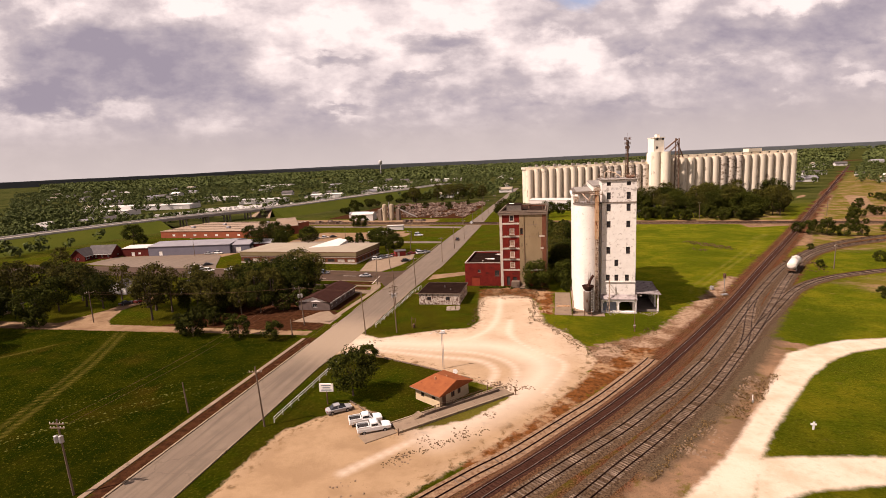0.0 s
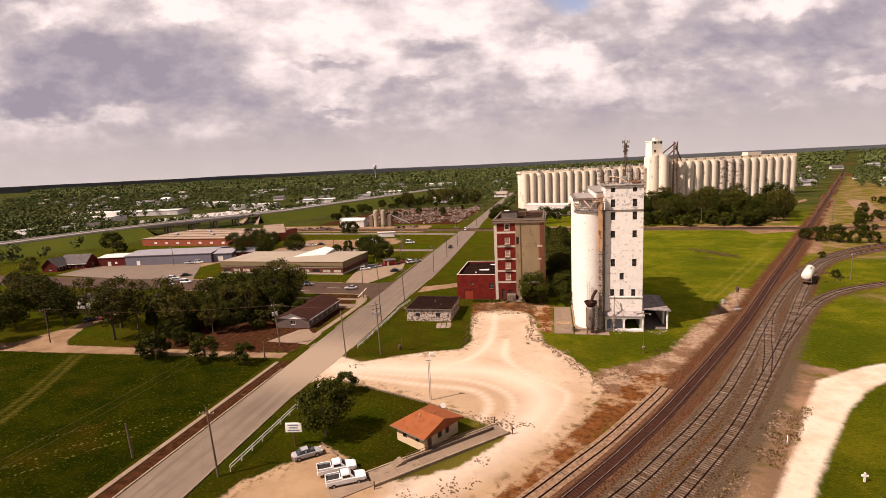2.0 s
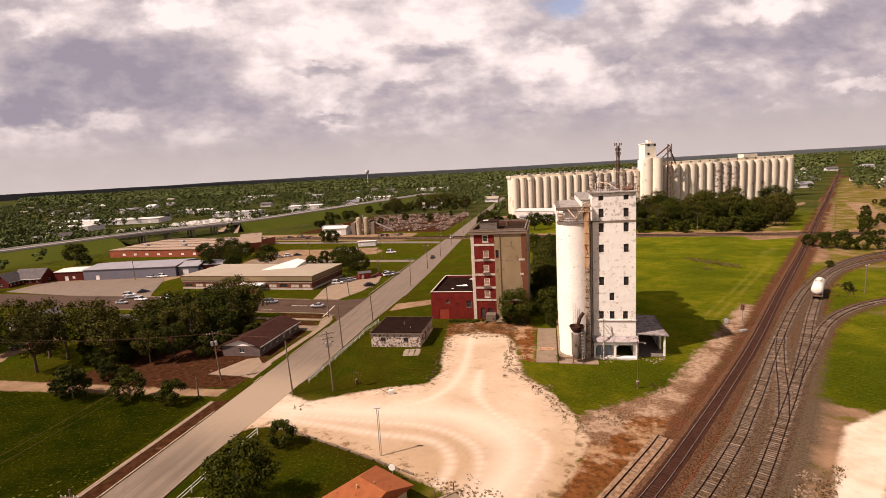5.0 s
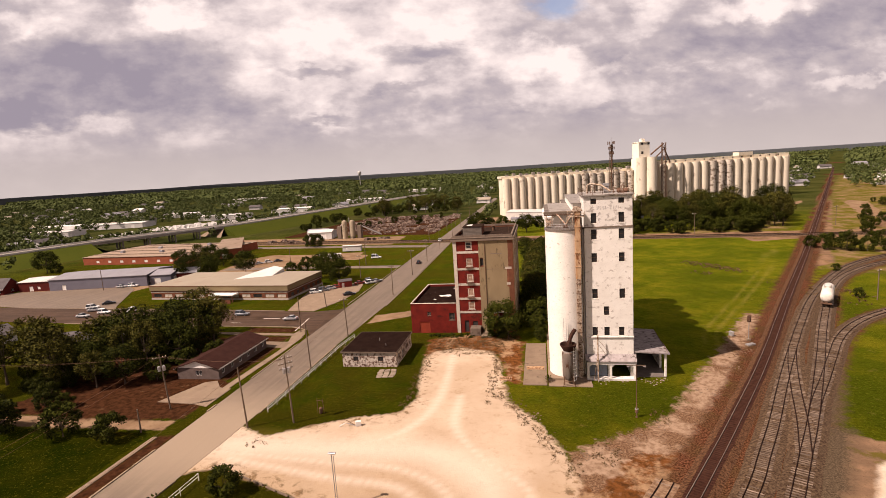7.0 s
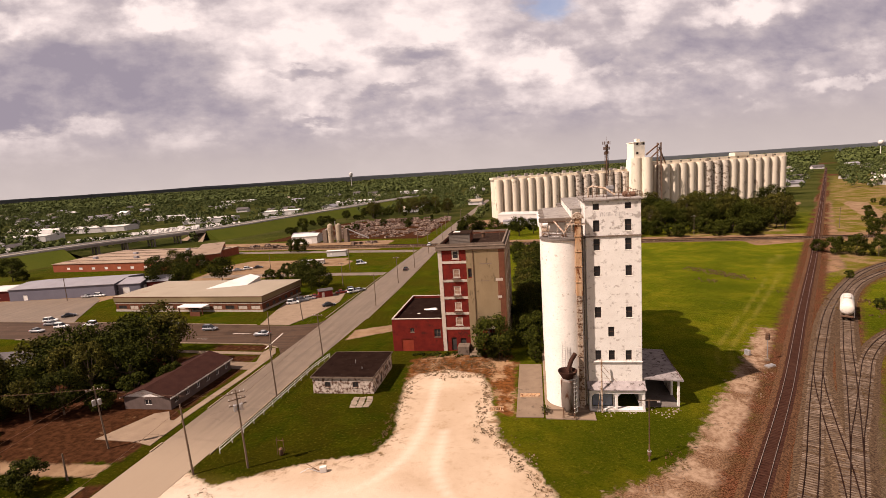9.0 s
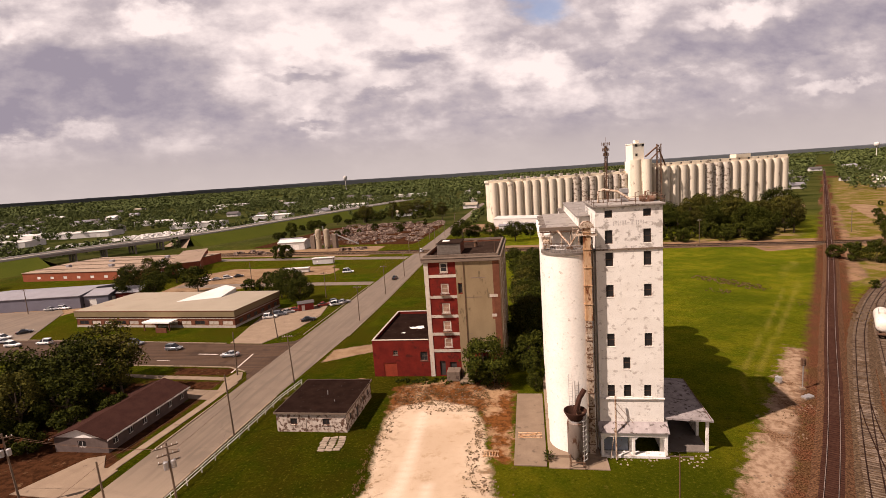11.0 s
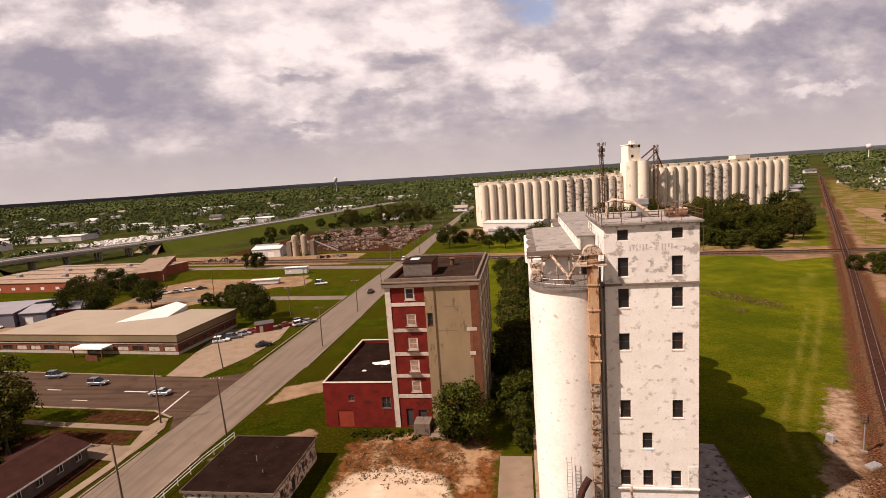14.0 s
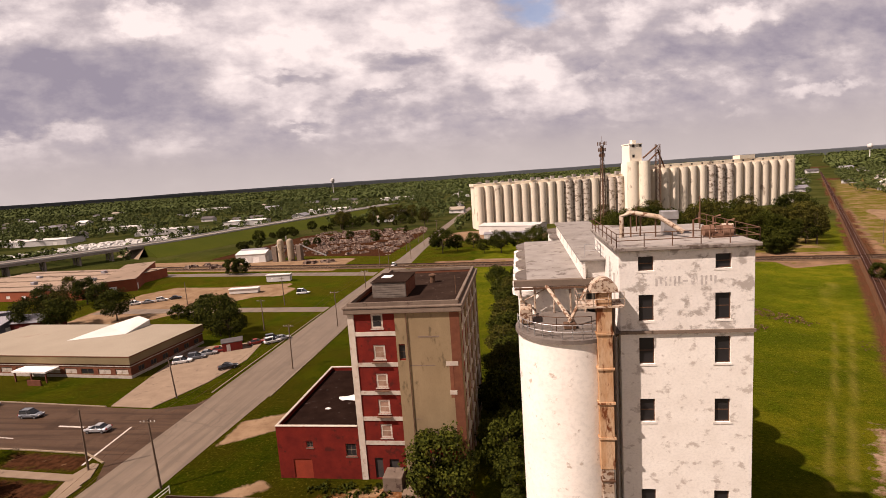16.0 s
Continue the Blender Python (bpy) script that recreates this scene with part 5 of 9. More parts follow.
    part("hatch", bevelled(boxes((-13.0, -12.1, 0.9, 1.8, TOP + 0.1, TOP + 0.5)), 0.05), M_DARKSTEEL, root)
    part("hopper", bevelled(boxes((-16.3, -15.3, 2.6, 4.2, TOP + 0.1, TOP + 1.4)), 0.1), M_RUSTPALE, root)
    # the bucket leg
    lx0, lx1, ly0, ly1 = -10.9, -9.85, -1.45, -0.72
    part("leg_casing", bevelled(boxes((lx0, lx1, ly0, ly1, 21.0, 34.4)), 0.04), M_RUST, root, "rusty sheet steel leg casing")
    part("lower_casing", bevelled(boxes((lx0 + 0.1, lx1 - 0.1, ly0 + 0.05, ly1, 0.1, 21.0)), 0.04), M_RUSTPALE, root, "pale leg casing with black flaking paint")
    for z in (23.4, 26.1, 28.7, 31.3):
        part("casing_flange", boxes((lx0 - 0.09, lx1 + 0.09, ly0 - 0.09, ly1 + 0.05, z, z + 0.14)), M_RUST, root)
    for z in range(2, 21, 2):
        part("casing_flange", boxes((lx0 + 0.03, lx1 - 0.03, ly0 - 0.01, ly1 + 0.02, z, z + 0.12)), M_DARKSTEEL, root)
    bm = bmesh.new()
    prof = [(0.95 * math.cos(a), 34.4 + 0.95 * math.sin(a)) for a in [math.pi * k / 12 for k in range(13)]]
    for y in (ly0 - 0.15, ly1 + 0.3):
        f = bm.faces.new([bm.verts.new(((lx0 + lx1) / 2 + x, y, z)) for x, z in prof])
    bm.faces.ensure_lookup_table()
    a, b = bm.faces[0].verts[:], bm.faces[1].verts[:]
    for k in range(13):
        bm.faces.new((a[k], a[(k + 1) % 13], b[(k + 1) % 13], b[k]))
    part("leg_head", bm, M_RUSTPALE, root, "rounded pale steel head of the leg")
    part("leg_platform", boxes((-12.2, X0, ly0 - 0.15, 0.4, 33.3, 33.42)), M_RUSTPALE, root)
    railing(root, [(-12.2, 0.2, 33.42), (-12.2, ly0 - 0.15, 33.42), (X0, ly0 - 0.15, 33.42)], 1.0, 0.03, 1.0, M_RUSTPALE)
    part("pipe", tubes([([(-9.6, -0.5, 0.2), (-9.6, -0.5, 33.0)], 0.11)], 8), M_CORNICE, root)
    part("pipe", tubes([([(-11.5, -1.0, 1.0), (-11.5, -1.0, 22.0), (-11.3, -1.0, 24.0)], 0.07)], 6), M_GALV, root)
    # loading porch
    M_LEANTO = mat("mottled_grey_roofing", (0.34, 0.295, 0.28), (0.20, 0.165, 0.155), 0.9, 6.0, 0.9, bump=0.4, stain=(0.085, 0.065, 0.055), stain_scale=1.1, stain_at=0.54)
    for x in (-8.95, -4.55, 0.0):
        part("porch_post", bevelled(boxes((x - 0.22, x + 0.22, -1.35, -0.95, 0.1, 3.5)), 0.04), M_WHITE, root)
    part("porch_beam", bevelled(boxes((-9.2, 0.25, -1.42, -0.9, 3.3, 3.95)), 0.06), M_WHITE, root)
    for x, s in ((-8.7, 1), (-4.8, -1), (-4.3, 1), (-0.25, -1)):
        bm = bmesh.new()
        vs = [bm.verts.new((x + s * dx, y, 3.3 + dz)) for y in (-1.3, -1.0) for dx, dz in ((0, 0), (0.5, 0), (0, -0.5))]
        for f in ((0, 1, 2), (3, 5, 4), (0, 3, 4, 1), (1, 4, 5, 2), (2, 5, 3, 0)):
            bm.faces.new([vs[i] for i in f])
        part("bracket", bm, M_WHITE, root)
    bm = bmesh.new()
    vs = [bm.verts.new(p) for p in ((-9.4, -1.65, 3.95), (0.4, -1.65, 3.95), (0.4, -0.02, 4.9), (-9.4, -0.02, 4.9), (-9.4, -1.65, 4.1), (0.4, -1.65, 4.1), (0.4, -0.02, 5.05), (-9.4, -0.02, 5.05))]
    for f in ((0, 3, 2, 1), (4, 5, 6, 7), (0, 1, 5, 4), (1, 2, 6, 5), (2, 3, 7, 6), (3, 0, 4, 7)):
        bm.faces.new([vs[i] for i in f])
    part("porch_roof", bm, M_LEANTO, root, "mottled grey porch roof")
    part("porch_sill", bevelled(boxes((-9.2, 0.3, -1.4, -0.05, -0.1, 0.42)), 0.06), M_PEEL, root)
    part("roller_door", boxes((-8.5, -5.1, 0.12, 0.2, 0.4, 2.9)), M_STEEL, root)
    part("ladder_post", tubes([([(-7.1, -2.1, 0.1), (-7.0, -1.2, 9.6)], 0.13), ([(-7.0, -1.2, 8.6), (-4.4, -0.6, 5.1)], 0.05), ([(-7.0, -1.2, 7.6), (-5.2, -0.9, 5.0)], 0.05), ([(-7.9, -1.9, 0.1), (-7.2, -1.5, 4.6)], 0.06)]), M_RUSTPALE, root)
    bm = bmesh.new()
    for k in range(12):
        tube(bm, [(-13.6, -1.9, 8.2 + 0.4 * k), (-13.1, -1.9, 8.2 + 0.4 * k)], 0.025, 5)
    for x in (-13.6, -13.1):
        tube(bm, [(x, -1.9, 7.8), (x, -1.9, 13.2)], 0.035, 5)
    part("ladder", bm, M_GALV, root)
    part("wall_door", boxes((-1.0, -0.1, -0.05, 0.0, 8.8, 11.2)), M_PEEL, root)
    # drive-through shed
    for x, y in ((0.45, 0.9), (6.2, 0.9), (6.2, 5.5), (6.2, 10.0), (6.2, 14.5), (0.45, 14.5)):
        part("shed_post", bevelled(boxes((x - 0.2, x + 0.2, y - 0.2, y + 0.2, 0.1, 4.9)), 0.03), M_WHITE, root)
    part("shed_wall", boxes((6.1, 6.3, 5.7, 14.3, 0.1, 2.4)), M_PEEL, root)
    # the second, back wall is added and coloured dark to imitate interior shade
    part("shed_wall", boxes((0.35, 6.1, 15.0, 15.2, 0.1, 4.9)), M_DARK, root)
    bm = bmesh.new()
    vs = [bm.verts.new(p) for p in ((0.1, 0.2, 5.3), (6.9, 0.2, 4.9), (6.9, 15.6, 4.9), (0.1, 15.6, 5.3), (0.1, 0.2, 5.6), (6.9, 0.2, 5.15), (6.9, 15.6, 5.15), (0.1, 15.6, 5.6))]
    for f in ((0, 3, 2, 1), (4, 5, 6, 7), (0, 1, 5, 4), (1, 2, 6, 5), (2, 3, 7, 6), (3, 0, 4, 7)):
        bm.faces.new([vs[i] for i in f])
    part("shed_roof", bm, M_LEANTO, root, "grey weathered lean-to roof")
    part("shed_pipe", tubes([([(6.6, 0.5, 5.25), (6.9, 15.4, 5.3)], 0.06), ([(0.6, 9.0, 5.6), (0.25, 8.6, 9.6)], 0.07), ([(1.2, 10.5, 5.5), (1.2, 10.5, 6.6), (1.9, 10.5, 6.6)], 0.12)]), M_DARKSTEEL, root)
    # faded lettering
    M_FADED = mat("faded_grey_lettering", (0.36, 0.32, 0.29), (0.50, 0.45, 0.41), 2.5, 10.0, 0.9, stain=(0.62, 0.57, 0.52), stain_scale=2.2, stain_at=0.5)
    part("lettering_bar", boxes((-4.75, -4.4, -0.03, -0.022, 34.62, 34.76)), M_FADED, root)
    for x in (-6.6, -5.95, -5.35, -4.2, -3.55, -2.95):
        part("lettering_bar", boxes((x, x + 0.16, -0.03, -0.022, 34.36, 35.05), (x + 0.30, x + 0.44, -0.03, -0.022, 34.36, 35.05)), M_FADED, root)
    part("plinth", boxes((-16.9, -9.3, -1.9, 28.0, 0.0, 0.55)), M_CONCRETE, root)


grain_elevator()


def cyclone_tank():
    root = thing("dust_tank", pose(-12.9, -3.35, 0.1), "stained grey steel dust tank with dark rusted hopper on legs", "tank")
    bm = bmesh.new()
    lathe(bm, [(0.7, 0.9), (1.2, 1.7), (1.22, 6.6), (1.1, 6.7)], 0, 0, 28)
    part("tank_body", bm, mat("stained_dull_steel", (0.27, 0.215, 0.18), (0.17, 0.125, 0.10), 1.0, 6.0, 0.7, 0.2, stain=(0.10, 0.05, 0.03), stain_scale=1.2, stain_at=0.54, streak=2.5), root)
    bm = bmesh.new()
    lathe(bm, [(0.9, 6.9), (1.62, 8.1), (1.62, 8.3), (1.52, 8.3), (0.85, 7.0)], 0, 0, 28, caps=False)
    lathe(bm, [(0.01, 7.05), (0.86, 7.05)], 0, 0, 28, caps=False)
    part("hopper", bm, mat("black_rusted_iron", (0.030, 0.014, 0.010), (0.055, 0.024, 0.016), 1.5, 8.0, 0.9), root, "dark rusted open hopper")
    part("collar", tubes([([(0, 0, 6.6), (0, 0, 6.95)], 0.95)], 20), M_GALV, root)
    part("chute", tubes([([(0.1, 0.2, 8.1), (0.7, 0.7, 9.8), (1.5, 1.2, 10.9)], 0.38)], 8), MATS["black_rusted_iron"], root, "dark rusted chute")
    for x, y in ((-0.9, -0.9), (0.9, -0.9), (-0.9, 0.7), (0.9, 0.7)):
        part("leg", tubes([([(x, y, 0), (x, y, 1.9)], 0.09)], 6), M_DARKSTEEL, root)
    part("foot_frame", tubes([([(-1.1, -1.5, 0), (-1.1, -1.5, 1.0), (1.1, -1.5, 1.0), (1.1, -1.5, 0)], 0.08)]), M_DARKSTEEL, root)
    bm = bmesh.new()
    for a in (-0.85, -0.25, 0.3):
        x, y = 1.5 * math.cos(a), 1.5 * math.sin(a)
        tube(bm, [(x, y, 0.8), (x, y, 8.2)], 0.05, 6)
    part("cage_rail", bm, M_GALV, root)
    for k in range(9):
        z = 1.2 + 0.75 * k
        bm = bmesh.new()
        tube(bm, [(1.52 * math.cos(a), 1.52 * math.sin(a), z + 0.1 * math.sin(3 * a)) for a in [-0.95 + 0.25 * i for i in range(6)]], 0.06, 6)
        part("cage_ring", bm, M_TRIM, root)
    part("back_panel", bevelled(boxes((0.2, 1.3, 0.3, 1.2, 0.9, 7.8)), 0.04), M_DARKSTEEL, root)


cyclone_tank()


# ---- brick mill ----
def brick_mill():
    root = thing("brick_mill", IDENT, "six-storey red brick mill with stained tan stucco and flat tar roof", "mill building")
    x0, x1, y0, y1, H = -40.5, -24.8, 29.5, 55.0, 26.0
    floors = [22.6, 18.1, 13.9, 10.0, 6.3]
    holes = [(3.3, 5.0, z + 0.2, z + 2.3) for z in floors] + [(2.0, 3.2, 0.2, 3.4), (4.2, 5.6, 0.2, 3.2), (7.0, 7.9, 18.3, 20.3)]
    M_BOARD = mat("weathered_window_board", (0.30, 0.20, 0.14), (0.20, 0.10, 0.07), 1.5, 9.0, 0.9, spread=0.25)
    part("front_wall", walled(pose(x0, y0, 0), x1 - x0, H, 0.35, holes), M_REDBRICK, root)
    for a, b, c, d in holes[:5]:
        window_part(root, pose(x0 + a, y0 - 0.02, c), b - a, d - c, M_BAND, M_BOARD if c < 22 else M_GLASS, (0, 1), 0.26, sill=M_BAND)
    window_part(root, pose(x0 + 7.0, y0 + 0.06, 18.3), 0.9, 2.0, M_DARKSTEEL, M_GLASS, (0, 1), 0.08)
    # dark panels painted as the shade within the doorways
    for a, b in ((2.0, 3.2), (4.2, 5.6)):
        part("doorway", boxes((x0 + a, x0 + b, y0 + 0.2, y0 + 0.26, 0.0, 3.4)), M_DARK, root)
    part("pilaster", boxes((x0 - 0.06, x0 + 0.85, y0 - 0.14, y0, 0, 25.0)), M_BAND, root)
    part("pilaster", boxes((x0 + 6.7, x0 + 8.3, y0 - 0.12, y0, 0, 18.1), (x0 + 6.7, x0 + 7.0, y0 - 0.12, y0, 18.1, 20.5), (x0 + 7.9, x0 + 8.3, y0 - 0.12, y0, 18.1, 20.5), (x0 + 6.7, x0 + 8.3, y0 - 0.12, y0, 20.5, 25.0)), M_STUCCO, root)
    part("stucco_panel", boxes((x0 + 8.3, x1 - 1.3, y0 - 0.09, y0, 6.2, 25.0)), M_STUCCO, root, "stained tan stucco panel")
    for a, b, c, d in ((8.3, 12.0, 17.3, 17.42), (8.3, 9.6, 9.4, 9.5), (9.8, 12.8, 21.4, 21.6)):
        part("stucco_seam", boxes((x0 + a, x0 + b, y0 - 0.115, y0 - 0.09, c, d)), M_CORNICE, root)
    part("corner_brick", boxes((x1 - 1.3, x1 + 0.02, y0 - 0.10, y0, 0, 25.0)), M_BROWNBRICK, root)
    part("torn_patch", boxes((x1 - 1.75, x1 - 1.25, y0 - 0.13, y0 - 0.1, 12.6, 17.4)), M_BROWNBRICK, root)
    part("corner_band", boxes((x1 - 2.2, x1 - 0.5, y0 - 0.17, y0 - 0.1, 17.3, 17.9)), M_BAND, root)
    part("corner_band", boxes((x1 - 1.9, x1 - 0.9, y0 - 0.17, y0 - 0.1, 13.1, 13.7)), M_BAND, root)
    for z in floors:
        part("floor_band", boxes((x0 + 0.85, x0 + 6.7, y0 - 0.1, y0, z - 0.85, z - 0.25)), M_BAND, root)
    part("floor_band", boxes((x0 + 8.3, x1 - 1.3, y0 - 0.16, y0, 5.4, 6.1)), M_BAND, root)
    part("downpipe", tubes([([(x0 + 8.35, y0 - 0.22, 0.3), (x0 + 8.35, y0 - 0.22, 25.0)], 0.07)], 6), M_DARKSTEEL, root)
    nb = 8
    bay = (y1 - y0 - 0.35) / nb
    side = [(bay * k + 0.75, bay * k + bay - 0.55, z - 0.1, z + 2.5) for k in range(nb) for z in floors] + [(bay * k + 0.75, bay * k + bay - 0.55, 1.2, 4.2) for k in range(nb)]
    part("side_wall", walled(right_wall(x1, y0 + 0.35), y1 - y0 - 0.35, H, 0.35, side), M_REDBRICK, root)
    for a, b, c, d in side:
        window_part(root, right_wall(x1 - 0.05, y0 + 0.35) @ pose(a, 0, c), b - a, d - c, M_BAND, M_GLASS, (1, 1), 0.1, sill=M_BAND)
    for k in range(nb + 1):
        y = y0 + 0.35 + bay * k
        part("side_pilaster", boxes((x1, x1 + 0.22, y - 0.25, y + 0.3, 0, 25.0)), M_BAND if k % 2 else M_STUCCO, root)
    for z in floors:
        part("side_band", boxes((x1, x1 + 0.16, y0 + 0.7, y1 - 0.1, z - 0.75, z - 0.25)), M_BAND, root)
    part("side_wall", walled(left_wall(x0, y1), y1 - y0 - 0.35, H, 0.35, []), M_BROWNBRICK, root)
    part("back_wall", walled(back_wall(x1 - 0.35, y1), x1 - x0 - 0.7, H, 0.35, []), M_BROWNBRICK, root)
    part("roof", boxes((x0 + 0.35, x1 - 0.35, y0 + 0.35, y1 - 0.35, 25.2, 25.6)), M_TAR, root, "flat dark tar roof")
    o = 0.5
    for a, b, c, d in ((x0 - o, x1 + o, y0 - o, y0), (x0 - o, x1 + o, y1, y1 + o), (x0 - o, x0, y0, y1), (x1, x1 + o, y0, y1)):
        part("cornice", bevelled(boxes((a, b, c, d, 25.0, 25.7)), 0.08), M_CORNICE, root)
        part("cornice_cap", bevelled(boxes((a - (0.1 if b - a > 2 or a < x0 else 0), b + (0.1 if b - a > 2 or a > x0 else 0), c - 0.08, d + 0.08, 25.75, 26.0)), 0.05), M_CORNICE, root)
    for a, b, c, d in ((x0, x1, y0 + 0.003, y0 + 0.4), (x0, x1, y1 - 0.4, y1 - 0.003), (x0 + 0.003, x0 + 0.4, y0 + 0.4, y1 - 0.4), (x1 - 0.4, x1 - 0.003, y0 + 0.4, y1 - 0.4)):
        part("parapet", boxes((a, b, c, d, 26.002, 26.5)), M_CORNICE, root)
    M_GREYWOOD = mat("grey_weathered_boards", (0.20, 0.165, 0.135), (0.13, 0.10, 0.08), 1.2, 9.0, 0.9)
    part("penthouse", walled(pose(x0 + 1.9, 36.0, 25.6), 5.2, 2.3, 0.2), M_GREYWOOD, root)
    part("penthouse", boxes((x0 + 1.9, x0 + 2.1, 36.2, 43.0, 25.6, 27.9), (x0 + 6.9, x0 + 7.1, 36.2, 43.0, 25.6, 27.9), (x0 + 2.1, x0 + 6.9, 42.8, 43.0, 25.6, 27.9)), M_BROWNBRICK, root)
    part("penthouse_roof", boxes((x0 + 1.75, x0 + 7.25, 35.85, 43.15, 27.9, 28.05)), M_TAR, root)
    part("torn_sheet", boxes((x0 + 2.6, x0 + 4.2, 39.0, 41.0, 28.054, 28.12)), M_TRIM, root)
    for k in range(6):
        part("penthouse_board", boxes((x0 + 1.95, x0 + 7.05, 35.96, 36.0, 25.75 + 0.36 * k, 26.0 + 0.36 * k)), M_GREYWOOD, root)
    bm = bmesh.new()
    tube(bm, [(-31.0, 46.0, 25.6), (-31.0, 46.0, 26.9)], 0.45, 12)
    tube(bm, [(-31.0, 46.0, 26.9), (-31.0, 46.0, 27.15)], 0.7, 12, r1=0.2)
    part("roof_vent", bm, M_DARKSTEEL, root)
    part("roof_rod", tubes([([(-26.0, 37, 25.6), (-26.0, 37, 28.4)], 0.05)]), M_DARKSTEEL, root)
    part("dock", bevelled(boxes((x0 + 3.8, x0 + 6.6, 26.6, 29.3, 0, 2.1)), 0.06), M_CORNICE, root, "concrete loading dock")
    part("dock_step", boxes((x0 + 6.7, x0 + 9.6, 25.4, 29.2, -0.05, 0.35), (x0 + 7.2, x0 + 9.6, 26.8, 29.2, 0.35, 0.7)), M_CONCRETE, root)
    for z in (9.2, 13.1, 17.3):
        part("window_grille", boxes((x0 + 3.1, x0 + 5.2, y0 - 0.6, y0 - 0.16, z + 0.62, z + 0.7)), M_DARKSTEEL, root)


brick_mill()


def red_annex():
    x0, x1, y0, y1, H = -53.3, -40.6, 29.4, 53.0, 8.2
    root = thing("brick_annex", IDENT, "low red brick annex with patched tar roof and boarded door", "annex")
    front = [(2.3, 5.2, 0.05, 3.1), (4.6, 5.6, 4.9, 5.9), (10.6, 12.2, 3.6, 5.6)]
    part("front_wall", walled(pose(x0, y0, 0), x1 - x0, H, 0.3, front), M_REDBRICK, root)
    part("door", boxes((x0 + 2.3, x0 + 5.2, y0 + 0.1, y0 + 0.18, 0.05, 3.1)), mat("faded_orange_boards", (0.27, 0.045, 0.022), (0.20, 0.035, 0.02), 1.2, 9.0, 0.85), root, "faded orange-red boarded door")
    for a, b, c, d in front[1:]:
        window_part(root, pose(x0 + a, y0 + 0.03, c), b - a, d - c, M_CORNICE, M_GLASS, (1, 1), 0.09, sill=M_CORNICE)
    part("side_wall", walled(left_wall(x0, y1), y1 - y0 - 0.3, H, 0.3, [(3 + 5 * k, 4.8 + 5 * k, 2.0, 4.6) for k in range(4)]), M_REDBRICK, root)
    for k in range(4):
        window_part(root, left_wall(x0 + 0.03, y1) @ pose(3 + 5 * k, 0, 2.0), 1.8, 2.6, M_CORNICE, M_GLASS, (1, 1), 0.09)
    part("back_wall", walled(back_wall(x1, y1), x1 - x0 - 0.3, H, 0.3), M_REDBRICK, root)
    part("roof", boxes((x0 + 0.3, x1, y0 + 0.3, y1 - 0.3, 7.3, 7.6)), M_TARDARK, root, "black patched tar roof")
    for a, b, c, d in ((x0 - 0.08, x1 - 0.1, y0 - 0.08, y0 + 0.36), (x0 - 0.08, x0 + 0.36, y0 + 0.36, y1 - 0.36), (x0 - 0.08, x1 - 0.1, y1 - 0.36, y1 + 0.08)):
        part("coping", bevelled(boxes((a, b, c, d, H, H + 0.16)), 0.04), M_BAND, root)
    rnd = random.Random(4)
    for cx, cy, s in ((-45.2, 40.5, 1.5), (-43.4, 50.0, 1.1), (-47.8, 36.5, 0.45)):
        bm = bmesh.new()
        bm.faces.new([bm.verts.new((cx + s * 1.5 * math.cos(a) * rnd.uniform(0.5, 1.1), cy + s * math.sin(a) * rnd.uniform(0.5, 1.1), 7.612 + 0.03 * rnd.random())) for a in [2 * math.pi * k / 11 for k in range(11)]])
        part("loose_sheet", bm, M_TRIM, root)


red_annex()


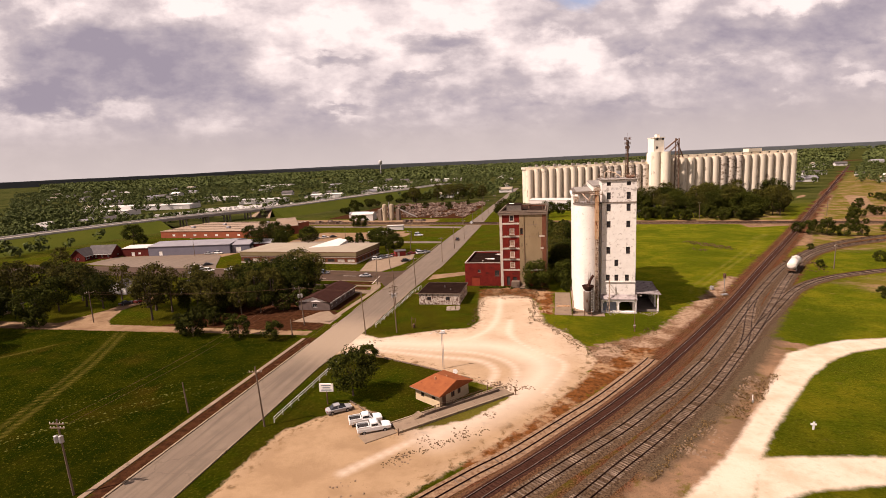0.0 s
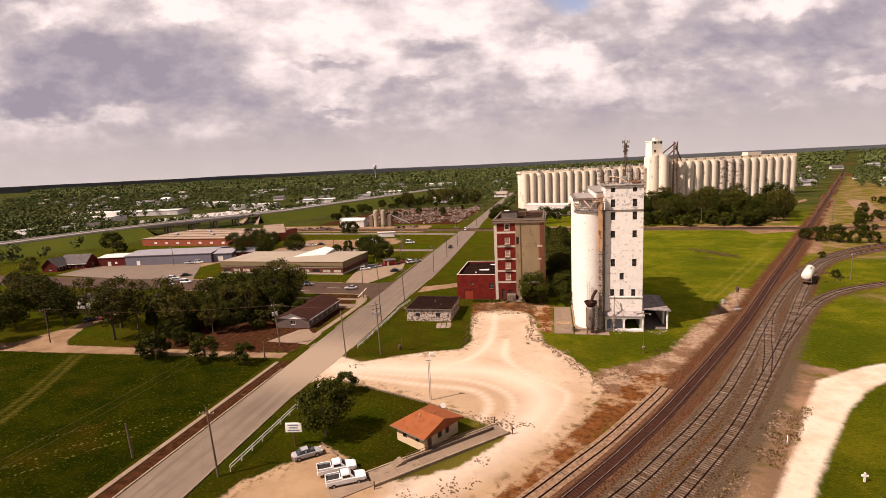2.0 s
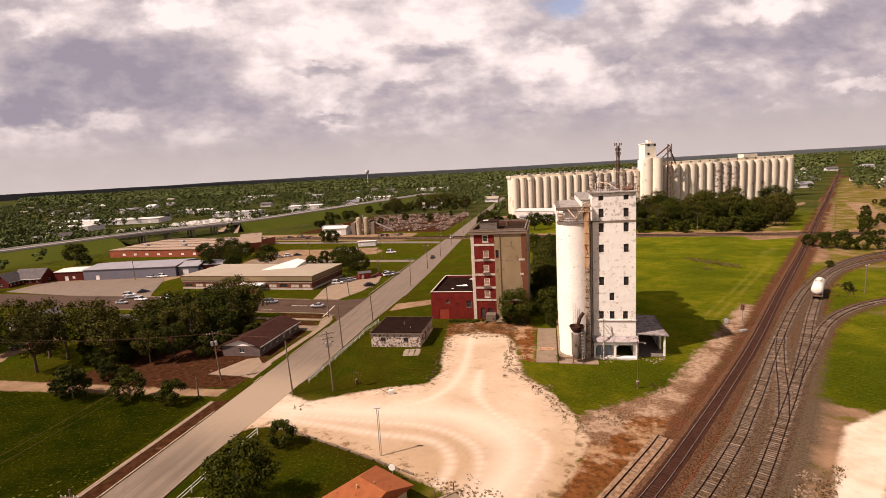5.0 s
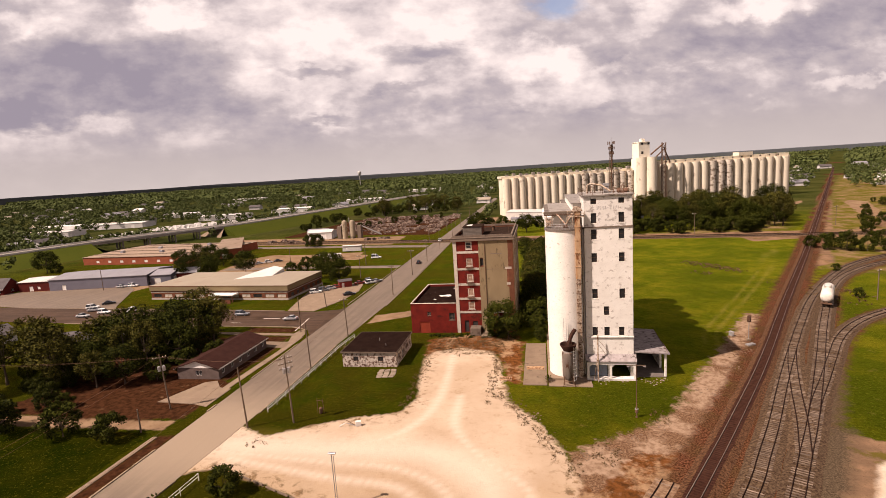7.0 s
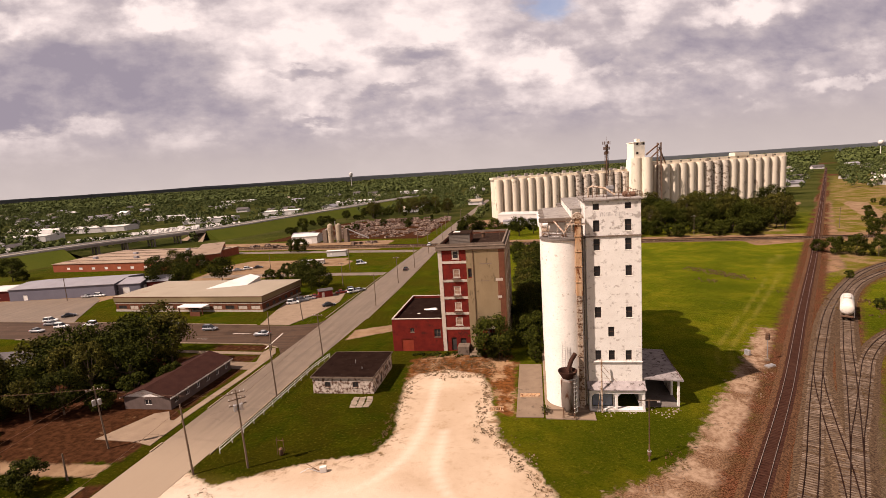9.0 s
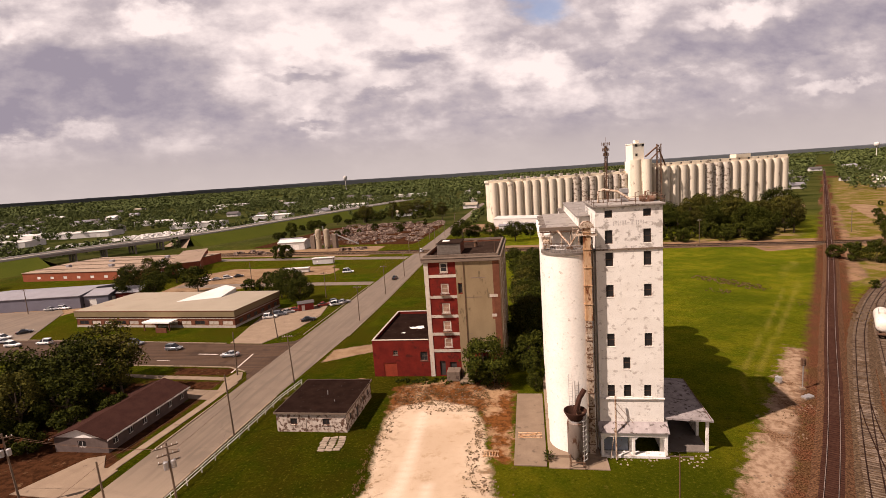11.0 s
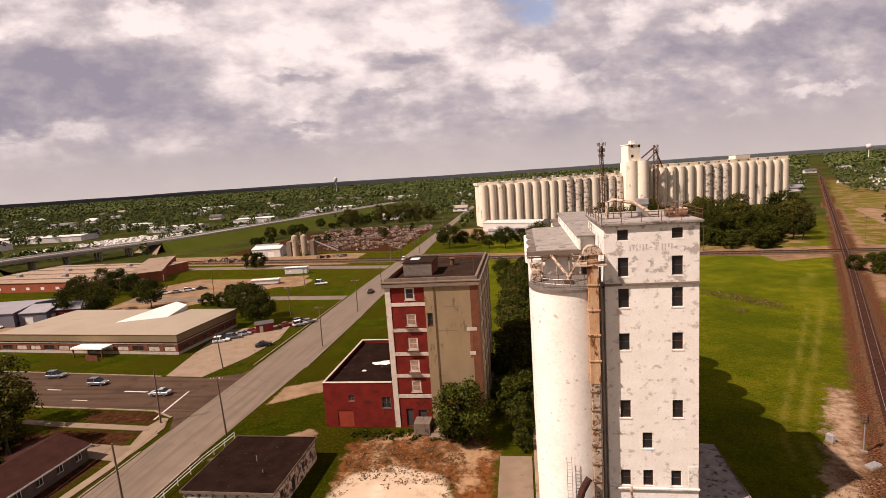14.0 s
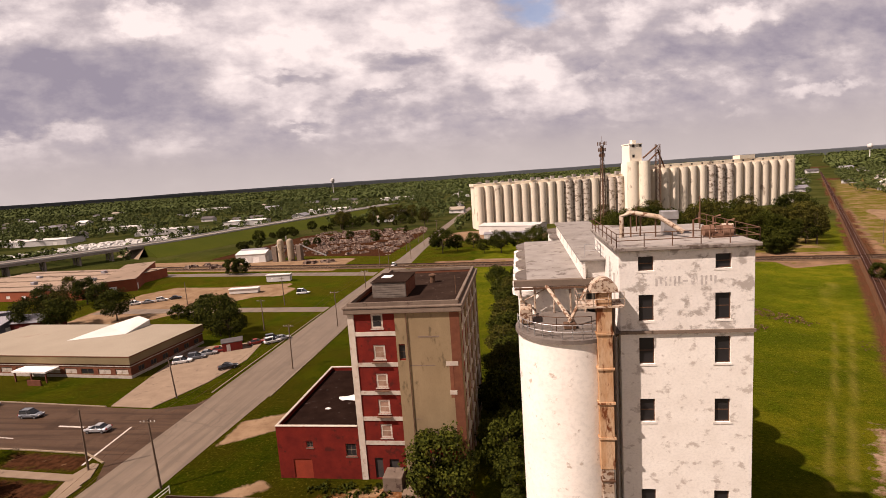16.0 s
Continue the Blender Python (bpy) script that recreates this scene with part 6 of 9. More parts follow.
def block_shed():
    x0, x1, y0, y1, H = -63.9, -50.9, 4.7, 18.8, 3.45
    root = thing("block_building", IDENT, "low whitewashed block building with peeling walls and black flat roof", "building")
    M_OLD = mat("peeling_whitewash", (0.60, 0.51, 0.43), (0.40, 0.31, 0.25), 1.2, 7.0, 0.9, bump=0.4, stain=(0.12, 0.065, 0.045), stain_scale=1.5, stain_at=0.49)
    front = [(2.6, 3.9, 1.35, 2.5), (8.6, 9.9, 1.35, 2.5), (5.5, 6.5, 0.05, 2.2)]
    part("front_wall", walled(pose(x0, y0, 0), x1 - x0, H, 0.25, front), M_OLD, root)
    for a, b, c, d in front[:2]:
        window_part(root, pose(x0 + a, y0, c), b - a, d - c, M_DARKSTEEL, M_GLASS, (1, 0), 0.08, sill=M_OLD)
    part("door", boxes((x0 + 5.5, x0 + 6.5, y0 + 0.08, y0 + 0.14, 0.05, 2.2)), M_OLD, root)
    side = [(1.5, 2.6, 1.4, 2.5), (5.0, 6.1, 0.05, 2.2), (8.5, 9.6, 1.4, 2.5), (11.4, 12.4, 1.4, 2.5)]
    part("side_wall", walled(right_wall(x1, y0 + 0.25), y1 - y0 - 0.25, H, 0.25, side), M_OLD, root)
    for a, b, c, d in side:
        window_part(root, right_wall(x1, y0 + 0.25) @ pose(a, 0, c), b - a, d - c, M_DARKSTEEL, M_GLASS, (0, 0), 0.08)
    part("side_wall", walled(left_wall(x0, y1), y1 - y0 - 0.25, H, 0.25), M_OLD, root)
    part("back_wall", walled(back_wall(x1 - 0.25, y1), x1 - x0 - 0.5, H, 0.25), M_OLD, root)
    part("roof", bevelled(boxes((x0 - 0.25, x1 + 0.25, y0 - 0.25, y1 + 0.25, H, H + 0.22)), 0.03), M_TARDARK, root, "black streaked flat roof")
    part("roof_edge", boxes((x0 - 0.32, x1 + 0.32, y0 - 0.32, y0 - 0.25, H - 0.08, H + 0.27), (x0 - 0.32, x1 + 0.32, y1 + 0.25, y1 + 0.32, H - 0.08, H + 0.27), (x0 - 0.32, x0 - 0.25, y0 - 0.25, y1 + 0.25, H - 0.08, H + 0.27), (x1 + 0.25, x1 + 0.32, y0 - 0.25, y1 + 0.25, H - 0.08, H + 0.27)), M_CORNICE, root)
    part("roof_pipe", tubes([([(-57, 12, H + 0.2), (-57, 12, H + 1.0)], 0.08), ([(-54.5, 9, H + 0.2), (-54.5, 9, H + 0.7)], 0.06)]), M_GALV, root)


block_shed()


def scale_house():
    L_, W_, H = 6.3, 8.0, 2.55
    root = thing("scale_house", pose(-47.6, -59.6, 0, 0, 0, -31), "small cream block weigh house with orange-brown hipped shingle roof", "hut")
    gable = [(0.5, 1.5, 0.05, 2.1), (2.9, 3.9, 0.95, 2.0), (4.7, 5.6, 0.95, 2.0)]
    part("side_wall", walled(IDENT, L_, H, 0.2, [(1.4, 2.3, 1.0, 1.9), (4.3, 5.2, 1.3, 1.9)]), M_CREAM, root)
    part("front_wall", walled(right_wall(L_, 0.2), W_ - 0.2, H, 0.2, [(a, b, c, d) for a, b, c, d in gable]), M_CREAM, root)
    part("back_wall", walled(back_wall(L_ - 0.2, W_), L_ - 0.2, H, 0.2), M_CREAM, root)
    part("side_wall", walled(left_wall(0, W_ - 0.2), W_ - 0.4, H, 0.2), M_CREAM, root)
    for a, b, c, d in ((1.4, 2.3, 1.0, 1.9), (4.3, 5.2, 1.3, 1.9)):
        window_part(root, pose(a, 0, c), b - a, d - c, M_DARKSTEEL, M_GLASS, (0, 0), 0.06)
    for a, b, c, d in gable[1:]:
        window_part(root, right_wall(L_, 0.2) @ pose(a, 0, c), b - a, d - c, M_BROWNBRICK, M_GLASS, (1, 0), 0.1)
    part("door", boxes((L_ - 0.14, L_ - 0.08, 0.7, 1.7, 0.05, 2.1)), M_DARKSTEEL, root, "dark brown door")
    e, rz = 0.75, 1.55
    bm = bmesh.new()
    c = [(-e, -e), (L_ + e, -e), (L_ + e, W_ + e), (-e, W_ + e)]
    r0, r1 = (1.6, W_ / 2), (L_ + e - 0.05, W_ / 2)
    for dz in (0.0, 0.14):
        vs = [bm.verts.new((x, y, H + dz)) for x, y in c] + [bm.verts.new((*r0, H + rz + dz)), bm.verts.new((*r1, H + rz + dz))]
        for f in ((0, 1, 5, 4), (1, 2, 5), (2, 3, 4, 5), (3, 0, 4)):
            bm.faces.new([vs[i] for i in (f if dz else f[::-1])])
    bm.verts.ensure_lookup_table()
    for a, b in ((0, 1), (1, 2), (2, 3), (3, 0)):
        bm.faces.new([bm.verts[i] for i in (a, b, b + 6, a + 6)])
    part("roof", bm, M_ORANGE, root, "orange-brown shingle roof")
    part("gable", boxes((L_ - 0.1, L_ + 0.02, 0.6, W_ - 0.6, H, H + 0.5), (L_ - 0.1, L_ + 0.02, 1.8, W_ - 1.8, H + 0.5, H + 0.95)), M_CREAM, root)
    part("roof_vent", tubes([([(2.8, 2.6, H + 1.0), (2.8, 2.6, H + 1.75)], 0.12)], 8), M_RUST, root)
    part("roof_vent", tubes([([(4.2, 4.4, H + 0.9), (4.2, 4.4, H + 1.8)], 0.10)], 8), M_RUST, root)
    part("gutter", tubes([([(-e, -e - 0.06, H + 0.02), (L_ + e, -e - 0.06, H + 0.02)], 0.07)], 6), M_CORNICE, root)


scale_house()


def weighbridge():
    root = thing("weighbridge", pose(-47.2, -72.0, 0, 0, 0, 43.5), "long pale concrete truck weighbridge with railing", "weighbridge")
    for k in range(6):
        part("deck_slab", bevelled(boxes((4.0 * k + 0.02, 4.0 * k + 3.97, 0, 3.2, -0.05, 0.28)), 0.03), M_CONCRETE, root)
    part("side_beam", boxes((-0.2, 24.2, -0.35, -0.02, -0.05, 0.38)), M_KERB, root)
    part("side_beam", boxes((-0.2, 24.2, 3.22, 3.5, -0.05, 0.38)), M_KERB, root)
    part("ramp_slab", bevelled(boxes((-6, -0.25, 0.1, 3.1, -0.1, 0.14)), 0.04), M_CONCRETE, root)
    for x, y in ((-0.4, -0.7), (24.4, -0.6), (24.2, 4.0), (21.2, 4.1)):
        part("bollard", tubes([([(x, y, 0), (x, y, 1.2)], 0.1)], 8), M_DARKSTEEL, root)
    w = thing("retaining_wall", pose(-44.2, -66.4, 0, 0, 0, 43.5), "low brown concrete retaining wall with iron railing", "wall")
    part("wall_body", bevelled(boxes((0, 16.5, 0, 0.3, -0.1, 0.7)), 0.03), M_CORNICE, w)
    for k in range(23):
        part("baluster", tubes([([(0.2 + 0.72 * k, 0.15, 0.7), (0.2 + 0.72 * k, 0.15, 1.5)], 0.035)], 5), M_DARKSTEEL, w)
    part("handrail", tubes([([(0.1, 0.15, 1.5), (16.4, 0.15, 1.5)], 0.045)], 6), M_DARKSTEEL, w)
    for k in range(5):
        part("step", bevelled(boxes((-2.6 + 0.45 * k, -2.15 + 0.45 * k, -0.2, 1.4, -0.1, 0.16 * (k + 1))), 0.02), M_CONCRETE, w)


weighbridge()


def curb_row(name, pts, label, gap=2.4):
    root = thing(name, pose(*pts[0], 0), label, "parking kerb")
    o = Vector((*pts[0], 0))
    for a, b in zip(pts, pts[1:]):
        a, b = Vector((*a, 0)), Vector((*b, 0))
        n = max(1, int((b - a).length / gap))
        ang = math.degrees(math.atan2((b - a).y, (b - a).x))
        for k in range(n):
            p = a.lerp(b, (k + 0.02) / n) - o
            bm = boxes((0, gap * 0.92, -0.12, 0.12, -0.03, 0.22 + 0.03 * (k % 3)))
            part("kerb_block", bevelled(bm, 0.04), M_WOOD, root).matrix_basis = pose(p.x, p.y, 0, 0, 0, ang + (k * 37 % 7 - 3) * 0.5)


curb_row("lawn_edging", [(-66.0, -37.9), (-58, -41.2), (-46, -46.2), (-38.5, -49.6)], "row of tilted weathered timber blocks edging the lawn")
curb_row("parking_edging", [(-60.0, -62.0), (-54.8, -66.0), (-49.2, -70.4)], "row of weathered timber-like blocks edging the parking lot")

# ---- trees and shrubs ----
def leaf_cards(centres, radii, per, size, rnd, loose=0.55):
    """Loose leaf faces in clumps, turned outwards."""
    n = len(centres) * per
    c = np.repeat(np.array(centres), per, 0)
    r = np.repeat(np.array(radii), per)[:, None]
    d = rnd.normal(size=(n, 3))
    d /= np.linalg.norm(d, axis=1)[:, None]
    p = c + d * r * (rnd.uniform(0.25, 1.0, (n, 1)) ** 0.5) * np.array([1, 1, 0.8])
    nrm = d * 0.8 + rnd.normal(size=(n, 3)) * loose + np.array([0, 0, 0.25])
    nrm /= np.linalg.norm(nrm, axis=1)[:, None]
    a = np.cross(nrm, rnd.normal(size=(n, 3)))
    a /= np.linalg.norm(a, axis=1)[:, None]
    b = np.cross(nrm, a)
    s = size * rnd.uniform(0.6, 1.3, (n, 1))
    quads = np.stack([p - a * s, p + b * s * 0.62, p + a * s, p - b * s * 0.62], 1)
    return quads.reshape(-1, 3)


def mesh_of_quads(name, v, material):
    me = bpy.data.meshes.new(name)
    n = len(v) // 4
    me.vertices.add(len(v))
    me.vertices.foreach_set("co", v.astype(np.float32).ravel())
    me.loops.add(n * 4)
    me.loops.foreach_set("vertex_index", np.arange(n * 4, dtype=np.int32))
    me.polygons.add(n)
    me.polygons.foreach_set("loop_start", np.arange(0, n * 4, 4, dtype=np.int32))
    me.update(calc_edges=True)
    me.materials.append(material)
    return me


def tree(seed, h, w, stem, label, material, category="tree", name="tree", per=60, size=0.34, clumps=34):
    rnd = np.random.default_rng(seed)
    root = thing(name, pose(0, 0, -50), label, category)
    centres, radii, limbs = [], [], []
    ch = h - stem
    for k in range(clumps):
        u = rnd.uniform(0, 1)
        a = rnd.uniform(0, 2 * math.pi)
        env = math.sin(math.pi * (0.18 + 0.74 * u)) ** 0.8
        rr = w / 2 * env * (0.45 + 0.5 * rnd.uniform() ** 0.5)
        centres.append((rr * math.cos(a), rr * math.sin(a), stem + ch * (0.10 + 0.80 * u)))
        radii.append(w * rnd.uniform(0.13, 0.22))
    bm = bmesh.new()
    tube(bm, [(0, 0, -0.2), (0.03 * h * rnd.normal() * 0.3, 0.02, stem * 0.6), (0.1 * rnd.normal(), 0.1 * rnd.normal(), stem + ch * 0.55)], 0.028 * h, 8, r1=0.008 * h)
    for k in range(0, clumps, 4):
        c = Vector(centres[k])
        z0 = min(stem * 0.8 + 0.25 * ch * rnd.uniform(), c.z * 0.9)
        tube(bm, [(0, 0, z0), (c.x * 0.5, c.y * 0.5, (z0 + c.z) / 2 + 0.2), tuple(c)], 0.011 * h, 5, r1=0.003 * h)
    part("trunk", bm, M_BARK, root)
    crown = new("crown", mesh_of_quads("crown", leaf_cards(centres, radii, per, size, rnd), material))
    crown.parent = root
    return root


T_BIG = tree(1, 15, 15, 3.0, "broad dark green round-crowned shade tree", M_LEAF, per=150, size=0.31, clumps=46)
T_TALL = tree(2, 16, 10, 4.5, "tall olive-green tree with an open crown", M_LEAFOLIVE, per=105, size=0.28, clumps=34)
T_MID = tree(3, 10, 9.5, 2.2, "mid-sized leafy green tree", M_LEAF, per=140, size=0.235, clumps=38)
T_OPEN = tree(4, 12, 9, 3.2, "thin olive tree with gaps in its crown", M_LEAFOLIVE, per=85, size=0.27, clumps=26)
T_SHRUB = tree(5, 5.5, 5.5, 0.5, "rounded dark green shrub", M_LEAF, "shrub", "shrub", per=120, size=0.19, clumps=28)
T_CONE = tree(6, 6, 4.0, 0.6, "slim upright green tree", M_LEAF, per=60, size=0.24, clumps=24)
PROTO = {"B": T_BIG, "T": T_TALL, "M": T_MID, "O": T_OPEN, "S": T_SHRUB, "C": T_CONE}
placed = set()
trnd = random.Random(12)


def plant(kind, x, y, s=1.0, group=""):
    ob = PROTO[kind]
    m = pose(x, y, 0, 0, 0, trnd.uniform(0, 360)) @ Matrix.Diagonal((s * trnd.uniform(0.92, 1.08), s, s * trnd.uniform(0.92, 1.08), 1))
    if kind not in placed:
        placed.add(kind)
        ob.matrix_basis = m
        t = ob
    else:
        t = copy_thing(ob, pose(0, 0, 0))
        t.matrix_basis = m
    if group:
        t["group"] = group
    return t


for k, x, y, s in (("M", -60.3, -59.6, 0.92), ("S", -63.0, -43.6, 0.85), ("M", -28.0, 25.0, 0.98), ("S", -26.6, 24.2, 1.15), ("S", -29.4, 26.0, 1.1),
                   ("T", -143.7, -17, 0.92), ("O", -131.7, -6.2, 1.2), ("T", -136, -3, 0.85), ("O", -143.5, -8.5, 1.1), ("T", -151, -7, 0.95), ("O", -157, -4, 1.05), ("B", -122, 7, 1.02), ("T", -119, 1, 0.8), ("B", -110, 14.6, 0.95), ("T", -105.5, 17, 0.95), ("M", -113, 8, 1.15), ("M", -108, 6, 1.05), ("M", -112.8, -6.5, 0.9), ("O", -118, -9, 0.75), ("M", -124, -2, 0.95), ("T", -116.7, 27, 0.95), ("B", -121, 22, 0.85), ("M", -128, 16, 1.0),
                   ("B", -173, -6, 0.8), ("T", -182, -4, 0.95), ("O", -176, 5, 1.1), ("M", -187, -10, 1.2), ("B", -191, 3, 0.85), ("T", -200, -8, 1.0), ("O", -164, 15, 0.8), ("M", -180, -24, 1.15), ("B", -190, -34, 0.95), ("S", -176, -27, 1.2), ("M", -198, -22, 1.2), ("T", -210, -14, 1.0), ("B", -212, -32, 1.0), ("O", -206, 14, 1.1), ("T", -222, 4, 1.0), ("O", -236, 12, 0.9), ("M", -228, -12, 1.1), ("B", -244, -6, 0.9), ("T", -256, 12, 0.9), ("O", -232, 30, 0.8), ("M", -250, 40, 0.7), ("O", -272, 66, 0.8), ("M", -296.5, 140, 1.3), ("S", -288, 138, 1.2),
                   ("S", -119.1, -30.0, 1.35), ("S", -122.5, -28.6, 0.9), ("S", -104.9, -30.0, 1.15), ("S", -94.4, -30.6, 0.95), ("S", -128, -14, 0.7), ("S", -122, -17, 0.8), ("S", -133, -12, 0.6), ("S", -116, -19, 0.6), ("S", -99, 8, 1.0), ("S", -103, 1.5, 1.1), ("S", -106, -4.5, 1.0),
                   ("B", -107, 101, 0.78), ("M", -101, 96, 1.0), ("M", -114, 107, 1.1), ("B", -183, 112, 0.85), ("B", -172, 111, 0.8), ("O", -177, 116, 1.1), ("M", -160, 122, 1.15), ("S", -128, 119, 1.1), ("S", -136, 122, 1.0), ("S", -129, 140, 0.8), ("S", -136, 138, 0.9), ("M", -198, 150, 1.1), ("O", -206, 152, 1.0), ("M", -188, 146, 1.0), ("M", -214, 146, 1.0), ("S", -160, 206, 1.6), ("S", -166, 208, 1.5),
                   ("S", -19, 27, 0.9), ("S", -18.5, 22.5, 0.6)):
    plant(k, x, y, s, "trees of the neighbourhood" if x < -90 else "")
for x, y, k, s in ((-20.5, 36, "S", 1.2), (-19, 42, "S", 1.1), (-21, 49, "M", 0.75), (-18.5, 56, "S", 1.3), (-21.5, 63, "M", 0.8), (-18, 70, "S", 1.4), (-21, 78, "M", 0.75), (-17.5, 86, "M", 0.8), (-22, 94, "S", 1.4), (-18, 103, "M", 0.8), (-22, 112, "S", 1.5), (-18, 122, "M", 0.8), (-23, 132, "S", 1.5), (-17, 140, "M", 0.9), (-14, 62, "S", 1.0), (-13, 94, "S", 1.1), (-25.5, 150, "M", 0.9), (-17, 158, "S", 1.4), (-19.5, 33, "M", 0.85), (-20, 46, "M", 0.95), (-17.5, 52, "M", 0.9), (-20, 60, "T", 0.65), (-18, 66, "M", 1.0), (-21, 72, "T", 0.7), (-15, 78, "M", 0.9), (-20, 84, "M", 1.0), (-14.5, 70, "S", 1.4), (-20.5, 90, "T", 0.7), (-16, 98, "M", 0.95), (-20, 108, "M", 1.0), (-15, 112, "S", 1.5), (-20, 118, "T", 0.7), (-19, 128, "M", 1.0)):
    plant(k, x, y, s, "overgrowth between the mill and the silos")
grnd = random.Random(40)
for _ in range(24):
    plant(grnd.choice("BTO"), grnd.uniform(-330, -205), grnd.uniform(-40, 34), grnd.uniform(0.8, 1.1), "trees of the neighbourhood")
for _ in range(16):
    plant("S", grnd.uniform(-128, -104), grnd.uniform(-4, 26), grnd.uniform(0.6, 1.0), "undergrowth of the grove")
for _ in range(20):
    plant(grnd.choice("SSM"), grnd.uniform(-146, -118), grnd.uniform(-12, 12), grnd.uniform(0.55, 0.9), "undergrowth of the grove")
for x, y, k, s in ((-127, -11, "O", 1.0), (-139, -2, "T", 0.9), (-126, 1, "O", 1.1), (-120, -20, "S", 0.7), (-127, -22, "S", 0.55), (-132, -20, "S", 0.6), (-113, 1, "T", 0.8)):
    plant(k, x, y, s, "trees of the neighbourhood")
for x, y, k, s in ((-186, -62, "B", 1.0), (-176, -52, "B", 0.95), (-184, -40, "M", 1.3), (-205, -50, "B", 1.0)):
    plant(k, x, y, s, "trees at the edge of the meadow")
frnd = random.Random(5)
for _ in range(84):
    x = frnd.uniform(34, 150)
    y = 268 - 0.32 * (x - 34) + frnd.uniform(-22, 40)
    if x < 115 + (y - 180) * 0.506 - 13:
        plant(frnd.choice("MMTBO"), x, y, frnd.uniform(0.95, 1.35), "woods in front of the far elevator")
for _ in range(40):
    x = frnd.uniform(32, 106)
    plant("S", x, 212 - 0.12 * (x - 36) + frnd.uniform(-6, 22), frnd.uniform(0.9, 1.7), "dark bushes in front of the far woods")
for _ in range(30):
    x = frnd.uniform(140, 260)
    plant("S", x, 1.85 * (x - 115) + 178 - frnd.uniform(38, 120), frnd.uniform(0.5, 1.3), "bushes on the bare land beside the railway")
for _ in range(34):
    plant(frnd.choice("MTOS"), frnd.uniform(-215, -98), frnd.uniform(412, 470), frnd.uniform(0.8, 1.2), "trees behind the scrap yard")
for _ in range(22):
    y = frnd.uniform(300, 420)
    plant(frnd.choice("MSS"), -212 - 0.1 * (y - 300) + frnd.uniform(-14, 10), y, frnd.uniform(0.7, 1.1), "trees behind the scrap yard")
for _ in range(10):
    plant(frnd.choice("SM"), frnd.uniform(-180, -100), frnd.uniform(300, 400), frnd.uniform(0.5, 0.8), "bushes among the scrap heaps")
for x, y in ((-60, 246), (-52, 250), (-44, 262), (-36, 240), (-27, 238), (-18, 246), (-8, 240), (-66, 262), (-30, 256), (2, 236), (12, 244)):
    plant(frnd.choice("MB"), x, y, frnd.uniform(0.75, 0.95), "trees behind the mill")
for x, y, s in ((103, 141, 1.4), (108, 136, 1.5), (114, 133, 1.2), (99, 146, 1.0), (121, 132, 1.0), (84, 96, 0.5), (126, 150, 1.2), (136, 140, 1.1), (150, 128, 1.3), (96, 70, 0.8), (103, 62, 0.9), (70, 18, 0.7), (88, 20, 1.0), (95, 12, 1.2), (72, 60, 0.6)):
    plant("S", x, y, s, "bushes beside the yard")

# weeds, rubble and stones lying in loose patches


def scatter(name, spots, count, size, material, label, seed, flat=0.5):
    rnd = np.random.default_rng(seed)
    vs, fs = [], []
    base = [(-1, -1, 0), (1, -1, 0), (1, 1, 0), (-1, 1, 0), (-0.6, -0.7, 1), (0.7, -0.5, 1), (0.5, 0.7, 1), (-0.6, 0.5, 1)]
    for (x, y, r) in spots:
        for k in range(count):
            a, d, s = rnd.uniform(0, 6.28), r * rnd.uniform() ** 0.7, size * rnd.uniform(0.35, 1.3)
            t, o = rnd.uniform(0, 6.28), len(vs)
            for bx, by, bz in base:
                vs.append((x + d * math.cos(a) + s * (bx * math.cos(t) - by * math.sin(t)), y + d * math.sin(a) + s * (bx * math.sin(t) + by * math.cos(t)), -0.04 + s * flat * bz * 2))
            fs += [tuple(o + i for i in f) for f in ((4, 5, 6, 7), (0, 1, 5, 4), (1, 2, 6, 5), (2, 3, 7, 6), (3, 0, 4, 7))]
    me = bpy.data.meshes.new(name)
    me.from_pydata(vs, [], fs)
    me.materials.append(material)
    return tagged(new(name, me), label, "rubble", kind="stuff")


M_CLOD = mat("dark_clod", (0.085, 0.052, 0.026), (0.14, 0.09, 0.05), 0.8, 6.0, 0.95, world=True)
M_RUBBLE = mat("rubble_concrete", (0.30, 0.235, 0.175), (0.20, 0.15, 0.11), 0.8, 6.0, 0.95, world=True)
M_STONE = mat("brown_stone", (0.22, 0.15, 0.10), (0.14, 0.09, 0.06), 0.8, 6.0, 0.95, world=True)
slabs = thing("slab_pile", pose(-52.3, 0.9, 0, 0, 0, 8), "broken pale concrete slabs laid in rough rows in the grass", "concrete slabs")
sl = random.Random(6)
for i in range(3):
    for j in range(6):
        bm = boxes((-0.6, 0.6, -0.3, 0.3, -0.06, 0.10 + 0.04 * sl.random()))
        part("slab", bevelled(bm, 0.03), M_RUBBLE, slabs).matrix_basis = pose(-1.4 + 1.4 * i + sl.uniform(-0.15, 0.15), -2.0 + 0.78 * j, 0, sl.uniform(-4, 4), sl.uniform(-3, 3), sl.uniform(-14, 14))
scatter("stones", [(11.5, -52, 2.0), (13.5, -48, 2.2), (8.5, -57, 1.8), (15, -44, 1.6), (2, -66, 2.5), (-2, -71, 2.5)], 40, 0.16, M_STONE, "brown stones and weeds beside the gravel road", 2)
scatter("stones", [(-30, -53, 2.0), (-27, -52.5, 1.6), (-36, -50, 2.2), (-33.5, -51.5, 1.6)], 22, 0.16, M_STONE, "brown stones heaped at the lawn corner", 3)
